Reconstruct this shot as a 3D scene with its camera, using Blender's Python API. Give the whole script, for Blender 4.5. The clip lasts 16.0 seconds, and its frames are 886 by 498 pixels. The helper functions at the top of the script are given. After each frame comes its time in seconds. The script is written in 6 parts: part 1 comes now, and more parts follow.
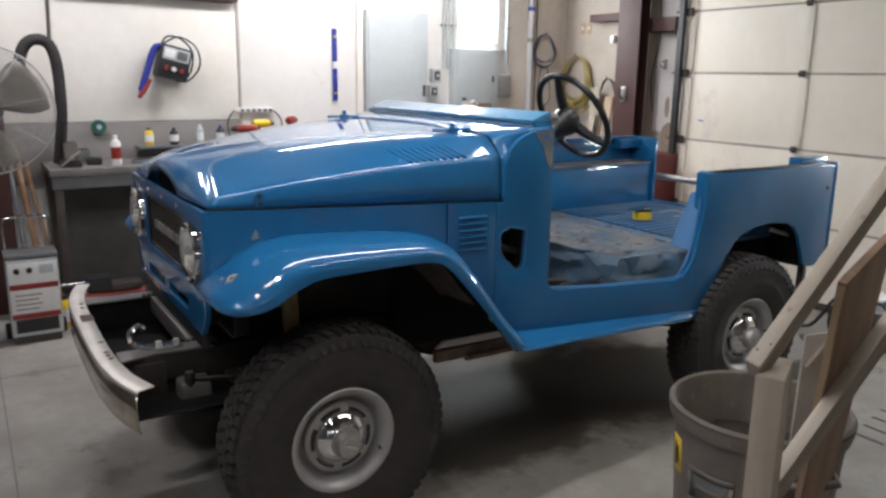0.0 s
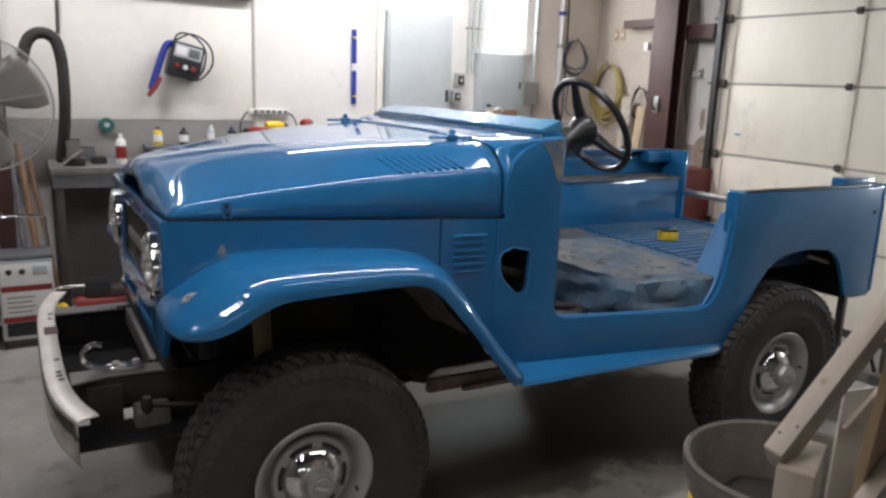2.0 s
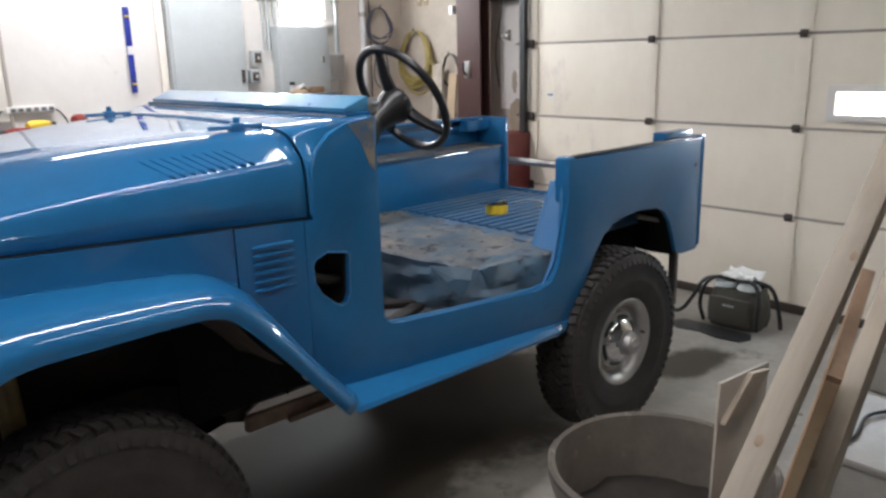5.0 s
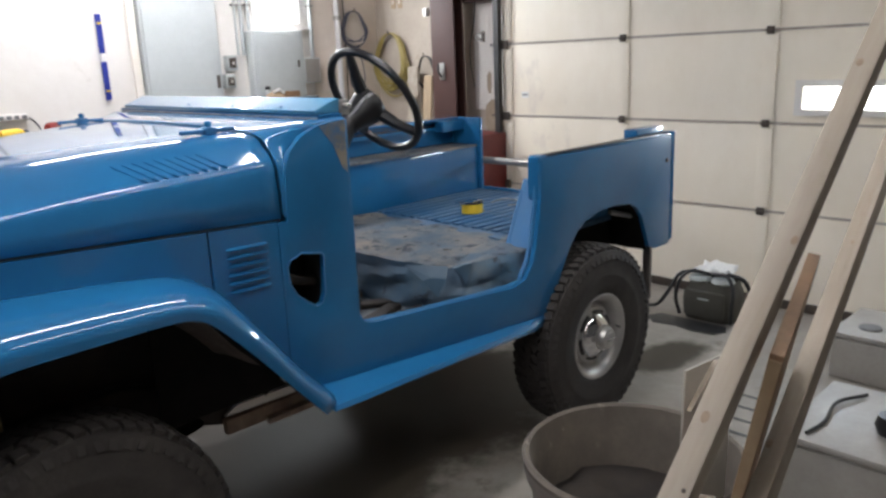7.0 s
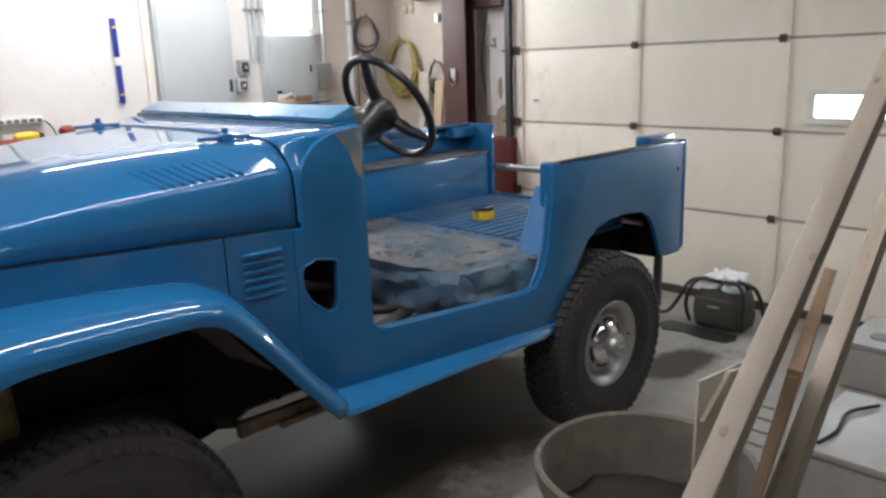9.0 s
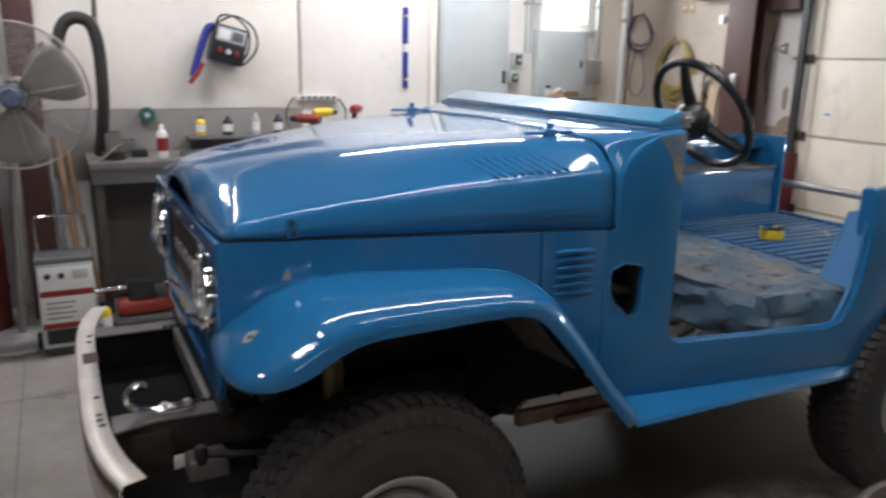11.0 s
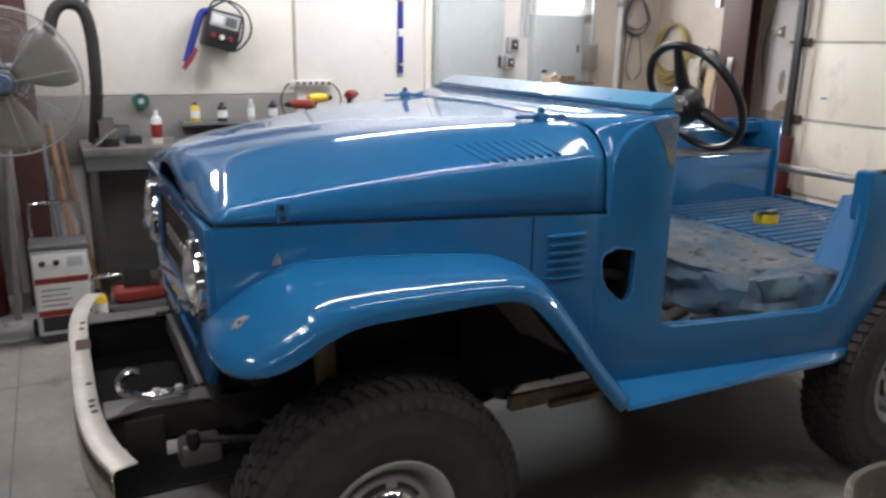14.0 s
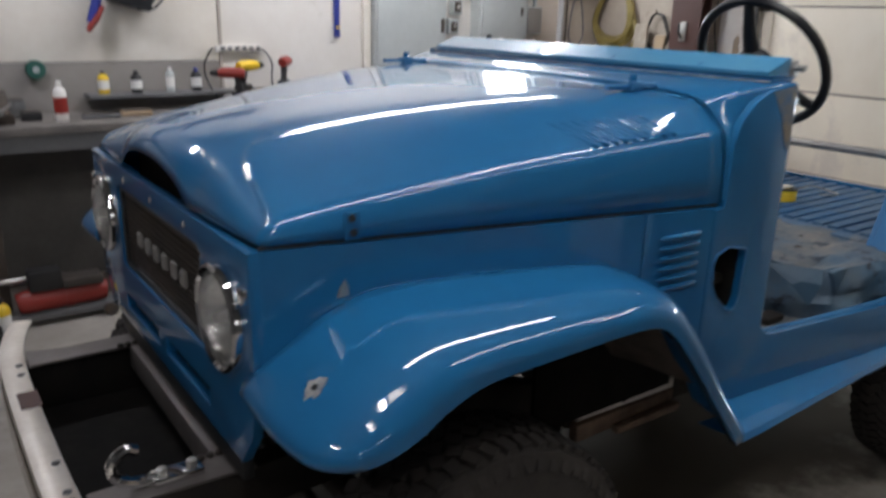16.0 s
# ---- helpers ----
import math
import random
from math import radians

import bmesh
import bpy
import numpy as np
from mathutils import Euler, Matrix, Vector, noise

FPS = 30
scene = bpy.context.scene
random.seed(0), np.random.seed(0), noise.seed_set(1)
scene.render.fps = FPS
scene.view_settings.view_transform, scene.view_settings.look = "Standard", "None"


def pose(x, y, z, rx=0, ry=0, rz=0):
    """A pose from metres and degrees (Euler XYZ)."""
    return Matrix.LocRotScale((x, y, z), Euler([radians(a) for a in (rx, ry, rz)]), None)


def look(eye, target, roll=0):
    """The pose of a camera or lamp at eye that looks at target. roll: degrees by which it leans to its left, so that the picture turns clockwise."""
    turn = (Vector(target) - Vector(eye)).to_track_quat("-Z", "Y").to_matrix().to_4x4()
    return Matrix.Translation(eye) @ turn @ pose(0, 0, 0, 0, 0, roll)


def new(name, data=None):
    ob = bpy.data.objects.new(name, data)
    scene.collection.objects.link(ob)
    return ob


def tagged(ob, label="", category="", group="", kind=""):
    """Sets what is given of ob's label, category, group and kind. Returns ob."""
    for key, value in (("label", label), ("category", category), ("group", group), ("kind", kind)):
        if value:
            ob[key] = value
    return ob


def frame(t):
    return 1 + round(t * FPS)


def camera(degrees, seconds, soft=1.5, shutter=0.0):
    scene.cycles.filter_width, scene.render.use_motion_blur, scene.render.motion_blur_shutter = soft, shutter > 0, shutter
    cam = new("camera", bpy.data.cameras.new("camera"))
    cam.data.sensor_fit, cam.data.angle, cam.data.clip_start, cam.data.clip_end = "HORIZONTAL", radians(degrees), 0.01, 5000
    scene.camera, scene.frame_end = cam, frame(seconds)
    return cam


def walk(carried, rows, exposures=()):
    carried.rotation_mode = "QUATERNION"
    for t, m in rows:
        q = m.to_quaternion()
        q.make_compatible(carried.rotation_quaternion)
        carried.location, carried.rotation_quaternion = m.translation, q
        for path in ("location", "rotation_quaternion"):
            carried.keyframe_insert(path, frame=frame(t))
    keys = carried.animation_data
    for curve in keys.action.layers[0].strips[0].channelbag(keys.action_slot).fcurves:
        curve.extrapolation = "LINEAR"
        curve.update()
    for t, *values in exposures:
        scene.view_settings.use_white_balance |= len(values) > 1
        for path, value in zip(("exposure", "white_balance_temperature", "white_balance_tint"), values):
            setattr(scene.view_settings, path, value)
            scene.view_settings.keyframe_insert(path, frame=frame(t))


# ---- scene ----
cam = camera(60.4, 16.0, soft=2.7, shutter=0.5)
PATH = [
    (0, (-1.024, -3.057, 1.689), (0.018, -1.408, 1.245), 0.9),
    (0.5, (-1.022, -3.059, 1.691), (0.028, -1.415, 1.25), 1.1),
    (1, (-1.004, -3.056, 1.693), (0.06, -1.422, 1.25), 1.2),
    (1.5, (-0.901, -3.005, 1.681), (0.145, -1.361, 1.23), 0.1),
    (2, (-0.748, -2.879, 1.676), (0.219, -1.181, 1.246), 2.2),
    (2.5, (-0.675, -2.792, 1.689), (0.314, -1.115, 1.234), 1.2),
    (3, (-0.614, -2.633, 1.678), (0.572, -1.074, 1.274), 0.6),
    (3.5, (-0.571, -2.547, 1.665), (0.69, -1.058, 1.226), 0.7),
    (4, (-0.51, -2.523, 1.661), (0.759, -1.048, 1.199), 0.1),
    (4.5, (-0.472, -2.54, 1.664), (0.818, -1.09, 1.18), -1.2),
    (5, (-0.465, -2.558, 1.666), (0.85, -1.133, 1.175), -1.5),
    (7.5, (-0.471, -2.603, 1.661), (0.882, -1.212, 1.175), -2.4),
    (8, (-0.475, -2.601, 1.662), (0.878, -1.21, 1.177), -2.2),
    (10.5, (-0.622, -2.571, 1.697), (0.504, -0.984, 1.236), -0.8),
    (11, (-0.707, -2.424, 1.692), (0.173, -0.695, 1.206), 1.2),
    (11.5, (-0.726, -2.406, 1.685), (0.104, -0.656, 1.185), 1.6),
    (12, (-0.727, -2.394, 1.675), (0.084, -0.643, 1.15), 2.3),
    (12.5, (-0.718, -2.399, 1.669), (0.097, -0.656, 1.123), 2.1),
    (13, (-0.705, -2.412, 1.678), (0.122, -0.675, 1.129), 1.7),
    (13.5, (-0.695, -2.425, 1.679), (0.149, -0.695, 1.135), 1.5),
    (14, (-0.686, -2.432, 1.688), (0.193, -0.712, 1.167), 1.0),
    (14.5, (-0.692, -2.398, 1.698), (0.306, -0.725, 1.246), -0.1),
    (15, (-0.71, -2.221, 1.701), (0.29, -0.538, 1.291), -2.2),
    (15.5, (-0.757, -2.019, 1.693), (0.321, -0.397, 1.239), -2.1),
    (16, (-0.836, -1.757, 1.638), (0.285, -0.21, 1.047), 1.5),
]

walk(cam, [(t, look(eye, target, roll)) for t, eye, target, roll in PATH],
     [(0.0, 0.03), (2.5, 0.0), (4.5, 0.09), (7.5, 0.11), (10.5, 0.10), (11.2, -0.05), (12.5, 0.07), (14.0, 0.06), (14.5, -0.05), (15.0, -0.36), (15.5, -0.46), (16.0, -0.42)])

# ---- light ----
world = bpy.data.worlds.new("sky")
scene.world = world
world.use_nodes = True
wn = world.node_tree
sky = wn.nodes.new("ShaderNodeTexSky")
sky.sky_type, sky.sun_disc = "NISHITA", False
sky.sun_elevation, sky.sun_rotation = radians(40), radians(120)
wn.links.new(sky.outputs[0], wn.nodes["Background"].inputs[0])
wn.nodes["Background"].inputs[1].default_value = 0.1
scene.view_settings.exposure = 0.0


# ---- small tools ----
def lamp(name, m, sx, sy, watts, colour=(1, 1, 1)):
    d = bpy.data.lights.new(name, "AREA")
    d.shape, d.size, d.size_y, d.energy, d.color = "RECTANGLE", sx, sy, watts, colour
    ob = new(name, d)
    ob.matrix_world = m
    return ob


def finish(bm, smooth=35):
    """A mesh from a bmesh, with flat faces kept sharp."""
    bmesh.ops.recalc_face_normals(bm, faces=bm.faces)
    me = bpy.data.meshes.new("mesh")
    bm.to_mesh(me)
    bm.free()
    if smooth:
        me.polygons.foreach_set("use_smooth", [True] * len(me.polygons))
        me.set_sharp_from_angle(angle=radians(smooth))
    return me


def part(name, bm, material, parent=None, label="", smooth=35):
    me = bm if isinstance(bm, bpy.types.Mesh) else finish(bm, smooth)
    if material is not None and not me.materials:
        me.materials.append(material)
    ob = new(name, me)
    ob.parent = parent
    return tagged(ob, label)


def thing(name, bm, material, label, category, group="", kind="", smooth=35):
    return tagged(part(name, bm, material, None, "", smooth), label, category, group, kind)


def group_of(name, label, category, at=(0, 0, 0), group="", kind=""):
    ob = new(name)
    ob.location = at
    return tagged(ob, label, category, group, kind)


def box(x0, x1, y0, y1, z0, z1, bevel=0.0, bm=None, seg=2, m=None):
    bm = bm or bmesh.new()
    r = bmesh.ops.create_cube(bm, size=1)
    vs = r["verts"]
    for v in vs:
        v.co = Vector(((x0 + x1) / 2 + v.co.x * (x1 - x0), (y0 + y1) / 2 + v.co.y * (y1 - y0), (z0 + z1) / 2 + v.co.z * (z1 - z0)))
        if m is not None:
            v.co = m @ v.co
    if bevel:
        es = list({e for v in vs for e in v.link_edges})
        bmesh.ops.bevel(bm, geom=es, offset=bevel, segments=seg, affect="EDGES", profile=0.6)
    return bm


def prism(poly, axis, a, b, holes=(), bevel=0.0, bm=None):
    """A flat outline with holes, given in the two axes other than axis, pulled from a to b along it."""
    bm = bm or bmesh.new()

    def place(u, v, w):
        return {"x": (w, u, v), "y": (u, w, v), "z": (u, v, w)}[axis]

    edges, verts = [], []
    for loop in (poly, *holes):
        vs = [bm.verts.new(place(u, v, a)) for u, v in loop]
        verts += vs
        edges += [bm.edges.new((vs[n], vs[(n + 1) % len(vs)])) for n in range(len(vs))]
    made = bmesh.ops.triangle_fill(bm, edges=edges, use_beauty=True)
    faces = [f for f in made["geom"] if isinstance(f, bmesh.types.BMFace)]
    out = bmesh.ops.extrude_face_region(bm, geom=faces)
    shift = Vector(place(0, 0, b)) - Vector(place(0, 0, a))
    moved = [g for g in out["geom"] if isinstance(g, bmesh.types.BMVert)]
    bmesh.ops.translate(bm, verts=moved, vec=shift)
    if bevel:
        flat = [e for e in bm.edges if len(e.link_faces) == 2 and e.calc_face_angle(0) > 0.9 and (e.verts[0] in moved) == (e.verts[1] in moved)]
        bmesh.ops.bevel(bm, geom=flat, offset=bevel, segments=2, affect="EDGES", profile=0.6)
    return bm


def tube(points, r, seg=10, closed=False, bm=None, caps=True):
    bm = bm or bmesh.new()
    pts = [Vector(p) for p in points]
    n = len(pts)
    rings, up = [], Vector((0, 0, 1))
    for i, p in enumerate(pts):
        a = pts[(i - 1) % n] if closed or i > 0 else p
        b = pts[(i + 1) % n] if closed or i < n - 1 else p
        d = (b - a).normalized()
        side = d.cross(up)
        if side.length < 0.2:
            side = d.cross(Vector((1, 0, 0)))
        side.normalize()
        if rings and side.dot(last) < 0:
            side = -side
        last = side
        other = side.cross(d)
        rr = r[i] if isinstance(r, (list, tuple)) else r
        rings.append([bm.verts.new(p + rr * (math.cos(k * math.tau / seg) * side + math.sin(k * math.tau / seg) * other)) for k in range(seg)])
    for i in range(n if closed else n - 1):
        A, B = rings[i], rings[(i + 1) % n]
        for k in range(seg):
            bm.faces.new((A[k], A[(k + 1) % seg], B[(k + 1) % seg], B[k]))
    if caps and not closed:
        bm.faces.new(rings[0]), bm.faces.new(rings[-1])
    return bm


def lathe(profile, seg=32, m=Matrix(), bm=None):
    """A profile of (radius, height) turned about z, then set by m."""
    bm = bm or bmesh.new()
    rings = []
    for r, h in profile:
        if r < 1e-5:
            rings.append([bm.verts.new(m @ Vector((0, 0, h)))])
        else:
            rings.append([bm.verts.new(m @ Vector((r * math.cos(k * math.tau / seg), r * math.sin(k * math.tau / seg), h))) for k in range(seg)])
    for A, B in zip(rings, rings[1:]):
        for k in range(seg):
            q = [A[k % len(A)], A[(k + 1) % len(A)], B[(k + 1) % len(B)], B[k % len(B)]]
            f = list(dict.fromkeys(q))
            if len(f) > 2:
                bm.faces.new(f)
    return bm


def grid(rows, bm=None, wrap=False):
    bm = bm or bmesh.new()
    vs = [[bm.verts.new(p) for p in row] for row in rows]
    for A, B in zip(vs, vs[1:]):
        n = len(A)
        for k in range(n if wrap else n - 1):
            bm.faces.new((A[k], A[(k + 1) % n], B[(k + 1) % n], B[k]))
    return bm


def thick(ob, t, offset=-1):
    mod = ob.modifiers.new("thickness", "SOLIDIFY")
    mod.thickness, mod.offset = t, offset
    return ob


def smooth_path(points, n=6):
    """Points joined by a Catmull-Rom curve, n steps between each two."""
    P = [Vector(p) for p in points]
    P = [2 * P[0] - P[1], *P, 2 * P[-1] - P[-2]]
    out = []
    for i in range(1, len(P) - 2):
        a, b, c, d = P[i - 1:i + 3]
        for k in range(n):
            t = k / n
            out.append(0.5 * ((2 * b) + (c - a) * t + (2 * a - 5 * b + 4 * c - d) * t * t + (3 * b - a - 3 * c + d) * t ** 3))
    return out + [P[-2]]


def ease(x, keys):
    """A value between the keys (x, value), in straight steps."""
    if x <= keys[0][0]:
        return keys[0][1]
    for (a, u), (b, v) in zip(keys, keys[1:]):
        if x <= b:
            return u + (v - u) * (x - a) / (b - a)
    return keys[-1][1]


def copy_part(ob, parent, m):
    """A copy of a part and its own parts under a parent, moved by m."""
    c = ob.copy()
    scene.collection.objects.link(c)
    c.parent, c.matrix_basis = parent, m @ ob.matrix_basis
    for k in ob.children:
        kk = k.copy()
        scene.collection.objects.link(kk)
        kk.parent = c
    return c


# ---- materials ----
def material(name, colour, rough=0.5, metal=0.0, second=None, scale=8.0, amount=0.5, bump=0.0, bump_scale=60.0, coat=0.0, stretch=(1, 1, 1), spots=None, spot_scale=3.0, spot_cut=0.6, spot_rough=None, vary=0.0):
    """Two tones mixed by a coarse and a fine noise, spots of a third one, fine relief and, for pieces, a change from one to the next."""
    m = bpy.data.materials.new(name)
    m.use_nodes = True
    nt = m.node_tree
    N, L = nt.nodes, nt.links
    bs = N["Principled BSDF"]
    bs.inputs["Metallic"].default_value = metal
    bs.inputs["Coat Weight"].default_value = coat
    bs.inputs["Coat Roughness"].default_value = 0.03
    co = N.new("ShaderNodeTexCoord")
    mp = N.new("ShaderNodeMapping")
    mp.inputs["Scale"].default_value = stretch
    L.new(co.outputs["Object"], mp.inputs[0])

    def noise_of(s, detail=5.0, r=0.6):
        n = N.new("ShaderNodeTexNoise")
        n.inputs["Scale"].default_value, n.inputs["Detail"].default_value, n.inputs["Roughness"].default_value = s, detail, r
        L.new(mp.outputs[0], n.inputs["Vector"])
        return n.outputs["Fac"]

    def ramp(fac, a, b):
        r = N.new("ShaderNodeMapRange")
        r.inputs["From Min"].default_value, r.inputs["From Max"].default_value = a, b
        L.new(fac, r.inputs["Value"])
        return r.outputs["Result"]

    def mix(fac, a, b):
        x = N.new("ShaderNodeMix")
        x.data_type = "RGBA"
        if isinstance(fac, float):
            x.inputs["Factor"].default_value = fac
        else:
            L.new(fac, x.inputs["Factor"])
        for sock, v in ((x.inputs["A"], a), (x.inputs["B"], b)):
            if isinstance(v, tuple):
                sock.default_value = (*v, 1)
            else:
                L.new(v, sock)
        return x.outputs["Result"]

    def times(fac, k):
        x = N.new("ShaderNodeMath")
        x.operation = "MULTIPLY"
        L.new(fac, x.inputs[0])
        if isinstance(k, float):
            x.inputs[1].default_value = k
        else:
            L.new(k, x.inputs[1])
        return x.outputs[0]

    second = second or tuple(c * 0.75 for c in colour)
    col = mix(times(ramp(noise_of(scale), 0.35, 0.68), amount), colour, second)
    col = mix(times(ramp(noise_of(scale * 9, 3.0), 0.4, 0.7), amount * 0.4), col, second)
    r_out = None
    if spots:
        f = ramp(noise_of(spot_scale, 8.0, 0.7), spot_cut, spot_cut + 0.06)
        col = mix(f, col, spots)
        if spot_rough is not None:
            x = N.new("ShaderNodeMapRange")
            x.inputs["To Min"].default_value, x.inputs["To Max"].default_value = rough, spot_rough
            L.new(f, x.inputs["Value"])
            r_out = x.outputs["Result"]
    if vary:
        info = N.new("ShaderNodeObjectInfo")
        hs = N.new("ShaderNodeHueSaturation")
        v = N.new("ShaderNodeMapRange")
        v.inputs["To Min"].default_value, v.inputs["To Max"].default_value = 1 - vary, 1 + vary
        L.new(info.outputs["Random"], v.inputs["Value"])
        L.new(v.outputs["Result"], hs.inputs["Value"])
        L.new(col, hs.inputs["Color"])
        col = hs.outputs["Color"]
    L.new(col, bs.inputs["Base Color"])
    if r_out is None:
        x = N.new("ShaderNodeMapRange")
        x.inputs["To Min"].default_value, x.inputs["To Max"].default_value = max(0.02, rough - 0.06 * min(1, rough * 2)), min(1, rough + 0.08 * min(1, rough * 2))
        L.new(noise_of(scale * 2.3, 4.0), x.inputs["Value"])
        r_out = x.outputs["Result"]
    L.new(r_out, bs.inputs["Roughness"])
    if bump:
        b = N.new("ShaderNodeBump")
        b.inputs["Strength"].default_value, b.inputs["Distance"].default_value = min(1.0, bump), 0.004
        L.new(noise_of(bump_scale, 6.0), b.inputs["Height"])
        L.new(b.outputs[0], bs.inputs["Normal"])
    return m


def glow(name, colour, strength):
    m = bpy.data.materials.new(name)
    m.use_nodes = True
    bs = m.node_tree.nodes["Principled BSDF"]
    bs.inputs["Base Color"].default_value = (*colour, 1)
    bs.inputs["Emission Color"].default_value = (*colour, 1)
    bs.inputs["Emission Strength"].default_value = strength
    return m


def clear(name, colour=(1, 1, 1), rough=0.02, ior=1.45):
    m = bpy.data.materials.new(name)
    m.use_nodes = True
    bs = m.node_tree.nodes["Principled BSDF"]
    bs.inputs["Base Color"].default_value = (*colour, 1)
    bs.inputs["Roughness"].default_value = rough
    bs.inputs["Transmission Weight"].default_value = 1.0
    bs.inputs["IOR"].default_value = ior
    return m


PAINT = material("blue_paint", (0.011, 0.127, 0.292), 0.45, 0, (0.012, 0.102, 0.243), 2.5, 0.7, 0.0, 25, coat=0.9)
PAINT.node_tree.nodes["Principled BSDF"].inputs["Specular IOR Level"].default_value = 0.1
PAINT.node_tree.nodes["Principled BSDF"].inputs["Coat IOR"].default_value = 1.62
CHANNEL = material("dusty_light_blue_paint", (0.045, 0.215, 0.38), 0.3, 0, (0.09, 0.26, 0.40), 9, 0.8, 0.05, 40, coat=0.4, spots=(0.34, 0.36, 0.33), spot_scale=7, spot_cut=0.66, spot_rough=0.7)
PAINT_WORN = material("worn_blue_paint", (0.012, 0.135, 0.33), 0.45, 0, (0.05, 0.15, 0.27), 6, 0.7, 0.1, 40, spots=(0.25, 0.23, 0.2), spot_scale=4, spot_cut=0.62, spot_rough=0.8)
BED_DIRT = material("dusty_bed", (0.25, 0.215, 0.175), 0.8, 0, (0.055, 0.100, 0.145), 5, 1.0, 0.8, 26, spots=(0.035, 0.050, 0.065), spot_scale=11, spot_cut=0.54)
TAB_BLUE = material("unfaded_dark_blue", (0.014, 0.055, 0.095), 0.5, 0, (0.03, 0.07, 0.11), 20, 0.8, 0.2, 40)
BED_FACE = material("faded_dusty_blue", (0.055, 0.130, 0.205), 0.55, 0, (0.115, 0.150, 0.18), 6, 1.0, 0.6, 18, spots=(0.030, 0.036, 0.044), spot_scale=9, spot_cut=0.60)
BED_BLUE = material("dusty_blue_bed", (0.018, 0.105, 0.235), 0.5, 0, (0.10, 0.150, 0.20), 5, 0.8, 0.1, 40, spots=(0.22, 0.22, 0.21), spot_scale=5, spot_cut=0.63)
RUST = material("brown_rust", (0.26, 0.18, 0.125), 0.75, 0.0, (0.13, 0.085, 0.058), 12, 1.0, 0.3, 50)
# shade of arches, openings and underbody put into a near-black colour
SHADE_BLACK = material("near_black_shade", (0.004, 0.0038, 0.0036), 0.8, 0, (0.012, 0.010, 0.008), 9, 0.7, 0.3, 40)
DAMP = material("damp_stained_wall", (0.44, 0.36, 0.27), 0.7, 0, (0.30, 0.23, 0.16), 9, 1.0)
SHIELD = material("dirty_brown_shield", (0.085, 0.066, 0.055), 0.8, 0, (0.035, 0.028, 0.024), 14, 1.0, 0.3, 40)
SHOCK = material("dull_ochre_paint", (0.26, 0.19, 0.07), 0.5, 0, (0.12, 0.09, 0.05), 14, 0.8)
BUMPER_FACE = material("tarnished_chrome", (0.60, 0.57, 0.52), 0.16, 1.0, (0.30, 0.24, 0.18), 6, 0.8, 0.05, 50, spots=(0.20, 0.10, 0.05), spot_scale=5, spot_cut=0.66, spot_rough=0.8)
CHIPPED = material("chipped_blue_paint", (0.020, 0.125, 0.275), 0.5, 0, (0.17, 0.15, 0.13), 16, 1.0, 0.2, 40, spots=(0.24, 0.21, 0.17), spot_scale=12, spot_cut=0.52, spot_rough=0.8)
WHEEL_BLACK = material("black_wheel_rim", (0.009, 0.009, 0.010), 0.32, 0, (0.014, 0.013, 0.013), 12, 0.6, 0.05, 60)
BIN_DUST = material("dusty_bin_plastic", (0.155, 0.130, 0.105), 0.8, 0, (0.10, 0.085, 0.07), 9, 0.9, 0.15, 50, spots=(0.24, 0.20, 0.165), spot_scale=14, spot_cut=0.62)
PRIMER = material("bare_filler", (0.40, 0.38, 0.35), 0.6, 0, (0.10, 0.12, 0.15), 14, 0.9, 0.1, 40)
RUBBER = material("tyre_rubber", (0.024, 0.0205, 0.0185), 0.85, 0, (0.042, 0.0355, 0.031), 9, 0.8, 0.35, 70)
CHROME = material("chrome", (0.75, 0.75, 0.76), 0.08, 1.0, (0.6, 0.6, 0.6), 12, 0.4)
RIM_STEEL = material("dull_rim_steel", (0.42, 0.405, 0.39), 0.34, 0.5, (0.34, 0.33, 0.32), 10, 0.6, 0.05, 50)
BLACK = material("black_paint", (0.012, 0.012, 0.013), 0.45, 0, (0.03, 0.028, 0.026), 8, 0.6, 0.1, 40)
GRIME = material("greasy_metal", (0.014, 0.012, 0.011), 0.65, 0.2, (0.035, 0.026, 0.018), 10, 0.8, 0.4, 40)
STEEL = material("bare_steel", (0.42, 0.41, 0.39), 0.42, 0.7, (0.30, 0.28, 0.25), 9, 0.7, 0.1, 50, spots=(0.20, 0.10, 0.05), spot_scale=5, spot_cut=0.68, spot_rough=0.8)
BUMPER = material("weathered_chrome_bumper", (0.80, 0.75, 0.68), 0.4, 0.2, (0.55, 0.48, 0.40), 7, 0.7, 0.05, 50, spots=(0.22, 0.10, 0.05), spot_scale=4, spot_cut=0.7, spot_rough=0.8)
FRAME_GREY = material("grey_frame_metal", (0.17, 0.155, 0.145), 0.55, 0.5, (0.13, 0.11, 0.10), 9, 0.8, 0.2, 50)
FLOOR = material("stained_concrete", (0.35, 0.322, 0.285), 0.5, 0, (0.235, 0.212, 0.185), 2.2, 1.0, 0.15, 60, spots=(0.19, 0.170, 0.145), spot_scale=1.6, spot_cut=0.58, spot_rough=0.5)
WALL = material("white_wall_board", (0.76, 0.73, 0.68), 0.6, 0, (0.66, 0.62, 0.56), 1.6, 0.7, 0.05, 60, spots=(0.60, 0.56, 0.49), spot_scale=2.2, spot_cut=0.66)
WALL_WARM = material("cream_wall_board", (0.80, 0.76, 0.68), 0.6, 0, (0.68, 0.62, 0.53), 1.7, 0.7, 0.05, 60)
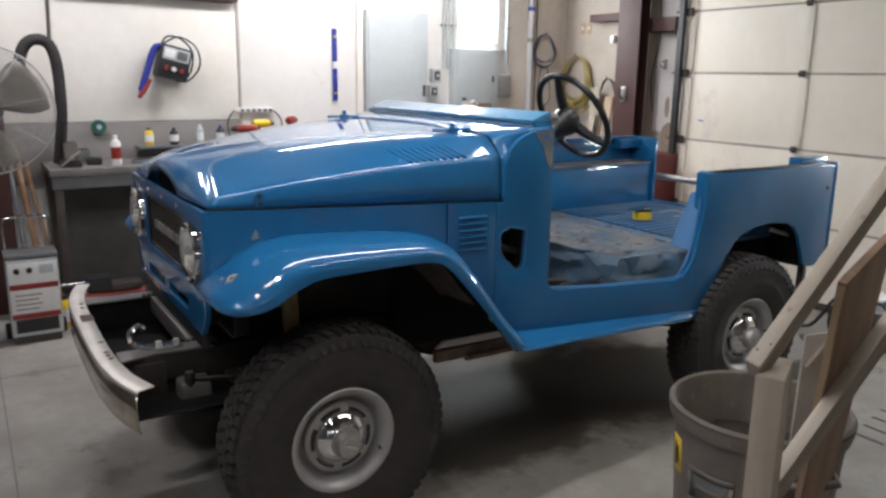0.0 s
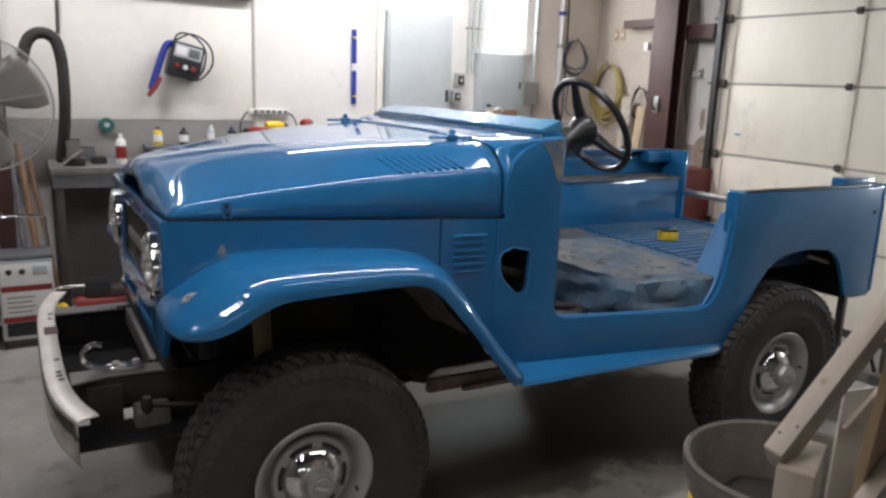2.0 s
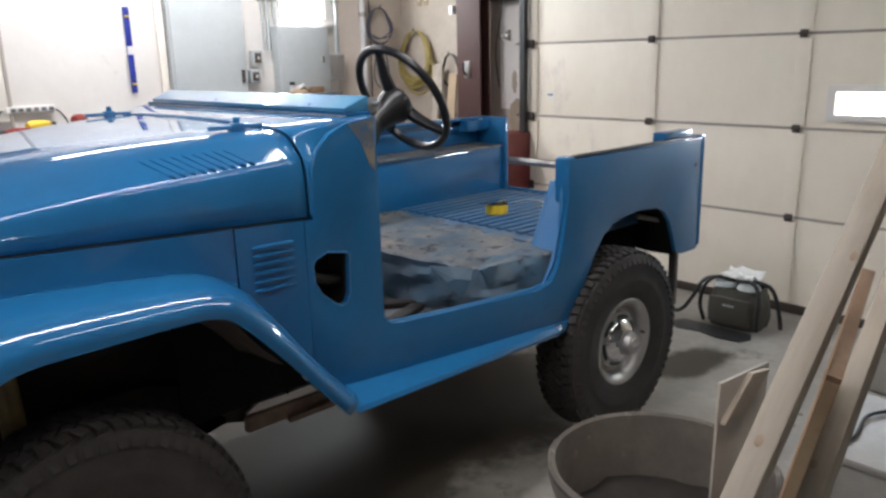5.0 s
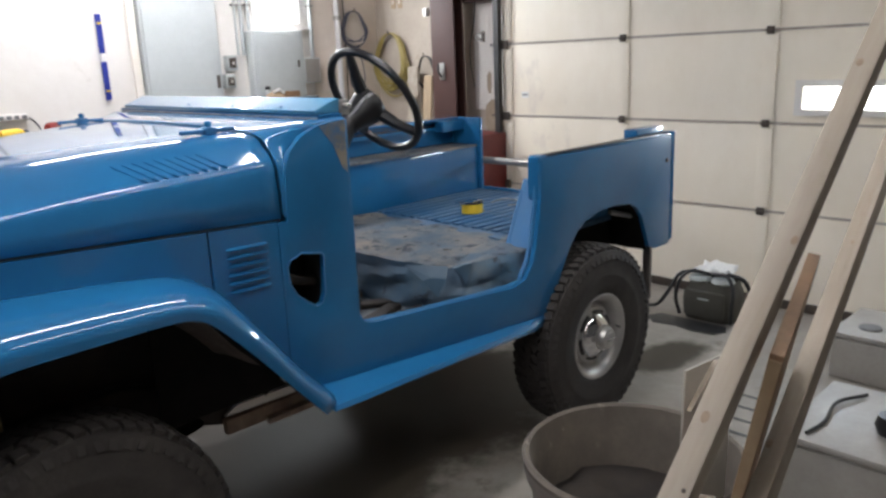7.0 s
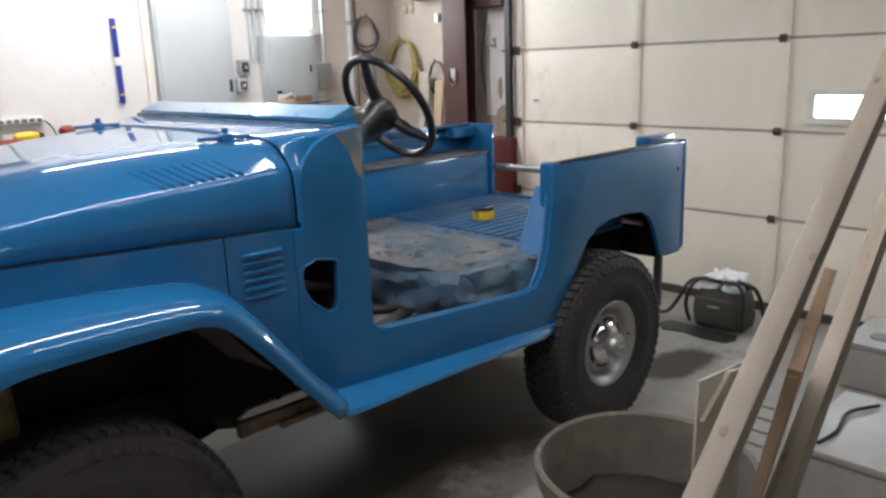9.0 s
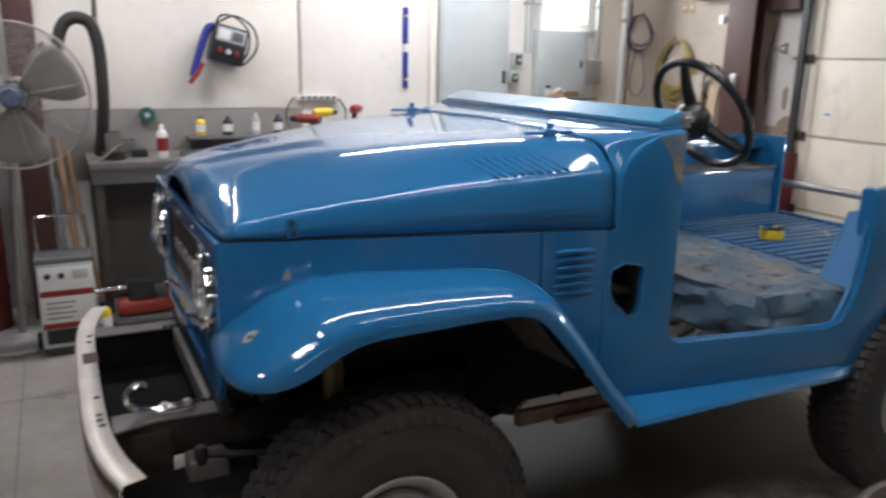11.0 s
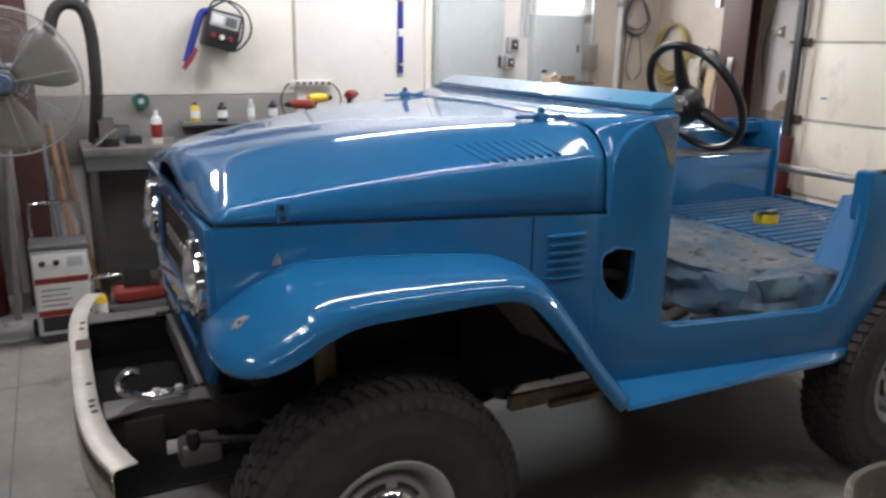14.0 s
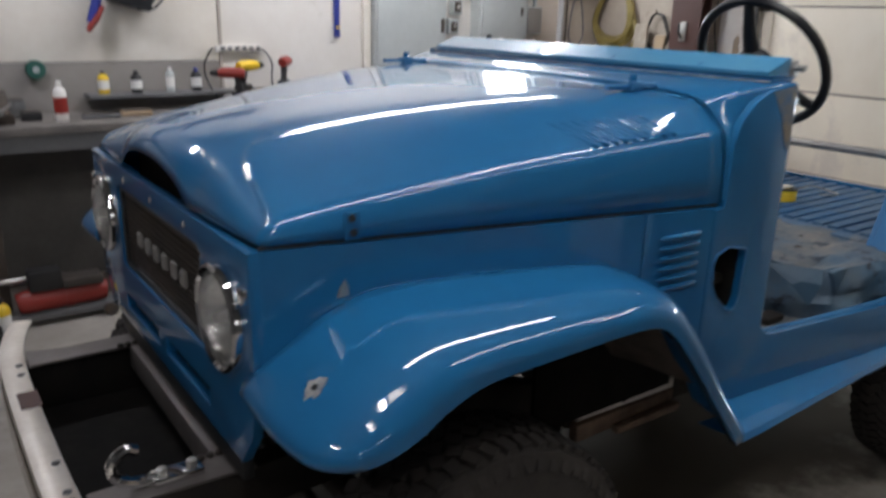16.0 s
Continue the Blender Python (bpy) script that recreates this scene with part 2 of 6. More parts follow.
WALL_TAN = material("bare_tan_wall_board", (0.46, 0.395, 0.325), 0.75, 0, (0.36, 0.30, 0.24), 2.2, 0.9, 0.06, 60, spots=(0.30, 0.24, 0.18), spot_scale=2.6, spot_cut=0.62)
WAINSCOT = material("grey_backsplash", (0.27, 0.25, 0.23), 0.6, 0, (0.22, 0.20, 0.18), 3, 0.8, 0.1, 50)
DOOR_WHITE = material("dusty_white_door_panel", (0.88, 0.815, 0.70), 0.5, 0, (0.79, 0.71, 0.58), 1.1, 0.8, 0.03, 40, stretch=(1, 1, 0.6), spots=(0.70, 0.63, 0.54), spot_scale=0.9, spot_cut=0.60)
DOOR_EDGE = material("soiled_white_rail", (0.42, 0.38, 0.33), 0.5, 0, (0.38, 0.33, 0.28), 5, 0.8, 0.05, 40)
DARK_STEEL = material("dark_track_steel", (0.06, 0.055, 0.05), 0.5, 0.5, (0.12, 0.09, 0.07), 7, 0.7, 0.1, 40)
# the tan wall board made paler, standing in for light in the corner
WALL_TAN_LIT = material("tan_wall_board_lit", (0.66, 0.585, 0.50), 0.75, 0, (0.56, 0.48, 0.40), 2.2, 0.9, 0.06, 60, spots=(0.42, 0.35, 0.28), spot_scale=2.6, spot_cut=0.64)
OXIDE = material("red_oxide_steel", (0.066, 0.024, 0.018), 0.6, 0, (0.055, 0.022, 0.017), 4, 0.8, 0.1, 40)
GREY_METAL = material("grey_enamel", (0.50, 0.53, 0.52), 0.4, 0, (0.40, 0.43, 0.42), 3, 0.6, 0.03, 40)
GREY_DARK = material("dark_grey_enamel", (0.16, 0.16, 0.16), 0.5, 0, (0.10, 0.10, 0.10), 5, 0.6, 0.05, 40)
WOOD = material("raw_pine", (0.48, 0.36, 0.23), 0.65, 0, (0.36, 0.25, 0.15), 5, 0.8, 0.25, 60, stretch=(1, 1, 1), spots=(0.22, 0.13, 0.07), spot_scale=3, spot_cut=0.70)
WOOD_GREY = material("pale_sawn_lumber", (0.42, 0.365, 0.30), 0.6, 0, (0.31, 0.255, 0.195), 16, 1.0, 0.3, 90, stretch=(0.10, 1, 1), spots=(0.27, 0.20, 0.14), spot_scale=14, spot_cut=0.66)
WOOD_BROWN = material("brown_plywood", (0.32, 0.185, 0.10), 0.6, 0, (0.20, 0.115, 0.06), 14, 1.0, 0.25, 80, stretch=(1, 0.15, 1), spots=(0.13, 0.07, 0.04), spot_scale=9, spot_cut=0.64)
PLASTIC_GREY = material("grey_bin_plastic", (0.19, 0.165, 0.145), 0.5, 0, (0.135, 0.115, 0.10), 6, 0.7, 0.1, 60, spots=(0.34, 0.30, 0.26), spot_scale=5, spot_cut=0.66)
KNOT = material("wood_knot", (0.33, 0.25, 0.18), 0.6, 0, (0.22, 0.15, 0.10), 40, 0.9)
CASE = material("dull_beige_case", (0.36, 0.34, 0.31), 0.5, 0, (0.27, 0.25, 0.22), 5, 0.8, 0.05, 40)
PLASTIC_BLACK = material("black_plastic", (0.015, 0.015, 0.016), 0.4, 0, (0.03, 0.03, 0.03), 8, 0.5, 0.05, 60)
RED = material("red_paint", (0.27, 0.025, 0.018), 0.4, 0, (0.25, 0.03, 0.02), 6, 0.6, 0.05, 40)
DULL_RED = material("dull_red_enamel", (0.15, 0.016, 0.014), 0.45, 0, (0.10, 0.012, 0.012), 6, 0.7, 0.05, 40)
WHITE = material("white_plastic", (0.78, 0.76, 0.72), 0.4, 0, (0.66, 0.62, 0.57), 6, 0.6, 0.03, 40)
YELLOW = material("yellow_plastic", (0.85, 0.58, 0.03), 0.4, 0, (0.6, 0.36, 0.03), 8, 0.5, 0.03, 40)
BLUE_DEEP = material("deep_blue_paint", (0.02, 0.035, 0.28), 0.35, 0, (0.015, 0.03, 0.2), 8, 0.5)
GREEN = material("green_plastic", (0.02, 0.10, 0.075), 0.45, 0, (0.02, 0.1, 0.08), 8, 0.5)
HOSE_YELLOW = material("yellow_cable_sheath", (0.33, 0.255, 0.07), 0.5, 0, (0.22, 0.17, 0.06), 10, 0.6)
HOSE_BLUE = material("grey_blue_hose", (0.10, 0.105, 0.135), 0.5, 0, (0.1, 0.1, 0.14), 10, 0.6)
CARD = material("cardboard", (0.42, 0.31, 0.20), 0.8, 0, (0.34, 0.25, 0.16), 5, 0.6, 0.1, 60)
SHEET = material("pale_cardboard", (0.50, 0.46, 0.40), 0.7, 0, (0.40, 0.36, 0.31), 5, 0.8, 0.1, 40, spots=(0.22, 0.19, 0.16), spot_scale=6, spot_cut=0.66)
PAPER = material("white_paper", (0.8, 0.79, 0.76), 0.7, 0, (0.72, 0.70, 0.66), 8, 0.5)
SIDING = material("dark_metal_siding", (0.10, 0.097, 0.093), 0.7, 0, (0.07, 0.066, 0.062), 2, 0.7, 0.05, 40)
CEIL = material("dark_ceiling_liner", (0.13, 0.125, 0.12), 0.8, 0, (0.08, 0.075, 0.07), 2, 0.7, 0.05, 40)
OLIVE = material("grey_olive_canvas", (0.085, 0.08, 0.066), 0.75, 0, (0.07, 0.065, 0.05), 12, 0.7, 0.3, 120)
RAIL_DARK = material("soiled_joint_rail", (0.44, 0.39, 0.34), 0.8, 0, (0.27, 0.235, 0.20), 5, 0.7)
SHADE_BLACK.node_tree.nodes["Principled BSDF"].inputs["Specular IOR Level"].default_value = 0.15


def stain_and_shade(m, blots, colour):
    """Soft-edged dark blots in a floor's colour, old oil stains together with the shade under the truck: each blot is
    x, y, half length, half width.
    """
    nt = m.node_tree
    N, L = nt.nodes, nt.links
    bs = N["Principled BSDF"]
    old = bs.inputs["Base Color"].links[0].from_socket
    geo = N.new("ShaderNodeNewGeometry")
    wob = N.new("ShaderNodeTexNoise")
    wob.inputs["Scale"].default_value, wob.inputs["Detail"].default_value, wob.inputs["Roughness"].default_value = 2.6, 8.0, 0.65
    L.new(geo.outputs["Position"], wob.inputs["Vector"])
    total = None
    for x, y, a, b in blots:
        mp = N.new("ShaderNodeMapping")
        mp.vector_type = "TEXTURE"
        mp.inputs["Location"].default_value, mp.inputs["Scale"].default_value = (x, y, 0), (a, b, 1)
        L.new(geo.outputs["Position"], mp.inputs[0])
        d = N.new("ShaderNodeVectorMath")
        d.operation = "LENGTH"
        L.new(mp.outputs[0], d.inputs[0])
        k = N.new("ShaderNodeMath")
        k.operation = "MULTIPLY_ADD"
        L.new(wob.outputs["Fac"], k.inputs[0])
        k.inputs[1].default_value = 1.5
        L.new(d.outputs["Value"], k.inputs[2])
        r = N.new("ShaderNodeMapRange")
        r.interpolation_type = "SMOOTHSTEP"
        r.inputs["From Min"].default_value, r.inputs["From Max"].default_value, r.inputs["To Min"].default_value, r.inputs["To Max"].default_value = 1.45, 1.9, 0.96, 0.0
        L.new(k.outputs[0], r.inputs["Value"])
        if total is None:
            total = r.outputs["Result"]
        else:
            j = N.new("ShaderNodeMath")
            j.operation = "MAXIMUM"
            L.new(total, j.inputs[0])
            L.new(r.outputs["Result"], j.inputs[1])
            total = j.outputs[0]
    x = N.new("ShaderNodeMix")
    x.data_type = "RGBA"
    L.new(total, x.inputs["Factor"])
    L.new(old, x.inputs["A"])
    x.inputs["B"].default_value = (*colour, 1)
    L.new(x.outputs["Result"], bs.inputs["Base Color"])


FLOOR.node_tree.nodes["Principled BSDF"].inputs["Specular IOR Level"].default_value = 0.14
# the blots under the truck also paint its shade into the floor
stain_and_shade(FLOOR, ((1.25, 0.1, 1.2, 0.8), (2.0, -0.1, 0.8, 0.6), (0.38, 0.28, 0.60, 0.45), (0.75, -0.2, 0.55, 0.4), (1.00, -0.35, 0.55, 0.30), (1.75, -0.30, 0.40, 0.28), (3.2, -0.6, 0.3, 0.16), (-1.4, 1.2, 0.3, 0.2)), (0.064, 0.054, 0.041))
GLASS = clear("clear_glass")
LENS = clear("headlamp_glass", (0.90, 0.89, 0.84), 0.22)
LENS.node_tree.nodes["Principled BSDF"].inputs["Transmission Weight"].default_value = 0.75
DAY = glow("daylight", (0.95, 0.98, 1.0), 5.0)
TUBE = glow("fluorescent_tube", (1.0, 0.97, 0.90), 14.0)

# ---- the room: X runs to the rear of the vehicle, Y to the back wall ----
BACK, SIDE, LEFT, NEAR, TOP = 3.24, 4.42, -3.2, -4.6, 3.1
DOOR_X = 4.32


def room():
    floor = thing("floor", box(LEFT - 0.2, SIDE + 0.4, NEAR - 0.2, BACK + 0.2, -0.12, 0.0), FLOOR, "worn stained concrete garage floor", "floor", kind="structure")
    for x in (-0.98,):
        part("joint", box(x - 0.004, x + 0.004, NEAR, BACK, 0.0, 0.0012), GREY_DARK, floor)
    part("joint", box(LEFT, SIDE, 1.62, 1.628, 0.0, 0.0012), GREY_DARK, floor)
    # back wall with its window opening over the breaker boxes
    wall = prism([(LEFT, 0), (SIDE + 0.2, 0), (SIDE + 0.2, TOP), (LEFT, TOP)], "y", BACK, BACK + 0.16,
                 holes=[[(3.06, 1.97), (3.58, 1.97), (3.58, 2.75), (3.06, 2.75)]])
    thing("wall_north", wall, WALL, "white painted back wall of the workshop", "wall", kind="structure")
    # the side wall with the opening for the sectional door
    side = prism([(NEAR, 0), (-2.62, 0), (-2.62, 2.62), (1.62, 2.62), (1.62, 0), (BACK, 0), (BACK, TOP), (NEAR, TOP)], "x", SIDE, SIDE + 0.18)
    east = thing("wall_east", side, WALL_TAN, "bare tan wall beside the overhead door", "wall", kind="structure")
    for cy, cz, ry, rz in ((1.74, 1.14, 0.11, 0.17), (1.79, 1.44, 0.03, 0.09)):
        pts = [(cy + ry * (1 + 0.4 * noise.noise((math.cos(k * 0.3) * 2, math.sin(k * 0.3) * 2, cz))) * math.cos(k * math.tau / 24), cz + rz * (1 + 0.4 * noise.noise((math.cos(k * 0.3) * 2, math.sin(k * 0.3) * 2, cy))) * math.sin(k * math.tau / 24)) for k in range(24)]
        part("damp_stain", prism(pts, "x", SIDE - 0.0125, SIDE - 0.0105), DAMP, east)
    thing("wainscot", box(LEFT + 0.01, -0.99, BACK - 0.02, BACK - 0.002, 0.0, 1.30, 0.003), WAINSCOT, "dark soiled wainscot panel on the wall", "wainscot", kind="structure")
    thing("wall_west", box(LEFT - 0.15, LEFT, NEAR, BACK, 0, TOP), SIDING, "dark metal workshop wall", "wall", kind="structure")
    panes = (-2.5, -1.5, -0.5)
    south = prism([(LEFT - 0.15, 0), (SIDE + 0.2, 0), (SIDE + 0.2, TOP), (LEFT - 0.15, TOP)], "y", NEAR - 0.15, NEAR, holes=[[(x - 0.3, 1.45), (x + 0.3, 1.45), (x + 0.3, 1.72), (x - 0.3, 1.72)] for x in panes])
    for n, x in enumerate(panes):
        w = group_of(f"window_{n + 2}", "small bright window in the dark wall", "window", (x, NEAR, 1.45), kind="structure")
        part("window_frame", prism([(-0.3, 0), (0.3, 0), (0.3, 0.27), (-0.3, 0.27)], "y", -0.06, 0.01, holes=[[(-0.27, 0.03), (0.27, 0.03), (0.27, 0.24), (-0.27, 0.24)]]), WHITE, w)
        part("pane", box(-0.27, 0.27, -0.04, -0.034, 0.03, 0.24), GLASS, w).visible_shadow = False
    thing("backdrop", box(-3.3, 0.3, NEAR - 0.5, NEAR - 0.48, 0.9, 2.4), DAY, "bright daylight outside", "sky", kind="structure")
    thing("wall_south", south, SIDING, "dark metal workshop wall", "wall", kind="structure")
    thing("ceiling", box(LEFT - 0.15, SIDE + 0.2, NEAR - 0.15, BACK + 0.16, TOP, TOP + 0.12), CEIL, "grey workshop ceiling", "ceiling", kind="structure")
    # cream board over the bench, a cover strip where it ends, and the grey band behind the bench
    thing("wall_board", box(-0.86, 0.94, BACK - 0.018, BACK - 0.002, 1.315, 2.225, 0.003), WALL_WARM, "cream wall board above the bench", "wall board", kind="structure")
    thing("backsplash", box(-0.86, 0.94, BACK - 0.016, BACK - 0.002, 0.86, 1.311, 0.003), WAINSCOT, "soiled grey backsplash board behind the bench", "backsplash", kind="structure")
    thing("trim", box(0.943, 0.962, BACK - 0.024, BACK - 0.002, 0.9, TOP), DOOR_EDGE, "narrow cover strip on the wall seam", "trim", kind="structure")
    thing("corner_board", box(3.66, SIDE - 0.002, BACK - 0.012, BACK - 0.002, 0.0, TOP - 0.01, 0.002), WALL_TAN_LIT, "tan wall board in the corner, lightened as if lit", "wall board", kind="structure")
    thing("wall_panel", box(SIDE - 0.010, SIDE - 0.002, 1.63, 1.95, 1.22, TOP - 0.01, 0.002), WALL, "white painted strip of wall beside the door", "wall board", kind="structure")
    thing("steel_beam", box(-3.1, 0.94, BACK - 0.10, BACK - 0.02, 2.23, 2.40, 0.004), OXIDE, "red oxide steel girt along the back wall", "beam", kind="structure")
    # window
    win = group_of("window_1", "bright window above the grey breaker box", "window", (3.32, BACK, 1.97), kind="structure")
    fr = prism([(-0.26, 0), (0.26, 0), (0.26, 0.78), (-0.26, 0.78)], "y", -0.01, 0.09, holes=[[(-0.225, 0.035), (0.225, 0.035), (0.225, 0.745), (-0.225, 0.745)]], bevel=0.003)
    part("window_frame", fr, WHITE, win)
    pane = part("pane", box(-0.225, 0.225, 0.05, 0.056, 0.035, 0.745), GLASS, win)
    pane.visible_shadow = False
    part("window_sill", box(-0.29, 0.29, -0.05, -0.012, -0.03, 0.0, 0.004), WHITE, win)
    thing("backdrop", box(2.4, 4.4, BACK + 0.5, BACK + 0.52, 1.2, 3.6), DAY, "bright overcast sky outside", "sky", kind="structure")


def i_column(name, x, y, w, d, h, label, turn=0):
    """An I-shaped steel post: two flanges and a web."""
    m = pose(x, y, 0, 0, 0, turn)
    bm = box(-w / 2, w / 2, -d / 2, -d / 2 + 0.014, 0, h, 0.002, m=m)
    box(-w / 2, w / 2, d / 2 - 0.014, d / 2, 0, h, 0.002, bm, m=m)
    box(-0.006, 0.006, -d / 2 + 0.014, d / 2 - 0.014, 0, h, 0, bm, m=m)
    return thing(name, bm, OXIDE, label, "steel column", kind="structure")


def garage_door():
    door = group_of("garage_door", "closed dusty white sectional overhead door", "garage door", (DOOR_X, 0, 0), kind="structure")
    lines = [0.06, 0.63, 1.185, 1.745, 2.25, 2.70]
    stiles = [1.50, 0.43, -0.60, -1.62, -2.55]
    for n, (a, b) in enumerate(zip(lines, lines[1:])):
        win = n == 2
        holes = [[(-1.53, 1.265), (-0.80, 1.265), (-0.80, 1.415), (-1.53, 1.415)]] if n == 2 else []
        bm = prism([(-2.58, a + 0.006), (1.56, a + 0.006), (1.56, b - 0.006), (-2.58, b - 0.006)], "x", 0.0, 0.045, holes=holes, bevel=0.003)
        sec = part("section", bm, DOOR_WHITE, door)
        # rolled lips at the joint, and the upright stiles
        part("rail", box(-0.006, -0.001, -2.58, 1.56, b - 0.008, b + 0.0075, 0.002), RAIL_DARK, sec)
        for y in stiles:
            part("stile", box(-0.012, -0.001, y - 0.045, y + 0.045, a + 0.012, b - 0.033, 0.004), DOOR_WHITE, sec)
        if win:
            f = prism([(-1.565, 1.235), (-0.765, 1.235), (-0.765, 1.445), (-1.565, 1.445)], "x", -0.022, -0.001,
                      holes=[[(-1.52, 1.275), (-0.81, 1.275), (-0.81, 1.405), (-1.52, 1.405)]], bevel=0.004)
            part("window_frame", f, WHITE, sec)
            p = part("pane", box(0.015, 0.02, -1.53, -0.80, 1.265, 1.415), GLASS, sec)
            p.visible_shadow = False
    for z in lines[1:-1]:
        for y in stiles[1:4]:
            h = box(-0.030, -0.014, y - 0.022, y + 0.022, z - 0.026, z + 0.022, 0.003)
            tube([(-0.031, y - 0.026, z), (-0.031, y + 0.026, z)], 0.008, 8, bm=h)
            part("hinge", h, DARK_STEEL, door)
        h = box(-0.034, -0.014, 1.485, 1.555, z - 0.036, z + 0.03, 0.004)
        tube([(-0.03, 1.5, z), (-0.03, 1.66, z)], 0.007, 8, bm=h)
        part("roller_hinge", h, DARK_STEEL, door)
    part("bottom_seal", box(0.0, 0.05, -2.58, 1.56, 0.004, 0.06, 0.006), DARK_STEEL, door)
    thing("backdrop", box(DOOR_X + 0.4, DOOR_X + 0.42, -2.2, 0.2, 0.7, 2.2), DAY, "bright daylight outside", "sky", kind="structure")
    tr = prism([(1.545, 0.0), (1.585, 0.0), (1.585, 2.7), (1.545, 2.7)], "x", DOOR_X - 0.07, DOOR_X - 0.055)
    box(DOOR_X - 0.07, DOOR_X + 0.02, 1.585, 1.595, 0.0, 2.7, 0, tr)
    thing("door_track", tr, BLACK, "dark steel roller track beside the overhead door", "door track", kind="structure")
    st = box(-0.004, -0.0015, 1.295, 1.365, 1.325, 1.375)
    s = thing("notice", st, PAPER, "small white notice stuck on the overhead door", "notice")
    s.location = (DOOR_X, 0, 0)
    part("print", box(-0.0055, -0.0042, 1.305, 1.355, 1.345, 1.357), GREY_DARK, s)


room()
garage_door()
i_column("column_1", SIDE - 0.19, 2.09, 0.27, 0.12, TOP, "rust red steel column beside the door", 90)
i_column("column_2", -0.85, 3.02, 0.16, 0.22, TOP, "rust red steel column at the bench end")

# ---- lamps on the ceiling ----
def strip_light(x, y, watts, length=2.4, turn=0, colour=(0.93, 0.94, 1.05), width=0.05):
    ob = group_of("ceiling_light", "white fluorescent strip light under the ceiling", "ceiling light", (x, y, TOP), "strip lights")
    ob.matrix_basis = pose(x, y, TOP, 0, 0, turn)
    part("housing", box(-length / 2, length / 2, -0.11, 0.11, -0.07, 0.0, 0.01), WHITE, ob)
    for y2 in (-0.05, 0.05):
        part("fluorescent_tube", tube([(-length / 2 + 0.05, y2, -0.09), (length / 2 - 0.05, y2, -0.09)], 0.016, 10), TUBE, ob)
    lamp("strip_lamp", pose(x, y, TOP - 0.13, 0, 0, turn), length, width, watts, colour)


for lx, ly, lw, ll, turn in ((-0.70, 2.1, 30, 0.45, 0), (-1.0, -1.65, 9, 0.6, 90), (1.45, -2.25, 5, 2.4, 0), (-1.3, -2.6, 6, 1.2, 90), (-2.5, -1.9, 18, 0.9, 90)):
    strip_light(lx, ly, lw, ll, turn)
strip_light(1.9, 2.35, 55, 2.4, 0, width=0.14)
strip_light(0.5, -0.74, 27, 2.4, 0, width=0.07)
strip_light(2.9, -2.4, 4, 1.2, 90, (0.72, 0.85, 1.0))
lamp("window_daylight", pose(3.32, BACK - 0.02, 2.36, -90, 0, 0), 0.44, 0.7, 35, (0.88, 0.94, 1.0))
lamp("door_daylight", pose(DOOR_X - 0.03, -1.02, 1.34, 0, 90, 0), 0.12, 0.42, 13, (0.70, 0.84, 1.0))

# ---- the vehicle: front axle at x = 0, rear axle at x = 2.26 ----
truck = group_of("off_road_vehicle", "blue open-top off-road vehicle being rebuilt, no doors or windscreen", "vehicle")
AXLE, REAR, R_TYRE, HALF = 0.416, 2.262, 0.416, 0.735


def apron_y(x):
    """Half width of the body ahead of the cowl."""
    return ease(x, [(-0.40, 0.575), (0.70, 0.722)])


def hood_bottom(x):
    return ease(x, [(-0.40, 1.252), (0.70, 1.228)])


def soft_step(a, b, x):
    t = min(1.0, max(0.0, (x - a) / (b - a)))
    return t * t * (3 - 2 * t)


def hood_ridge(x):
    """Half width of the flat top, which narrows from the cowl to the nose opening."""
    return min(apron_y(x) - 0.054, max(0.26, 0.275 + 0.365 * (x + 0.30)))


def hood_crease(x):
    """Height of the sharp line along the side."""
    return ease(x, [(-0.37, 1.288), (-0.10, 1.324), (0.20, 1.355), (0.45, 1.372), (0.70, 1.388)])


def hood_flat(x, y):
    return 1.480 - 0.102 * (max(0.0, 0.72 - x) / 1.06) ** 1.8 - 0.012 * (y / 0.62) ** 2


def hood_height(x, y):
    """The flat top and the falling shoulder, met with a soft ridge."""
    w, r, zc = apron_y(x) - 0.003, hood_ridge(x), hood_crease(x)
    a, b = hood_flat(x, y), zc + (hood_flat(x, r) - zc) * (w - y) / (w - r)
    soft = 0.034 + 0.016 * soft_step(0.35, -0.30, x)
    return 0.5 * (a + b - math.sqrt((a - b) ** 2 + soft ** 2)) + 0.12 * soft


def hood_point(u, x):
    """Across the hood at x. u: 0 on the middle line, 0.58 on the ridge, 0.82 at the crease, 1 at the lower edge of the skirt."""
    w, r, zb = apron_y(x) + 0.006, hood_ridge(x), hood_bottom(x) + 0.003
    if u <= 0.82:
        y = r * u / 0.58 if u < 0.58 else r + (w - 0.018 - r) * (u - 0.58) / 0.24
        return y, hood_height(x, y)
    t = (u - 0.82) / 0.18
    top = hood_height(x, w - 0.018)
    return w - 0.018 * (1 - t) ** 4, zb + (top - zb) * (1 - t)


def hood_at(u, x):
    y, z = hood_point(abs(u), x)
    return Vector((x, y if u > 0 else -y, z))


# lines round the hood from the skirt's edge to the flat top: place across the side, inset and share of the height at the nose
HOOD_LINES = [(1.0, 0.0, 0.0), (0.93, 0.006, 0.22), (0.855, 0.014, 0.42), (0.835, 0.021, 0.53), (0.82, 0.029, 0.63), (0.80, 0.038, 0.725), (0.765, 0.047, 0.805), (0.72, 0.056, 0.868),
              (0.68, 0.066, 0.918), (0.645, 0.078, 0.956), (0.615, 0.094, 0.980), (0.59, 0.114, 0.992), (0.565, 0.140, 0.998), (0.53, 0.175, 1.0)]


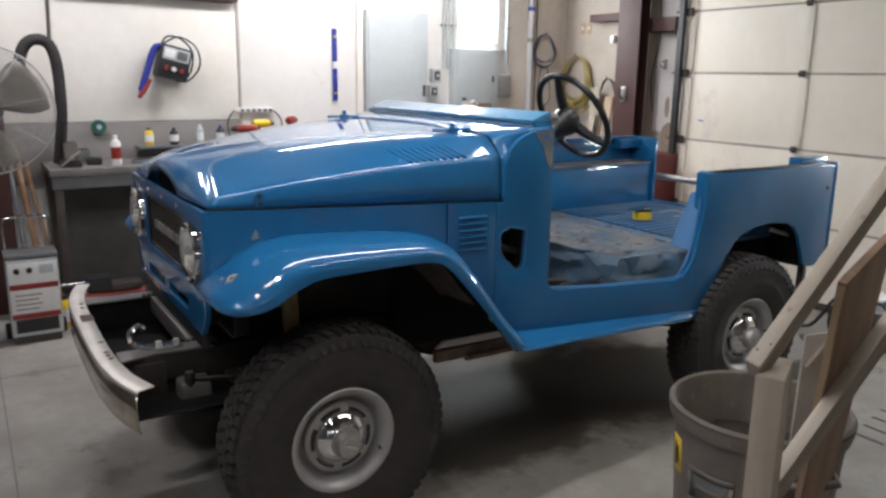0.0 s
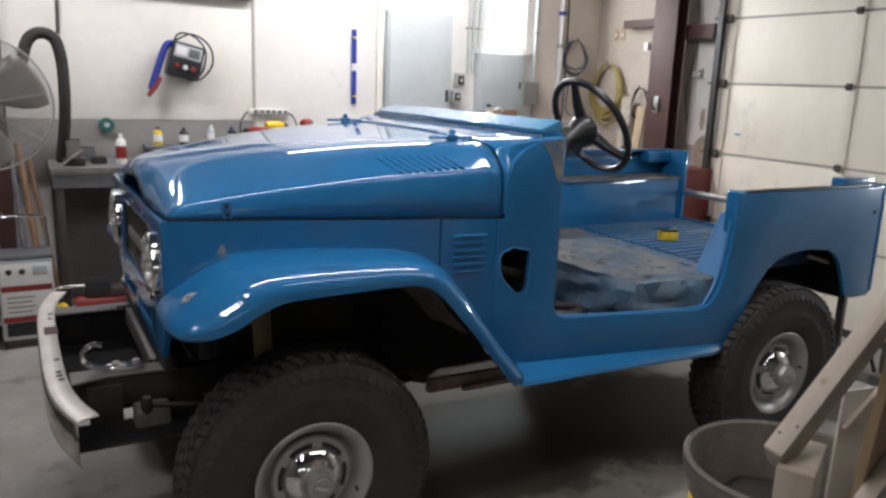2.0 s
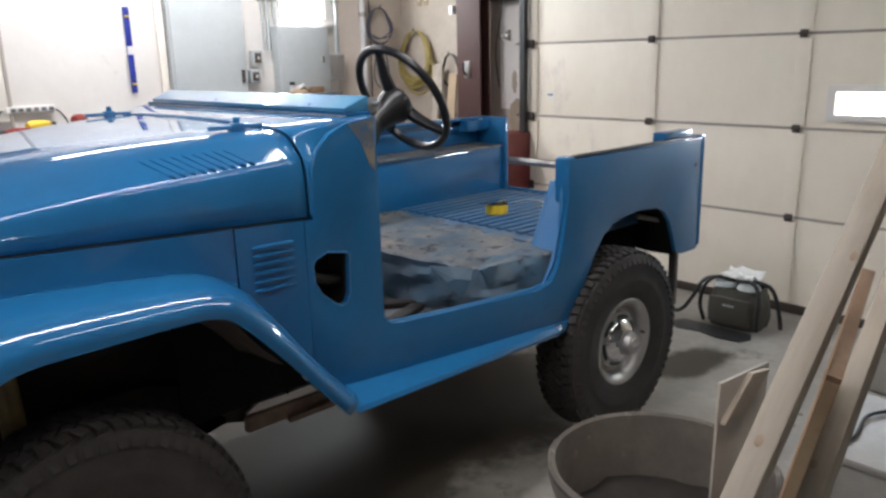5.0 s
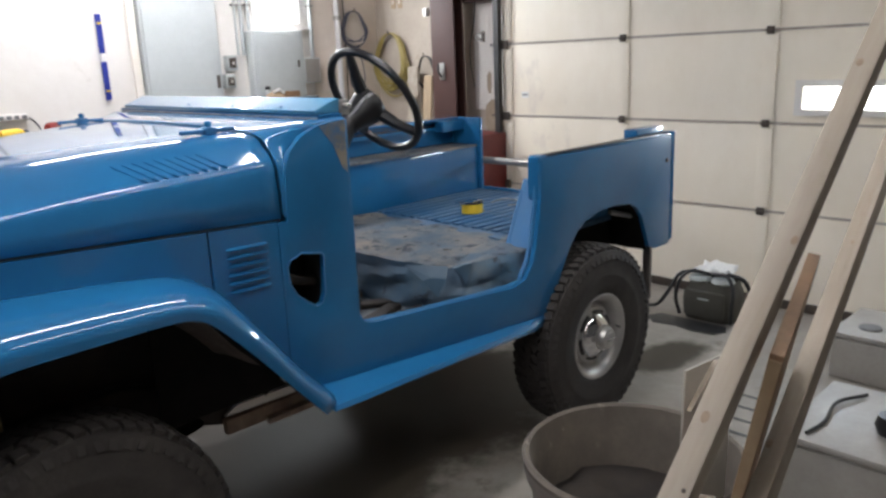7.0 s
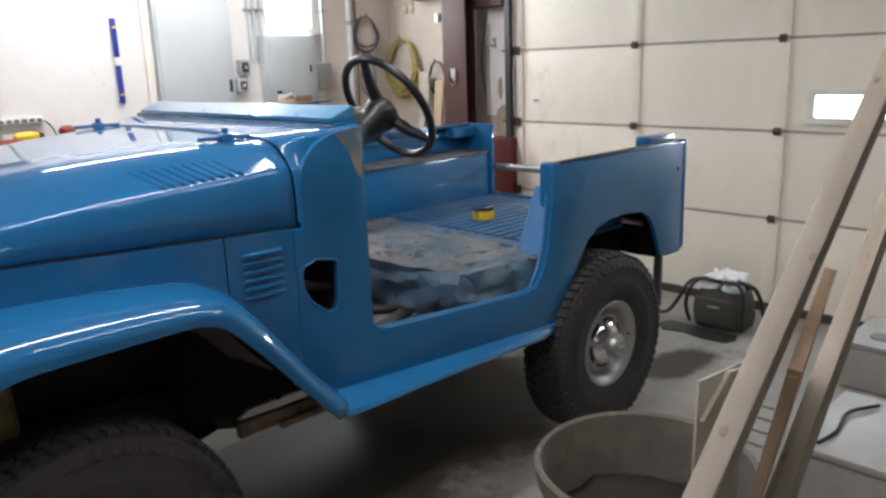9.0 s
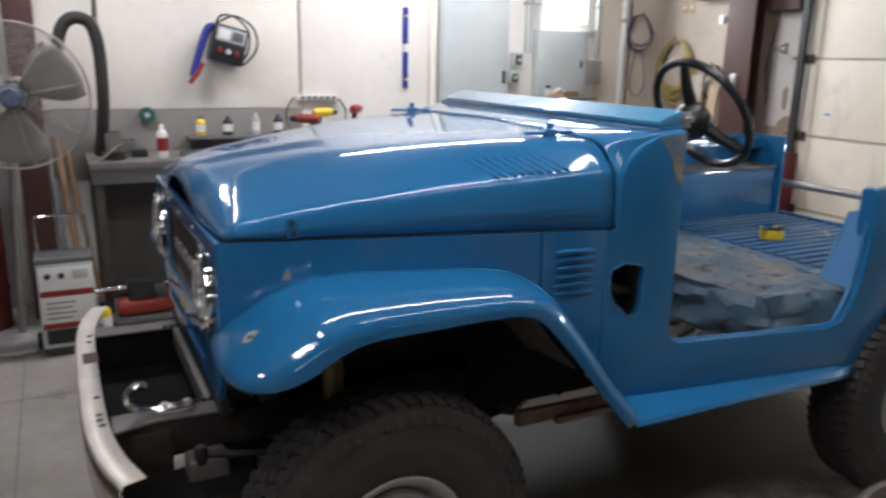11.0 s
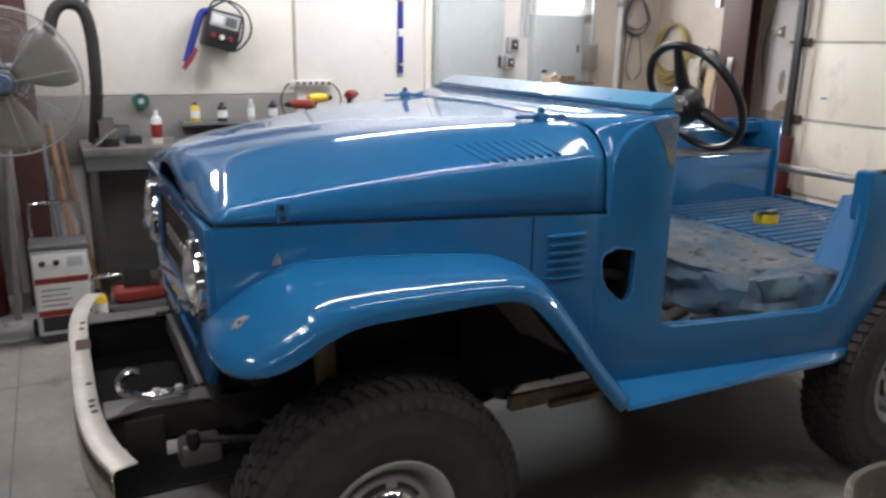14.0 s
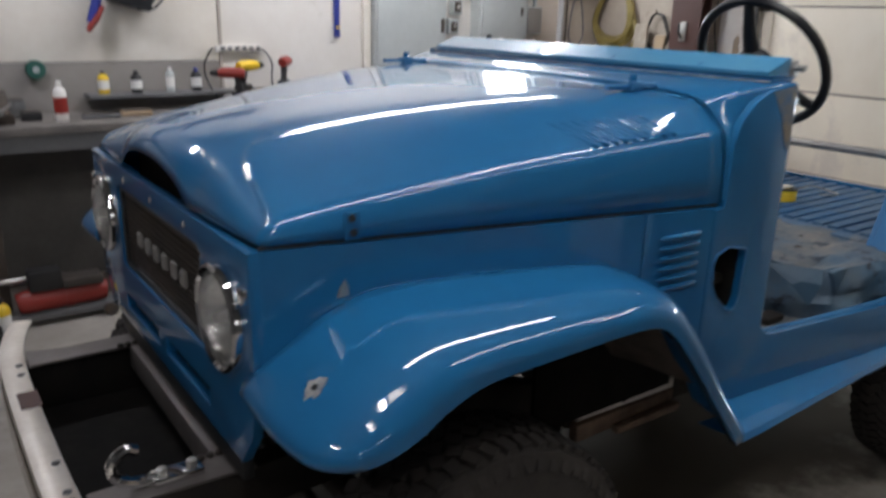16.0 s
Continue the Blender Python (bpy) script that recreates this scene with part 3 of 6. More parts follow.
def hood_ring(k):
    """One line round the hood: along one side, round the corner, over the nose and back."""
    u, df, ff = HOOD_LINES[k]
    xc = -0.371 + df
    r = 0.024 + 0.010 * k / len(HOOD_LINES)
    half = []
    n1, n2, n3 = 22, 9, 13
    for i in range(n1):
        x = 0.70 + (xc + r - 0.70) * i / n1
        half.append((x, *hood_point(u, x)))
    A, C = Vector((xc + r, *hood_point(u, xc + r))), Vector((xc, *hood_point(u, xc)))
    yf = C.y - r

    def nose(y):
        z0 = 1.256 + 0.066 * math.sqrt(max(0.0, 1 - (y / 0.240) ** 2))
        x = xc - 0.021 * (1 - (y / yf) ** 2)
        return x, y, z0 + ff * (hood_height(max(x, -0.30), y) - z0)
    B = Vector(nose(yf))
    for i in range(n2):
        t = i / n2
        a, c, b = (1 - t) ** 2, 1.6 * t * (1 - t), t * t
        p = (a * A + c * Vector((C.x, C.y, (A.z + B.z) / 2)) + b * B) / (a + c + b)
        half.append(tuple(p))
    for i in range(n3 + 1):
        half.append(nose(yf * (1 - i / n3)))
    return [Vector((x, -y, z)) for x, y, z in half] + [Vector(p) for p in reversed(half[:-1])]


def hood():
    bm = bmesh.new()
    rings = [hood_ring(k) for k in range(len(HOOD_LINES))]
    inner, n = rings[-1], len(rings[-1])
    vs = [[bm.verts.new(p) for p in ring] for ring in rings]
    for A, B in zip(vs, vs[1:]):
        for k in range(n - 1):
            bm.faces.new((A[k], A[k + 1], B[k + 1], B[k]))
    # the top: straight rows from one side of the innermost line to the other
    m, last = 20, vs[-1]
    rows = []
    for i in range(n // 2):
        a, b = inner[i], inner[n - 1 - i]
        row = [last[i]]
        for q in range(1, m):
            p = a.lerp(b, q / m)
            p.z = hood_height(p.x, abs(p.y))
            row.append(bm.verts.new(p))
        rows.append(row + [last[n - 1 - i]])
    for A, B in zip(rows, rows[1:]):
        for q in range(m):
            bm.faces.new((A[q], A[q + 1], B[q + 1], B[q]))
    tip = last[n // 2]
    for q in range(m):
        bm.faces.new((rows[-1][q], rows[-1][q + 1], tip))
    hood_ob = thick(part("hood", bm, PAINT, truck, smooth=60), 0.004, -1)
    # near-black block that stands in for the shade behind the nose opening
    part("air_inlet", box(-0.335, -0.20, -0.30, 0.30, 1.20, 1.325, 0.01), SHADE_BLACK, truck)
    # louvres on both shoulders
    for s in (-1, 1):
        for k in range(9):
            x0 = 0.305 + 0.0265 * k
            pts = []
            for t in (0, 0.09, 0.18, 0.5, 0.82, 0.91, 1.0):
                p = hood_at(s * (0.665 + 0.145 * t), x0 + 0.052 * t)
                lift = 0.000 if t < 0.9 else 0.003
                pts.append(p + Vector((0, s * lift, lift)))
            part("louvre", tube(pts, [0.001, 0.0030, 0.0028, 0.0028, 0.0036, 0.0058, 0.002], 8), PAINT, hood_ob)
        # bonnet hold-down bracket near the rear edge
        c = hood_at(s * 0.477, 0.62)
        br = box(c.x - 0.085, c.x + 0.085, c.y - 0.009, c.y + 0.009, c.z + 0.004, c.z + 0.016, 0.004)
        box(c.x - 0.016, c.x + 0.022, c.y - 0.02, c.y + 0.02, c.z - 0.001, c.z + 0.022, 0.006, br)
        part("hold_down_bracket", br, PAINT_WORN, hood_ob)
        bl = lathe([(0, 0.042), (0.009, 0.040), (0.011, 0.026), (0.007, 0.022), (0.007, 0.0)], 12, Matrix.Translation((c.x + 0.004, c.y, c.z - 0.002)))
        part("knob", bl, PAINT, hood_ob)
        # latch holes low on the skirt
        q = hood_at(s * 0.93, -0.205)
        pl = part("latch_plate", box(q.x - 0.014, q.x + 0.018, q.y - 0.003, q.y + 0.003, q.z - 0.026, q.z + 0.026, 0.002), PAINT, hood_ob)
        for dx, dz in ((0.0, 0.014), (0.003, -0.013)):
            part("bolt_hole", lathe([(0, 0.0055), (0.0075, 0.0052), (0.0075, -0.004)], 12, pose(q.x + dx, q.y, q.z + dz, 90 * s * -1, 0, 0)), BLACK, pl)


def cowl():
    """From the hood's rear edge to the square shoulders at the door posts."""
    us = [i / 50 for i in range(51)]
    rows = []
    for i in range(9):
        t = i / 8
        x = 0.706 + (0.955 - 0.706) * t
        e = 1 - (1 - t) ** 2.6
        row = []
        for s, seq in ((-1, reversed(us)), (1, us[1:])):
            for u in seq:
                y, z = hood_point(u, 0.70)
                if u < 0.60:
                    Y, Z = u / 0.60 * (HALF - 0.004), 1.500
                elif u < 0.68:
                    Y, Z = HALF - 0.004, 1.50 - (u - 0.60) / 0.08 * 0.05
                else:
                    Y, Z = HALF - 0.004, 1.45 - (u - 0.68) / 0.32 * (1.45 - 1.215)
                row.append((x, s * (y + (Y - y) * e), z + (Z - z) * e))
        rows.append(row)
    c = thick(part("cowl", grid(rows), PAINT, truck, smooth=60), 0.006, 0)
    sub = c.modifiers.new("round", "SUBSURF")
    sub.levels = sub.render_levels = 1
    for s in (-1, 1):
        part("filler_patch", prism([(0.852, 1.482), (0.946, 1.494), (0.946, 1.335), (0.928, 1.35), (0.90, 1.42)], "y", s * (HALF + 0.0005), s * (HALF + 0.002)), CHIPPED, c)
    # firewall and dash
    part("firewall", box(0.90, 0.95, -0.70, 0.70, 0.70, 1.478, 0.004), PAINT_WORN, truck)
    part("dashboard", box(0.951, 0.975, -0.68, 0.68, 1.30, 1.476, 0.008), PAINT, truck)
    # hinge rail and the folded channel over it
    part("windscreen_rail", prism([(0.868, 1.500), (0.955, 1.500), (0.955, 1.513), (0.868, 1.511)], "y", -0.715, 0.715, bevel=0.002), PAINT, truck)
    ch = prism([(0.866, 1.5135), (0.952, 1.5145), (0.956, 1.554), (0.948, 1.557), (0.864, 1.524)], "y", -0.705, 0.665, bevel=0.002)
    part("windscreen_channel", ch, CHANNEL, truck, smooth=20)
    part("bare_edge", box(0.862, 0.8675, -0.712, 0.712, 1.5005, 1.5045, 0.001), PRIMER, truck)
    for y in (-0.50, -0.2, 0.12):
        part("rivet", lathe([(0, 0.004), (0.005, 0.003), (0.006, 0)], 10, pose(0.882, y, 1.5305, 0, -20, 0)), PAINT_WORN, truck)
    for s in (-1, 1):
        hb = box(0.955, 0.995, s * 0.69 - 0.012, s * 0.69 + 0.012, 1.505, 1.55, 0.004)
        tube([(0.975, s * 0.66, 1.532), (0.975, s * 0.73, 1.532)], 0.008, 8, bm=hb)
        part("windscreen_hinge", hb, STEEL, truck)


def apron(s):
    """The inner side panel under the hood, with its louvred rear part."""
    top, low = [], []
    xs = [-0.372, -0.2, 0.0, 0.2, 0.40, 0.481]
    rows = [[(x, s * apron_y(x), hood_bottom(x) - 0.006) for x in xs], [(x, s * apron_y(x), ease(x, [(-0.39, 0.975), (-0.2, 1.03), (0.4, 1.04), (0.5, 1.02)])) for x in xs]]
    p = thick(part("side_apron", grid(rows), PAINT, truck, smooth=0), 0.012, 0)
    xs = [0.485, 0.58, 0.682]
    wide = [(0.485, 0.700), (0.682, HALF - 0.0005)]
    rows = [[(x, s * ease(x, wide), hood_bottom(x) - 0.006) for x in xs], [(x, s * ease(x, wide), ease(x, [(0.48, 1.0), (0.60, 0.87), (0.715, 0.73)])) for x in xs]]
    q = thick(part("louvre_panel", grid(rows), PAINT, truck, smooth=0), 0.010, 1 if s > 0 else -1)
    for k in range(6):
        z = 1.168 - 0.0245 * k
        y = ease(0.585, wide)
        bm = tube([(0.522, s * (y - 0.002), z), (0.535, s * (y + 0.003), z), (0.64, s * (y + 0.011), z), (0.653, s * (y + 0.007), z)], [0.002, 0.0062, 0.0062, 0.002], 8)
        part("louvre", bm, PAINT, q)
    part("side_lamp_hole", prism([(-0.234, 1.143), (-0.212, 1.145), (-0.212, 1.16), (-0.219, 1.175), (-0.228, 1.16)], "y", s * (apron_y(-0.22) + 0.004), s * (apron_y(-0.22) + 0.010)), STEEL, p)
    part("hood_seal", tube([(-0.37, s * apron_y(-0.37), hood_bottom(-0.37) - 0.002), (0.70, s * apron_y(0.70), hood_bottom(0.70) - 0.002)], 0.0030, 8), BLACK, p)


def fender(s):
    # from the foot to the front: x and z at the body, at the outer edge and at the lip, how far it stands out, how square the edge is
    keys = [((0.80, 0.66), (0.765, 0.685), (0.715, 0.655), 0.862, 2.6), ((0.70, 0.78), (0.655, 0.797), (0.605, 0.780), 0.872, 2.8), ((0.60, 0.91), (0.56, 0.922), (0.512, 0.890), 0.880, 3.0),
            ((0.51, 1.02), (0.475, 1.040), (0.430, 0.982), 0.884, 2.7), ((0.45, 1.082), (0.42, 1.096), (0.375, 1.036), 0.884, 2.7), ((0.37, 1.118), (0.35, 1.128), (0.322, 1.061), 0.884, 2.7),
            ((0.26, 1.132), (0.25, 1.143), (0.240, 1.067), 0.884, 2.7), ((0.04, 1.143), (0.03, 1.153), (0.030, 1.063), 0.884, 2.7), ((-0.10, 1.145), (-0.10, 1.153), (-0.102, 1.057), 0.884, 2.7),
            ((-0.18, 1.138), (-0.19, 1.140), (-0.180, 1.032), 0.884, 2.8), ((-0.262, 1.104), (-0.285, 1.108), (-0.240, 0.998), 0.884, 2.5), ((-0.335, 1.055), (-0.372, 1.066), (-0.296, 0.977), 0.880, 2.3),
            ((-0.385, 1.020), (-0.428, 1.020), (-0.345, 0.968), 0.866, 2.1), ((-0.405, 0.992), (-0.440, 0.985), (-0.375, 0.964), 0.835, 2.0), ((-0.400, 0.972), (-0.418, 0.968), (-0.378, 0.962), 0.790, 2.0)]
    lanes = [smooth_path([(x, 0, z) for x, z in lane], 5) for lane in zip(*[k[:3] for k in keys])]
    lanes.append(smooth_path([(k[3], k[4], 0) for k in keys], 5))
    rows = []
    for a, c, b, o in zip(*lanes):
        ya = ease(a.x, [(-0.40, 0.57), (0.70, 0.715), (0.8, 0.73)])
        A, C, B = Vector((a.x, ya, a.z)), Vector((c.x, o.x, c.z)), Vector((b.x, o.x - 0.004, b.z))
        row = []
        for i in range(19):
            t = i / 18 * math.pi / 2
            e = 2 / o.y
            row.append(A + (C - A) * math.sin(t) ** e + (B - C) * (1 - math.cos(t) ** e if i < 18 else 1.0))
        row.append(B + Vector((0.004, -0.016, -0.003)))
        rows.append([(p.x, s * p.y, p.z) for p in row])
    f = thick(part("front_fender", grid(rows), PAINT, truck, smooth=60), 0.006, 1 if s < 0 else -1)
    # bare patch where the marker lamp sat, on the sheet itself
    i, j = min(((i, j) for i in range(1, len(rows) - 1) for j in range(1, 18)), key=lambda ij: (Vector(rows[ij[0]][ij[1]]) - Vector((-0.350, s * 0.752, 1.066))).length)
    c = Vector(rows[i][j])
    n = (Vector(rows[i + 1][j]) - Vector(rows[i - 1][j])).cross(Vector(rows[i][j + 1]) - Vector(rows[i][j - 1])).normalized()
    n = n if n.z > 0 else -n
    m = Matrix.Translation(c + n * 0.0055) @ n.to_track_quat("Z", "X").to_matrix().to_4x4()
    lm = part("lamp_mount", prism([(0.021 * (1 + 0.3 * math.sin(3 * k)) * math.cos(k * 0.45), 0.017 * (1 + 0.25 * math.cos(2 * k)) * math.sin(k * 0.45)) for k in range(14)], "z", 0, 0.002), PRIMER, f)
    lm.matrix_basis = m
    hole = part("bolt_hole", lathe([(0, 0.0035), (0.006, 0.0032), (0.006, 0.002)], 10), BLACK, lm)
    # dull liner under the sheet, its shade put into a near-black colour
    part("fender_liner", grid([[(x - 0.010, y - s * 0.006, z - 0.022) for x, y, z in (row[0], row[5], row[9])] for row in rows[22:-18]]), SHADE_BLACK, f)
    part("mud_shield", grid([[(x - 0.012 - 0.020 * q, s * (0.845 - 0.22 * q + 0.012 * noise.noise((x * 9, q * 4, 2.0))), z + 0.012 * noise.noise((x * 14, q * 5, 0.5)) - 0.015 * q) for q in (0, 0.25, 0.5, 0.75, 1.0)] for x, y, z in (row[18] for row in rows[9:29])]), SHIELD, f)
    # mud shield inside the arch, with the arch's shade in its black
    part("inner_arch", box(0.36, 0.90, s * 0.50 if s > 0 else s * 0.50 - 0.012, s * 0.50 + 0.012 if s > 0 else s * 0.50, 0.615, 1.03, 0.004), SHADE_BLACK, truck)
    part("wheel_arch", prism([(-0.36, 0.84), (-0.30, 1.02), (0.36, 1.04), (0.76, 0.62), (0.72, 0.60), (0.33, 1.02), (-0.27, 1.0), (-0.33, 0.84)], "y", s * 0.42, s * 0.50), SHADE_BLACK, truck)


def front_panel():
    """The upright front with grille, lamp openings and slots."""
    outline = [(-0.585, 1.245), (0.585, 1.245), (0.585, 0.98), (0.56, 0.88), (0.50, 0.80), (-0.50, 0.80), (-0.56, 0.88), (-0.585, 0.98)]
    circle = [(math.cos(k * math.tau / 28), math.sin(k * math.tau / 28)) for k in range(28)]
    holes = [[(s * 0.448 + 0.098 * a, 1.085 + 0.098 * b) for a, b in circle] for s in (-1, 1)]
    holes.append([(-0.31, 1.19), (0.31, 1.19), (0.325, 1.175), (0.325, 0.985), (0.31, 0.97), (-0.31, 0.97), (-0.325, 0.985), (-0.325, 1.175)])
    holes += [[(a, 0.885), (a + 0.30, 0.885), (a + 0.30, 0.845), (a, 0.845)] for a in (-0.33, 0.03)]
    bez = part("front_panel", prism(outline, "x", -0.390, -0.368, holes=holes, bevel=0.003), PAINT, truck)
    part("radiator_core", box(-0.28, -0.23, -0.52, 0.52, 0.78, 1.22, 0.005), BLACK, truck)
    # grille: dark mesh of thin bars in a frame
    gr = part("grille", prism([(-0.328, 1.193), (0.328, 1.193), (0.328, 0.967), (-0.328, 0.967)], "x", -0.383, -0.363, holes=[[(-0.305, 1.175), (0.305, 1.175), (0.305, 0.985), (-0.305, 0.985)]], bevel=0.003), BLACK, truck, "black mesh grille with pale raised emblem shapes")
    bm = bmesh.new()
    for k in range(12):
        z = 0.993 + 0.0155 * k
        box(-0.376, -0.370, -0.306, 0.306, z, z + 0.004, 0, bm)
    for k in range(40):
        y = -0.30 + 0.0154 * k
        box(-0.374, -0.369, y - 0.0015, y + 0.0015, 0.985, 1.175, 0, bm)
    part("mesh", bm, DARK_STEEL, gr)
    # the maker's lettering, as plain raised blocks
    for k in range(6):
        y = 0.145 - 0.068 * k
        part("emblem_block", box(-0.390, -0.380, y - 0.017, y + 0.017, 1.064, 1.102, 0.007, None, 3), STEEL, gr)
    for s in (-1, 1):
        m = pose(-0.390, s * 0.448, 1.085, 0, -90, 0)
        hl = part("headlight", lathe([(0.106, -0.012), (0.108, 0.006), (0.105, 0.018), (0.098, 0.022), (0.092, 0.016), (0.090, -0.004)], 40, m), CHROME, truck)
        part("reflector", lathe([(0.092, 0.0), (0.080, -0.03), (0.055, -0.055), (0.02, -0.068), (0, -0.07)], 32, m), CHROME, hl)
        part("bulb", lathe([(0, 0.0), (0.008, -0.004), (0.01, -0.03), (0.006, -0.065)], 12, m), WHITE, hl)
        part("lens", lathe([(0.093, 0.006), (0.080, 0.018), (0.055, 0.030), (0.025, 0.036), (0, 0.038), ], 32, m), LENS, hl)
        part("side_bracket", box(-0.402, -0.386, s * 0.565 - 0.012, s * 0.565 + 0.012, 1.15, 1.18, 0.004), CHROME, bez)
    for y in (-0.24, 0.0, 0.24):
        part("screw", lathe([(0, 0.004), (0.006, 0.003), (0.007, 0)], 8, pose(-0.390, y, 1.215, 0, -90, 0)), STEEL, bez)
    part("lower_valance", box(-0.378, -0.353, -0.47, 0.47, 0.735, 0.798, 0.006), BLACK, truck)


def tub_side(s):
    """Outer panel with the door cut-out, the wheel arch and the kick vent."""
    out = [(0.684, 1.217), (0.716, 1.219), (0.722, 1.36), (0.742, 1.415), (0.785, 1.458), (0.845, 1.484), (0.90, 1.494), (0.948, 1.497), (0.948, 0.90), (0.956, 0.865), (0.98, 0.838), (1.02, 0.828), (1.72, 0.775), (1.79, 0.79), (1.835, 0.845), (1.86, 0.92), (1.88, 1.02),
           (1.895, 1.12), (1.90, 1.245), (1.915, 1.262), (2.66, 1.258), (2.91, 1.262), (2.925, 1.245), (2.925, 0.735), (2.905, 0.715), (2.78, 0.715), (2.725, 0.735),
           (2.69, 0.82), (2.655, 0.895), (2.61, 0.945), (2.55, 0.972), (2.42, 0.985), (2.30, 0.980), (2.21, 0.960), (2.14, 0.92), (2.08, 0.85), (2.03, 0.77), (1.99, 0.69), (1.95, 0.625), (1.90, 0.595),
           (1.72, 0.598), (0.79, 0.655), (0.72, 0.71), (0.684, 0.77)]
    vent = [(0.742, 1.112), (0.752, 1.118), (0.822, 1.104), (0.832, 1.095), (0.828, 0.975), (0.815, 0.948), (0.795, 0.942), (0.772, 0.955), (0.728, 0.992), (0.706, 1.032), (0.702, 1.085), (0.714, 1.104)]
    p = part("side_panel", prism(out, "y", s * (HALF - 0.022), s * HALF, holes=[vent], bevel=0.004), PAINT, truck)
    # the vent's raised rim
    vr = tube([(x, s * (HALF + 0.001), z) for x, z in vent], 0.0024, 8, closed=True)
    part("vent_rim", vr, PAINT_WORN, p)
    # near-black backing added for the shade inside the vent
    part("kick_box", box(0.66, 0.90, s * 0.60 - 0.004, s * 0.60 + 0.004, 0.88, 1.16, 0.002), SHADE_BLACK, p)
    part("kick_end", box(0.846, 0.852, min(s * 0.60, s * 0.71), max(s * 0.60, s * 0.71), 0.88, 1.16, 0.001), GRIME, p)
    part("vent_duct", tube(smooth_path([(0.70, s * 0.69, 1.05), (0.77, s * 0.675, 1.02), (0.84, s * 0.66, 1.0)], 5), 0.016, 10), GRIME, p)
    # folded edge round the door opening
    edge = smooth_path([(0.958, s * (HALF - 0.03), 1.40), (0.958, s * (HALF - 0.03), 0.95), (0.975, s * (HALF - 0.03), 0.85), (1.05, s * (HALF - 0.03), 0.822), (1.70, s * (HALF - 0.03), 0.776),
                        (1.80, s * (HALF - 0.03), 0.81), (1.86, s * (HALF - 0.03), 0.93), (1.89, s * (HALF - 0.03), 1.10), (1.905, s * (HALF - 0.03), 1.24)], 5)
    part("door_jamb", tube(edge, 0.009, 8), PAINT_WORN, p)
    part("door_post", box(0.905, 0.960, s * HALF - (0.045 if s > 0 else -0.003), s * HALF + (-0.003 if s > 0 else 0.045), 0.86, 1.495, 0.006), PAINT, p)
    # rolled top edge of the quarter panel and its raised rear corner
    top = prism([(1.905, 1.240), (1.925, 1.268), (2.70, 1.262), (2.91, 1.262), (2.91, 1.238), (1.93, 1.240)], "y", s * (HALF - 0.055), s * (HALF - 0.024), bevel=0.004)
    part("top_rail", top, PAINT, p)
    part("rail_seal", box(1.95, 2.905, s * HALF - 0.05 if s > 0 else s * HALF + 0.012, s * HALF - 0.012 if s > 0 else s * HALF + 0.05, 1.263, 1.270, 0.002), BLACK, p)
    part("corner_post", box(2.68, 2.915, min(s * 0.61, s * 0.683), max(s * 0.61, s * 0.683), 1.235, 1.298, 0.010), PAINT, p)
    part("rear_edge", box(2.917, 2.936, min(s * 0.67, s * (HALF + 0.004)), max(s * 0.67, s * (HALF + 0.004)), 0.735, 1.272, 0.006), PAINT, p)
    part("front_cap", box(1.888, 1.95, s * HALF - (0.07 if s > 0 else -0.002), s * HALF + (-0.002 if s > 0 else 0.07), 1.09, 1.272, 0.018, None, 3), PAINT, p)
    part("catch", box(2.86, 2.875, s * (HALF + 0.001) - 0.004, s * (HALF + 0.001) + 0.004, 1.13, 1.145, 0.002), BLACK, p)
    # tapering sill ledge that carries on from the fender's foot
    rows = []
    for i in range(13):
        x = 0.745 + (1.90 - 0.745) * i / 12
        z = ease(x, [(0.745, 0.688), (0.80, 0.682), (1.90, 0.606)])
        w = ease(x, [(0.745, 0.120), (1.80, 0.036), (1.90, 0.006)])
        rows.append([(x, s * (HALF - 0.002), z), (x, s * (HALF + 0.010), z - 0.002), (x, s * (HALF + w - 0.008), z - 0.004 - w * 0.20), (x, s * (HALF + w), z - 0.016 - w * 0.22), (x, s * (HALF + w - 0.004), z - 0.040), (x, s * (HALF - 0.01), z - 0.05)])
    part("sill", grid(rows), PAINT, truck)
    # inner wheel house
    part("inner_panel", prism([(0.96, 0.60), (1.9, 0.60), (1.9, 0.72), (0.96, 0.72)], "y", s * (HALF - 0.06), s * (HALF - 0.05)), BED_FACE, truck)


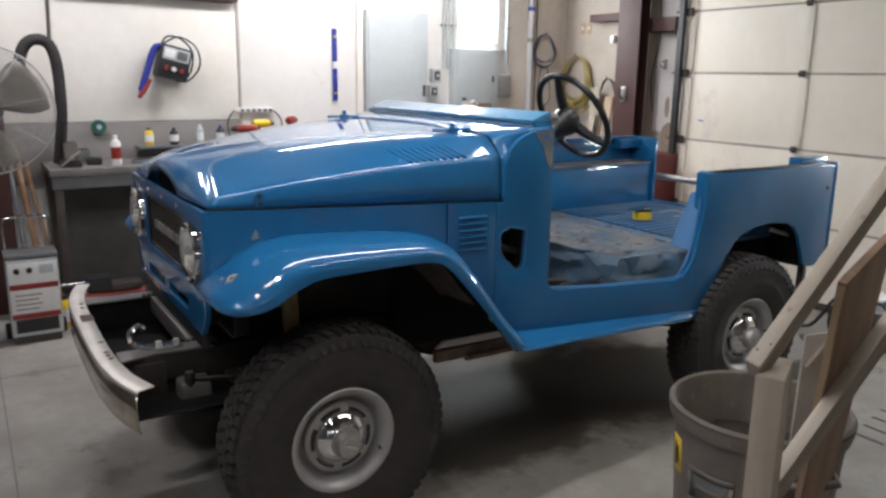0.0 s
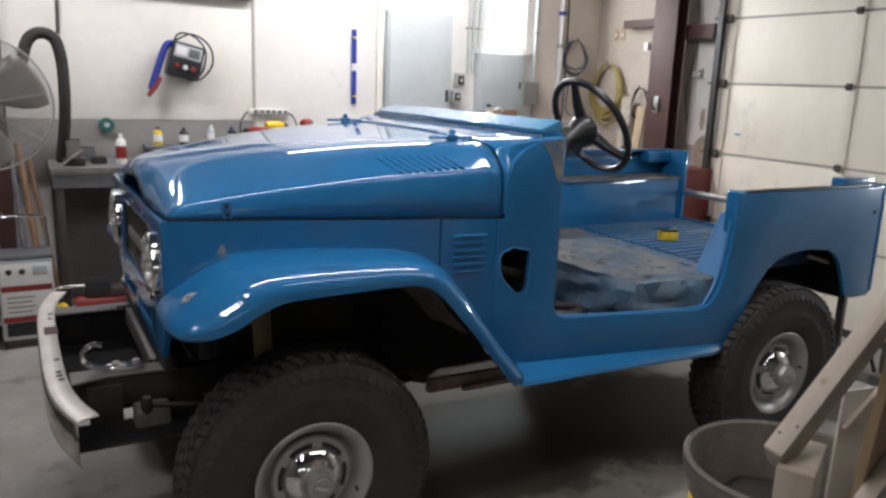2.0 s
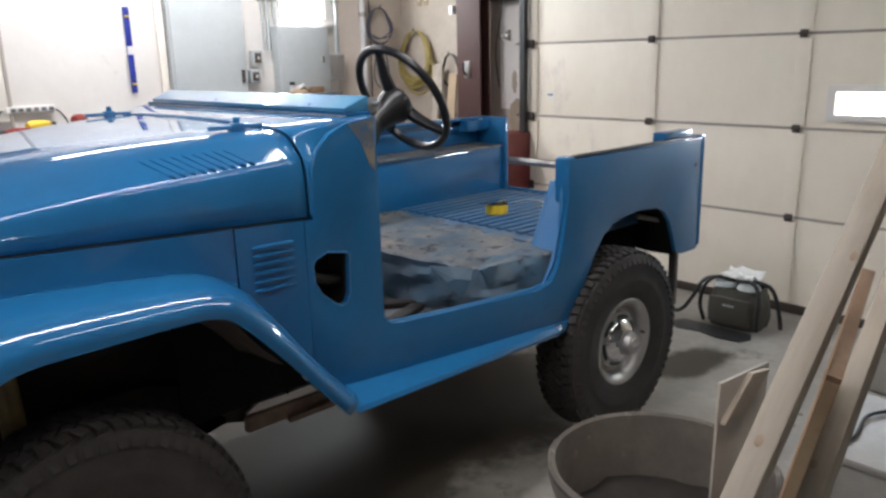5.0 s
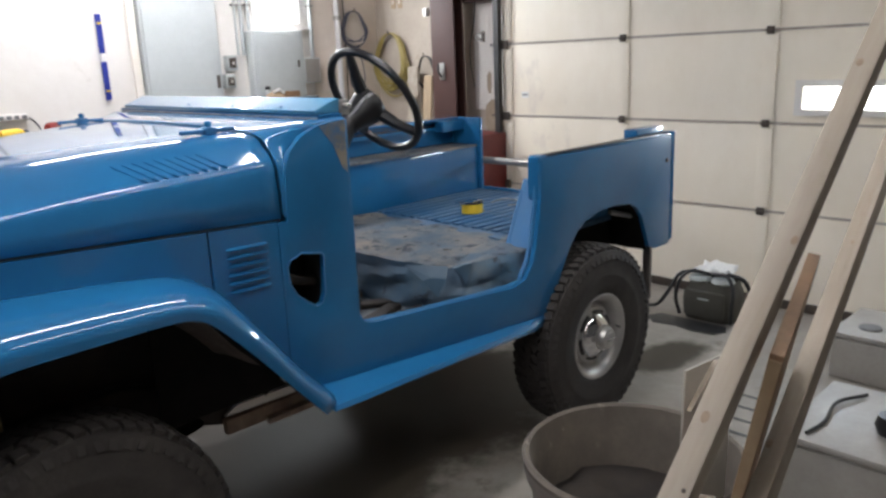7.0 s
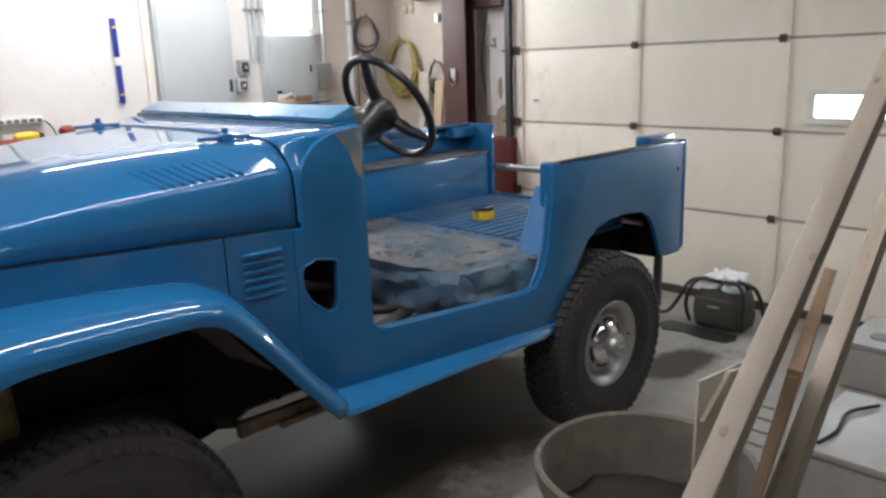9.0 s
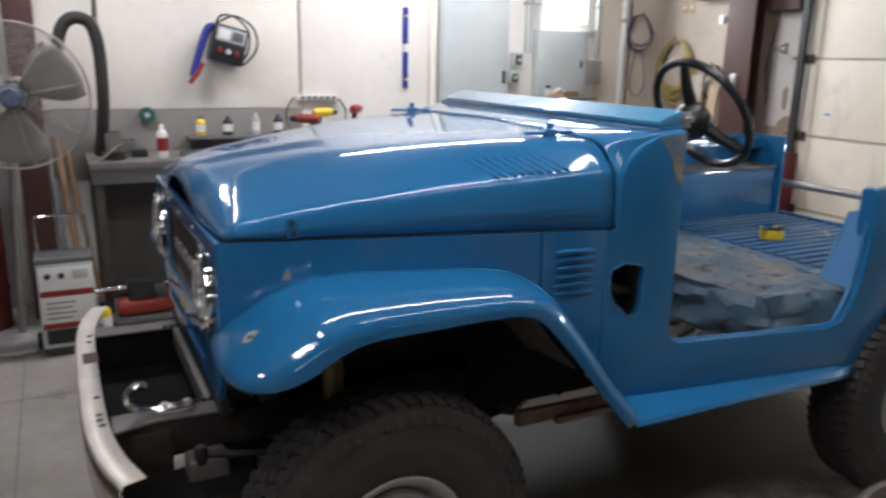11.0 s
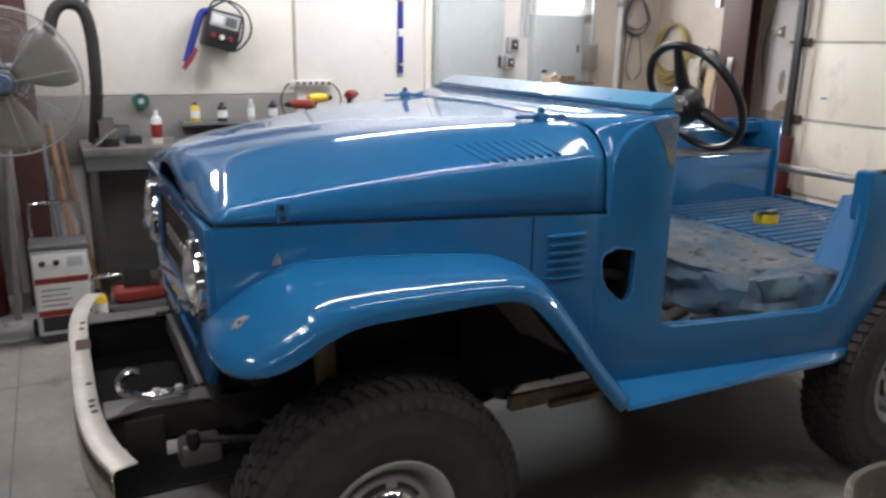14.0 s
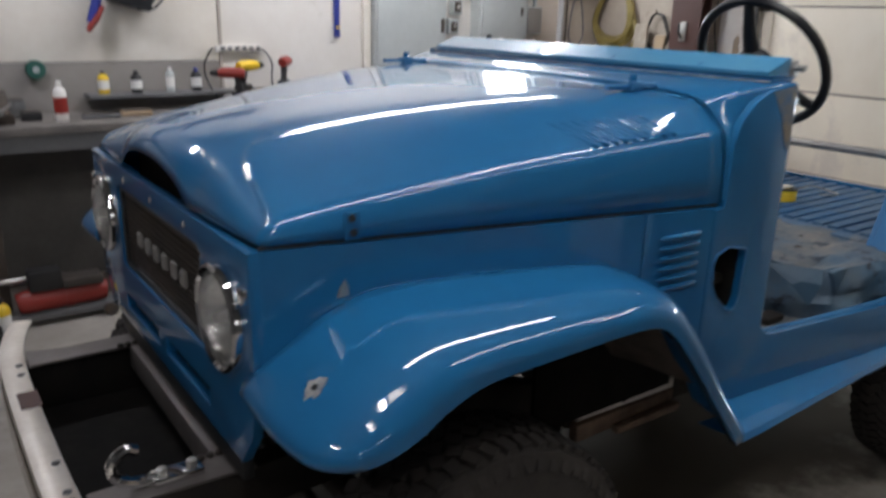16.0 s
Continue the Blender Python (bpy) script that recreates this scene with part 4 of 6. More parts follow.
def tub_inside():
    # front floor, and the dented cover ahead of the bed
    part("front_floor", box(0.95, 1.95, -0.71, 0.71, 0.675, 0.70, 0.003), BED_DIRT, truck)
    outline = [(1.97, 0.70), (1.42, 0.70), (1.415, 0.35), (1.42, 0.0), (1.425, -0.30), (1.46, -0.44), (1.52, -0.57), (1.61, -0.645), (1.78, -0.675), (1.97, -0.68)]
    top = smooth_path([(x, y, 0) for x, y in outline], 5)
    rows = []
    for j in range(15):
        k = j / 8
        row = []
        for p in top:
            d = noise.noise((p.x * 5, p.y * 5, j * 0.35)) + 0.5 * noise.noise((p.x * 14, p.y * 14, j * 0.6)) - 0.5 * abs(noise.noise((p.x * 9 + 4, p.y * 9, j * 0.5)))
            if j <= 8:      # the upright faces, floor to rim
                z = 0.70 + 0.182 * k
                notch = 0.05 * math.exp(-((p.x - 1.515) ** 2 + (p.y + 0.55) ** 2) / 0.0022) * k
                q = Vector((1.9, 0.1, 0)) - p
                q.normalize()
                row.append((p.x + q.x * (0.02 * k + 0.035 * d + notch), p.y + q.y * (0.02 * k + 0.035 * d + notch), z + 0.010 * noise.noise((p.x * 9, p.y * 9, 2.0)) * k - notch * 0.6))
            else:           # the top, drawn in towards the bed
                t = (j - 8) / 6
                x0, y0, z0 = rows[8][len(row)]
                x, y = x0 + (2.02 - x0) * t, y0 + (min(max(p.y, -0.68), 0.70) - y0) * t
                row.append((x, y, z0 + (0.884 - z0) * min(1, 3 * t) + 0.024 * noise.noise((x * 7, y * 7, 1.3)) - 0.016 * abs(noise.noise((x * 12, y * 12, 7.7))) + 0.012 * noise.noise((x * 24, y * 24, 4.0))))
        rows.append(row)
    part("cover_face", grid(rows[:9]), BED_FACE, truck, "dented faded blue sheet metal")
    part("cover_top", grid(rows[8:]), BED_DIRT, truck, "dusty dented sheet metal cover top")
    # a torn tab of the sheet folded down over the dent, showing a clean dark side
    tab = [(x - 0.075, y + 0.025, z) for x, y, z in ((1.462, -0.490, 0.896), (1.505, -0.560, 0.896), (1.560, -0.632, 0.892), (1.530, -0.652, 0.852), (1.494, -0.640, 0.785), (1.470, -0.585, 0.845))]
    bm = bmesh.new()
    vs = [bm.verts.new(p) for p in tab]
    mid = bm.verts.new((1.416, -0.580, 0.858))
    for a, b in zip(vs, vs[1:] + vs[:1]):
        bm.faces.new((a, b, mid))
    thick(part("torn_tab", bm, TAB_BLUE, truck, "dark blue torn sheet metal tab", smooth=0), 0.003, 0)
    for x, y, r in ((1.52, 0.1, 0.02), (1.55, -0.25, 0.014), (1.72, -0.1, 0.012), (1.66, -0.42, 0.016), (1.8, -0.35, 0.012), (1.6, 0.3, 0.014)):
        part("rust_hole", lathe([(0, 0.002), (r, 0.001), (r * 1.1, 0.0)], 9, pose(x, y, 0.894, 0, 0, 0) @ Matrix.Diagonal((1, 0.6, 1, 1))), GRIME, truck)
    part("torn_flap", prism([(1.50, 0.885), (1.555, 0.888), (1.60, 0.884), (1.575, 0.845), (1.553, 0.80), (1.535, 0.845)], "y", -0.63, -0.615), BED_FACE, truck)
    part("torn_flap", prism([(0.20, 0.886), (0.42, 0.89), (0.44, 0.85), (0.33, 0.835), (0.22, 0.85)], "x", 1.395, 1.41), GRIME, truck)
    for k, (x, y, l, a) in enumerate(((1.30, -0.42, 0.22, 20), (1.36, -0.30, 0.16, -35), (1.22, -0.50, 0.12, 70), (1.40, -0.50, 0.10, 0))):
        part("torn_carpet", box(-l / 2, l / 2, -0.03, 0.03, 0.0, 0.025, 0.010, m=pose(x, y, 0.70, 0, 0, a)), GRIME, truck)
    part("pedal_bracket", box(1.18, 1.30, -0.30, -0.24, 0.70, 0.78, 0.01), GRIME, truck)
    part("gear_stub", tube([(1.25, -0.05, 0.70), (1.28, -0.06, 0.80)], 0.014, 8), GRIME, truck)
    part("tunnel", box(0.96, 1.40, -0.14, 0.14, 0.70, 0.80, 0.04, None, 3), BED_DIRT, truck)
    # ribbed bed
    bed = part("bed", box(1.98, 2.90, -0.549, 0.71, 0.855, 0.880, 0.002), BED_BLUE, truck)
    for k in range(17):
        y = -0.515 + 0.995 * k / 16
        part("rib", box(2.06, 2.88, y - 0.020, y + 0.020, 0.880, 0.890, 0.004), BED_BLUE, bed)
    # wheel boxes: the far one is long with a capped ledge, the near one has a raked front
    part("wheel_box", box(1.50, 2.86, 0.50, 0.712, 0.88, 1.145, 0.010), PAINT, truck)
    part("side_ledge", box(1.50, 2.84, 0.485, 0.70, 1.146, 1.156, 0.004), BED_DIRT, truck, "dusty ledge over the wheel box")
    part("upper_side", box(1.93, 2.86, 0.704, 0.716, 1.157, 1.295, 0.003), PAINT, truck)
    part("upper_lip", box(1.93, 2.86, 0.655, 0.735, 1.296, 1.312, 0.005), PAINT, truck)
    part("end_plate", box(2.861, 2.885, 0.48, 0.735, 0.882, 1.312, 0.005), PAINT, truck)
    part("wheel_box", prism([(1.905, 0.882), (2.03, 1.145), (2.90, 1.145), (2.90, 0.882)], "y", -0.548, -0.53, bevel=0.004), PAINT_WORN, truck)
    part("wheel_box_top", box(2.032, 2.90, -0.70, -0.549, 1.128, 1.145, 0.004), PAINT_WORN, truck)
    part("wheel_box_front", prism([(1.905, 0.882), (2.03, 1.145), (2.045, 1.145), (1.92, 0.882)], "y", -0.70, -0.549), PAINT_WORN, truck)
    part("upper_side", box(1.93, 2.915, -0.714, -0.702, 1.147, 1.262, 0.003), PAINT, truck)
    part("rear_sill", box(2.887, 2.925, -0.71, 0.71, 0.72, 0.90, 0.006), PAINT, truck)
    # wheel well and arch liner carry the arch's shade in their colour
    part("wheel_well", box(1.95, 2.72, -0.52, -0.50, 0.50, 0.852, 0.004), SHADE_BLACK, truck)
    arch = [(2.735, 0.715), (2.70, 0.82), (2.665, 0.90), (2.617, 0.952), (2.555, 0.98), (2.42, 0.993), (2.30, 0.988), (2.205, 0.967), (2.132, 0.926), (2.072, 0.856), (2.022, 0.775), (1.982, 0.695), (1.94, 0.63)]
    part("arch_liner", grid([[(x, -0.712, z), (x, -0.60, z - 0.004), (x, -0.50, z)] for x, z in arch]), SHADE_BLACK, truck)
    part("tail_strut", tube([(2.50, -0.66, 0.935), (2.74, -0.66, 0.872)], 0.012, 8), STEEL, truck)
    part("mud_flap_stay", box(2.86, 2.885, -0.66, -0.62, 0.42, 0.72, 0.004), FRAME_GREY, truck)
    part("tailgate_bar", tube(smooth_path([(2.905, 0.70, 1.055), (2.905, 0.2, 1.058), (2.905, -0.32, 1.060), (2.905, -0.47, 1.045), (2.905, -0.55, 0.99), (2.905, -0.57, 0.90)], 6), 0.021, 12), STEEL, truck)


def steering():
    c = Vector((1.385, -0.35, 1.514))
    m = Matrix.Translation(c) @ pose(0, 0, 0, 0, 60, 0)
    ring = tube([m @ Vector((0.211 * math.cos(a), 0.211 * math.sin(a), 0)) for a in [k * math.tau / 48 for k in range(48)]], 0.0150, 10, closed=True)
    w = part("steering_wheel", ring, WHEEL_BLACK, truck)
    for a in (0.0, 2.3, -2.3):
        e = Vector((math.cos(a + math.pi), math.sin(a + math.pi), 0))
        part("spoke", tube([m @ (e * 0.04 + Vector((0, 0, -0.03))), m @ (e * 0.12 + Vector((0, 0, -0.022))), m @ (e * 0.209)], [0.026, 0.021, 0.014], 8), WHEEL_BLACK, w)
    part("horn_hub", lathe([(0, 0.004), (0.045, -0.001), (0.064, -0.012), (0.070, -0.034), (0.064, -0.066), (0.050, -0.10), (0.040, -0.15)], 24, m), WHEEL_BLACK, w)
    foot = Vector((0.97, -0.35, 0.98))
    part("steering_column", tube([m @ Vector((0, 0, -0.07)), m @ Vector((0, 0, -0.16)), foot], [0.042, 0.038, 0.034], 12), BLACK, truck)


def chassis():
    for s in (-1, 1):
        rail = prism([(-0.66, 0.72), (-0.30, 0.72), (0.3, 0.74), (0.75, 0.60), (1.75, 0.56), (2.2, 0.70), (2.85, 0.70), (2.85, 0.60), (2.25, 0.59), (1.8, 0.45), (0.7, 0.48), (0.25, 0.62), (-0.30, 0.62), (-0.66, 0.63)], "y", s * 0.35, s * 0.41, bevel=0.004)
        part("frame_rail", rail, GRIME, truck)
        part("horn_plate", prism([(-0.645, s * 0.335), (-0.645, s * 0.44), (-0.54, s * 0.41), (-0.33, s * 0.42), (-0.33, s * 0.33)], "z", 0.722, 0.730, bevel=0.002), FRAME_GREY, truck)
        for k in range(4):
            part("bolt", lathe([(0, 0.01), (0.008, 0.008), (0.009, 0)], 6, Matrix.Translation((-0.42 + 0.02 * k, s * 0.335, 0.73))), GRIME, truck)
        # leaf springs, a stack of five
        for k in range(5):
            L = 0.50 - 0.07 * k
            for cx in (0.02, REAR):
                pts = [(cx + L * t, s * 0.43, 0.50 - 0.018 * k + 0.07 * t * t) for t in (-1, -0.5, 0, 0.5, 1)]
                bm = bmesh.new()
                for a, b in zip(pts, pts[1:]):
                    grid([[(a[0], a[1] - 0.035, a[2]), (b[0], b[1] - 0.035, b[2])], [(a[0], a[1] + 0.035, a[2]), (b[0], b[1] + 0.035, b[2])],
                          [(a[0], a[1] + 0.035, a[2] - 0.01), (b[0], b[1] + 0.035, b[2] - 0.01)], [(a[0], a[1] - 0.035, a[2] - 0.01), (b[0], b[1] - 0.035, b[2] - 0.01)]], bm, False)
                part("leaf_spring", bm, GRIME, truck)
        sh = part("shock_absorber", tube([(-0.06, s * 0.53, 0.50), (-0.078, s * 0.54, 0.78)], 0.028, 14), GRIME, truck)
        part("shock_sleeve", tube([(-0.078, s * 0.54, 0.76), (-0.09, s * 0.545, 0.98)], 0.030, 14), SHOCK, sh, "dull yellow shock absorber sleeve")
    # black sheets added behind the bumper, where there is only shade
    part("front_pan", box(-0.655, -0.33, -0.35, 0.35, 0.585, 0.591, 0.002), SHADE_BLACK, truck)
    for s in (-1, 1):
        part("pan_side", box(-0.655, -0.33, s * 0.349 - 0.003, s * 0.349 + 0.003, 0.586, 0.718, 0.001), SHADE_BLACK, truck)
    part("pan_front", box(-0.662, -0.656, -0.42, 0.42, 0.592, 0.705, 0.001), SHADE_BLACK, truck)
    part("side_pan", box(-0.672, -0.28, -0.60, -0.42, 0.575, 0.581, 0.002), SHADE_BLACK, truck)
    part("shackle_plate", box(-0.60, -0.50, -0.425, -0.411, 0.56, 0.70, 0.004), GRIME, truck)
    part("front_crossmember", box(-0.395, -0.32, -0.35, 0.35, 0.655, 0.728, 0.006), FRAME_GREY, truck)
    for x in (0.9, 1.9, 2.8):
        part("crossmember", box(x - 0.05, x + 0.05, -0.35, 0.35, 0.50 if x < 1.5 else 0.60, 0.56 if x < 1.5 else 0.68, 0.006), GRIME, truck)
    part("engine", box(-0.18, 0.70, -0.26, 0.26, 0.62, 1.15, 0.05), GRIME, truck)
    part("gearbox", box(0.70, 1.6, -0.16, 0.16, 0.50, 0.74, 0.05), GRIME, truck)
    for x in (0.0, REAR):
        ax = part("axle", tube([(x, -0.62, AXLE), (x, 0.62, AXLE)], 0.042, 14), GRIME, truck)
        part("differential", lathe([(0, -0.15), (0.06, -0.13), (0.12, -0.07), (0.14, 0), (0.12, 0.07), (0.06, 0.12), (0, 0.13)], 20, pose(x, 0.12, AXLE, 0, 90, 0)), GRIME, ax)
    part("drag_link", tube([(-0.43, -0.50, 0.65), (-0.10, -0.56, 0.62)], 0.009, 10), GRIME, truck)
    # rusty body mounts inside the fender's foot
    part("body_mount", box(0.60, 1.02, -0.445, -0.412, 0.482, 0.535, 0.006), RUST, truck, "rusty brown frame outrigger")
    part("body_mount", box(0.74, 1.02, -0.475, -0.449, 0.478, 0.500, 0.005), RUST, truck)
    part("pale_plate", prism([(0.60, 0.548), (0.64, 0.575), (1.02, 0.570), (1.02, 0.540)], "y", -0.440, -0.426), WHITE, truck, "pale bare plate on the frame")
    part("relay_rod", tube([(-0.18, -0.55, 0.55), (-0.17, 0.50, 0.55)], 0.013, 10), GRIME, truck)
    part("steering_box", box(-0.475, -0.366, -0.51, -0.43, 0.555, 0.640, 0.016, None, 3), FRAME_GREY, truck)
    part("tie_rod_end", lathe([(0, 0.03), (0.014, 0.026), (0.019, 0.008), (0.017, -0.015), (0.009, -0.03), (0, -0.03)], 14, Matrix.Translation((-0.44, -0.50, 0.65))), GRIME, truck)
    part("exhaust_pipe", tube([(0.5, -0.25, 0.52), (1.2, -0.30, 0.50), (1.75, -0.45, 0.50), (1.92, -0.66, 0.52)], 0.028, 12), GRIME, truck)
    part("mud_shackle", box(1.80, 1.92, -0.60, -0.56, 0.50, 0.58, 0.006), GRIME, truck)


def front_bumper():
    path = smooth_path([(-0.637, -0.70, 0), (-0.672, -0.58, 0), (-0.694, -0.44, 0), (-0.703, -0.27, 0), (-0.705, 0.0, 0), (-0.703, 0.27, 0), (-0.694, 0.44, 0), (-0.672, 0.58, 0), (-0.637, 0.70, 0)], 5)
    section = [(0.048, 0.722), (0.0, 0.722), (-0.009, 0.719), (-0.012, 0.710)]
    face = [(-0.012, 0.709), (-0.013, 0.65), (-0.012, 0.592), (-0.006, 0.580)]
    rows, low = [], []
    for i, p in enumerate(path):
        a, b = path[max(0, i - 1)], path[min(len(path) - 1, i + 1)]
        n = Vector((b.y - a.y, a.x - b.x, 0)).normalized()
        rows.append([(p.x + n.x * d, p.y + n.y * d, z) for d, z in section])
        low.append([(p.x + n.x * d, p.y + n.y * d, z) for d, z in face])
    b = thick(part("front_bumper", grid(rows), BUMPER, truck, "bare pale channel bumper with bolt holes"), 0.005, 0)
    thick(part("bumper_face", grid(low), BUMPER_FACE, b, "tarnished bumper face"), 0.005, 0)
    for x, y in ((-0.672, -0.30), (-0.672, -0.335), (-0.668, -0.37), (-0.672, -0.18), (-0.672, 0.30), (-0.668, 0.36)):
        part("bolt_hole", lathe([(0, 0.0022), (0.009, 0.0018), (0.009, 0)], 12, Matrix.Translation((x, y, 0.7245))), BLACK, b)
    part("rust_patch", box(-0.698, -0.652, 0.10, 0.19, 0.7249, 0.7265), OXIDE, b)
    hook = tube(smooth_path([(-0.50, -0.372, 0.743), (-0.55, -0.372, 0.745), (-0.592, -0.372, 0.765), (-0.60, -0.372, 0.80), (-0.575, -0.372, 0.822), (-0.552, -0.372, 0.815)], 6), 0.0115, 10)
    box(-0.53, -0.43, -0.395, -0.35, 0.731, 0.748, 0.004, hook)
    h = part("tow_hook", hook, CHROME, truck)
    for x in (-0.51, -0.45):
        part("hook_bolt", lathe([(0, 0.014), (0.011, 0.012), (0.012, 0)], 6, Matrix.Translation((x, -0.372, 0.748))), STEEL, h)


def build_wheel():
    """One wheel at the origin, its outer face towards -Y."""
    m = pose(0, 0, 0, 90, 0, 0)
    R, W = R_TYRE - 0.012, 0.13
    rim = part("wheel", lathe([(0.1904, -0.0622), (0.1827, -0.0498), (0.1731, -0.0124), (0.1653, 0.0332), (0.1760, 0.0706), (0.1856, 0.0880), (0.1952, 0.0946), (0.1980, 0.0996), (0.1932, 0.1029), (0.1808, 0.0988), (0.1712, 0.0863), (0.1634, 0.0789),
                               (0.1577, 0.0581), (0.1519, 0.0432), (0.1423, 0.0365), (0.1250, 0.0365), (0.1154, 0.0432), (0.0769, 0.0465), (0.0577, 0.0465), (0, 0.0465)], 48, m), RIM_STEEL, truck)
    tyre = lathe([(0.1910, -0.0610), (0.2013, -0.0685), (0.2448, -0.0778), (0.3069, -0.0825), (0.3586, -0.0813), (0.3917, -0.0755), (R - 0.006, -0.0620), (R + 0.002, -0.0290), (R + 0.003, 0.0000), (R + 0.002, 0.0415), (R - 0.006, 0.0880), (0.3917, 0.1079),
                  (0.3638, 0.1162), (0.3276, 0.1187), (0.2966, 0.1162), (0.2914, 0.1183), (0.2811, 0.1179), (0.2551, 0.1137), (0.2292, 0.1087), (0.2034, 0.1013), (0.1910, 0.0930)], 72, m)
    part("tyre", tyre, RUBBER, rim)
    # tread: staggered blocks in five lanes and shoulder lugs
    bm = bmesh.new()
    n = 60
    rng = random.Random(8)
    for k in range(n):
        for lane, (y, w, l, off, tw) in enumerate(((-0.052, 0.034, 0.030, 0.0, 14), (-0.018, 0.032, 0.029, 0.5, -32), (0.016, 0.032, 0.029, 0.2, 34), (0.050, 0.032, 0.029, 0.7, -30), (0.083, 0.036, 0.030, 0.35, 14))):
            a = (k + off) * math.tau / n
            mm = Matrix.Rotation(-a, 4, "Y") @ Matrix.Translation((0, -y, R + (0.004 if abs(y - 0.014) < 0.05 else 0.0))) @ pose(0, 0, 0, (10 if y > 0.07 else -10 if y < -0.04 else 0), 0, tw + rng.uniform(-16, 16))
            box(-l / 2, l / 2, -w / 2, w / 2, -0.012, 0.0075, 0, bm, m=mm)
        for y in (-1, 1):
            a = (k + 0.35) * math.tau / n
            mm = Matrix.Rotation(-a, 4, "Y") @ Matrix.Translation((0, (-0.110 if y < 0 else 0.078), R - 0.026)) @ pose(0, 0, 0, y * -62, 0, 0)
            box(-0.010, 0.010, -0.026, 0.020 if k % 3 else 0.006, -0.008, 0.0022, 0, bm, m=mm @ pose(0, 0, 0, 0, 0, rng.uniform(-16, 16)))
    tagged(part("tread", bm, RUBBER, rim, smooth=20), kind="stuff")
    # bright disc with slots, a faceted cap and a dull locking hub
    part("wheel_disc", lathe([(0.128, 0.036), (0.1345, 0.046), (0.1345, 0.056), (0.129, 0.062), (0.120, 0.062), (0.098, 0.070), (0.0, 0.070)], 48, m), RIM_STEEL, rim)
    for k in range(6):
        a0 = k * math.tau / 6 + 0.3
        arc = [(r * math.cos(a0 + w), r * math.sin(a0 + w)) for r, ws in ((0.105, (-0.36, -0.2, -0.07, 0.07, 0.2, 0.36)), (0.116, (0.36, 0.2, 0.07, -0.07, -0.2, -0.36))) for w in ws]
        sl = prism(arc, "z", 0.060, 0.0705)
        bmesh.ops.transform(sl, matrix=m, verts=sl.verts)
        part("slot", sl, BLACK, rim)
    part("hub_cap", lathe([(0.103, 0.068), (0.101, 0.076), (0.094, 0.084), (0.083, 0.094), (0.068, 0.104), (0.050, 0.112)], 40, m), CHROME, rim)
    part("locking_hub", lathe([(0.058, 0.106), (0.056, 0.116), (0.051, 0.119), (0.049, 0.134), (0.043, 0.146), (0.030, 0.147), (0.028, 0.151), (0, 0.152)], 36, m), STEEL, rim)
    part("hub_dial", box(-0.026, 0.026, -0.157, -0.150, -0.006, 0.006, 0.002), CHROME, rim)
    part("valve", tube([(0.164, -0.075, 0.0), (0.157, -0.098, 0.0)], 0.005, 8), BLACK, rim)
    part("brake_drum", lathe([(0, -0.02), (0.15, -0.02), (0.155, 0.03), (0, 0.03)], 24, m), GRIME, rim)
    return rim


hood()
cowl()
for side in (-1, 1):
    apron(side)
    fender(side)
    tub_side(side)
front_panel()
tub_inside()
steering()
chassis()
front_bumper()
wheel = build_wheel()
for x, s in ((REAR, -1), (0.0, 1), (REAR, 1)):
    copy_part(wheel, truck, pose(x + 0.01, s * 0.668, AXLE, 0, 0, 0 if s < 0 else 180))
wheel.matrix_basis = pose(0.02, -0.672, AXLE, 0, 25, 0)

# ---- along the back wall ----
def bench():
    ob = group_of("workbench", "grey steel workbench with a worn top against the wall", "workbench", (0.6, 2.9, 0))
    part("worktop", box(-1.15, 1.30, -0.29, 0.30, 0.985, 1.035, 0.006), material("soiled_bench_top", (0.22, 0.20, 0.18), 0.6, 0.2, (0.12, 0.11, 0.10), 6, 0.8, 0.15, 50), ob)
    part("front_apron", box(-1.14, 1.29, -0.275, -0.25, 0.90, 0.983, 0.004), GREY_DARK, ob)
    for x in (-1.10, 0.1, 1.24):
        for y in (-0.24, 0.26):
            part("leg", box(x - 0.025, x + 0.025, y - 0.025, y + 0.025, 0, 0.985, 0.003), DARK_STEEL, ob)
    part("back_panel", box(-1.13, 1.28, 0.285, 0.295, 0.02, 0.98), material("dull_bench_back", (0.12, 0.11, 0.10), 0.7, 0, (0.07, 0.065, 0.06), 4, 0.8), ob)


def bottle(name, x, y, z, r, h, mat, cap, label):
    ob = thing(name, lathe([(0, 0), (r * 0.95, 0), (r, 0.01), (r, h * 0.72), (r * 0.8, h * 0.80), (r * 0.4, h * 0.86), (r * 0.4, h * 0.9), (0, h * 0.9)], 20), mat, label, "bottle")
    ob.location = (x, y, z)
    part("cap", lathe([(0, h), (r * 0.36, h), (r * 0.42, h * 0.98), (r * 0.42, h * 0.885), (0, h * 0.885)], 14), cap, ob)
    part("label_band", lathe([(r * 1.01, h * 0.2), (r * 1.015, h * 0.2), (r * 1.015, h * 0.6), (r * 1.01, h * 0.6)], 20), RED if mat is WHITE else PAPER, ob)
    return ob


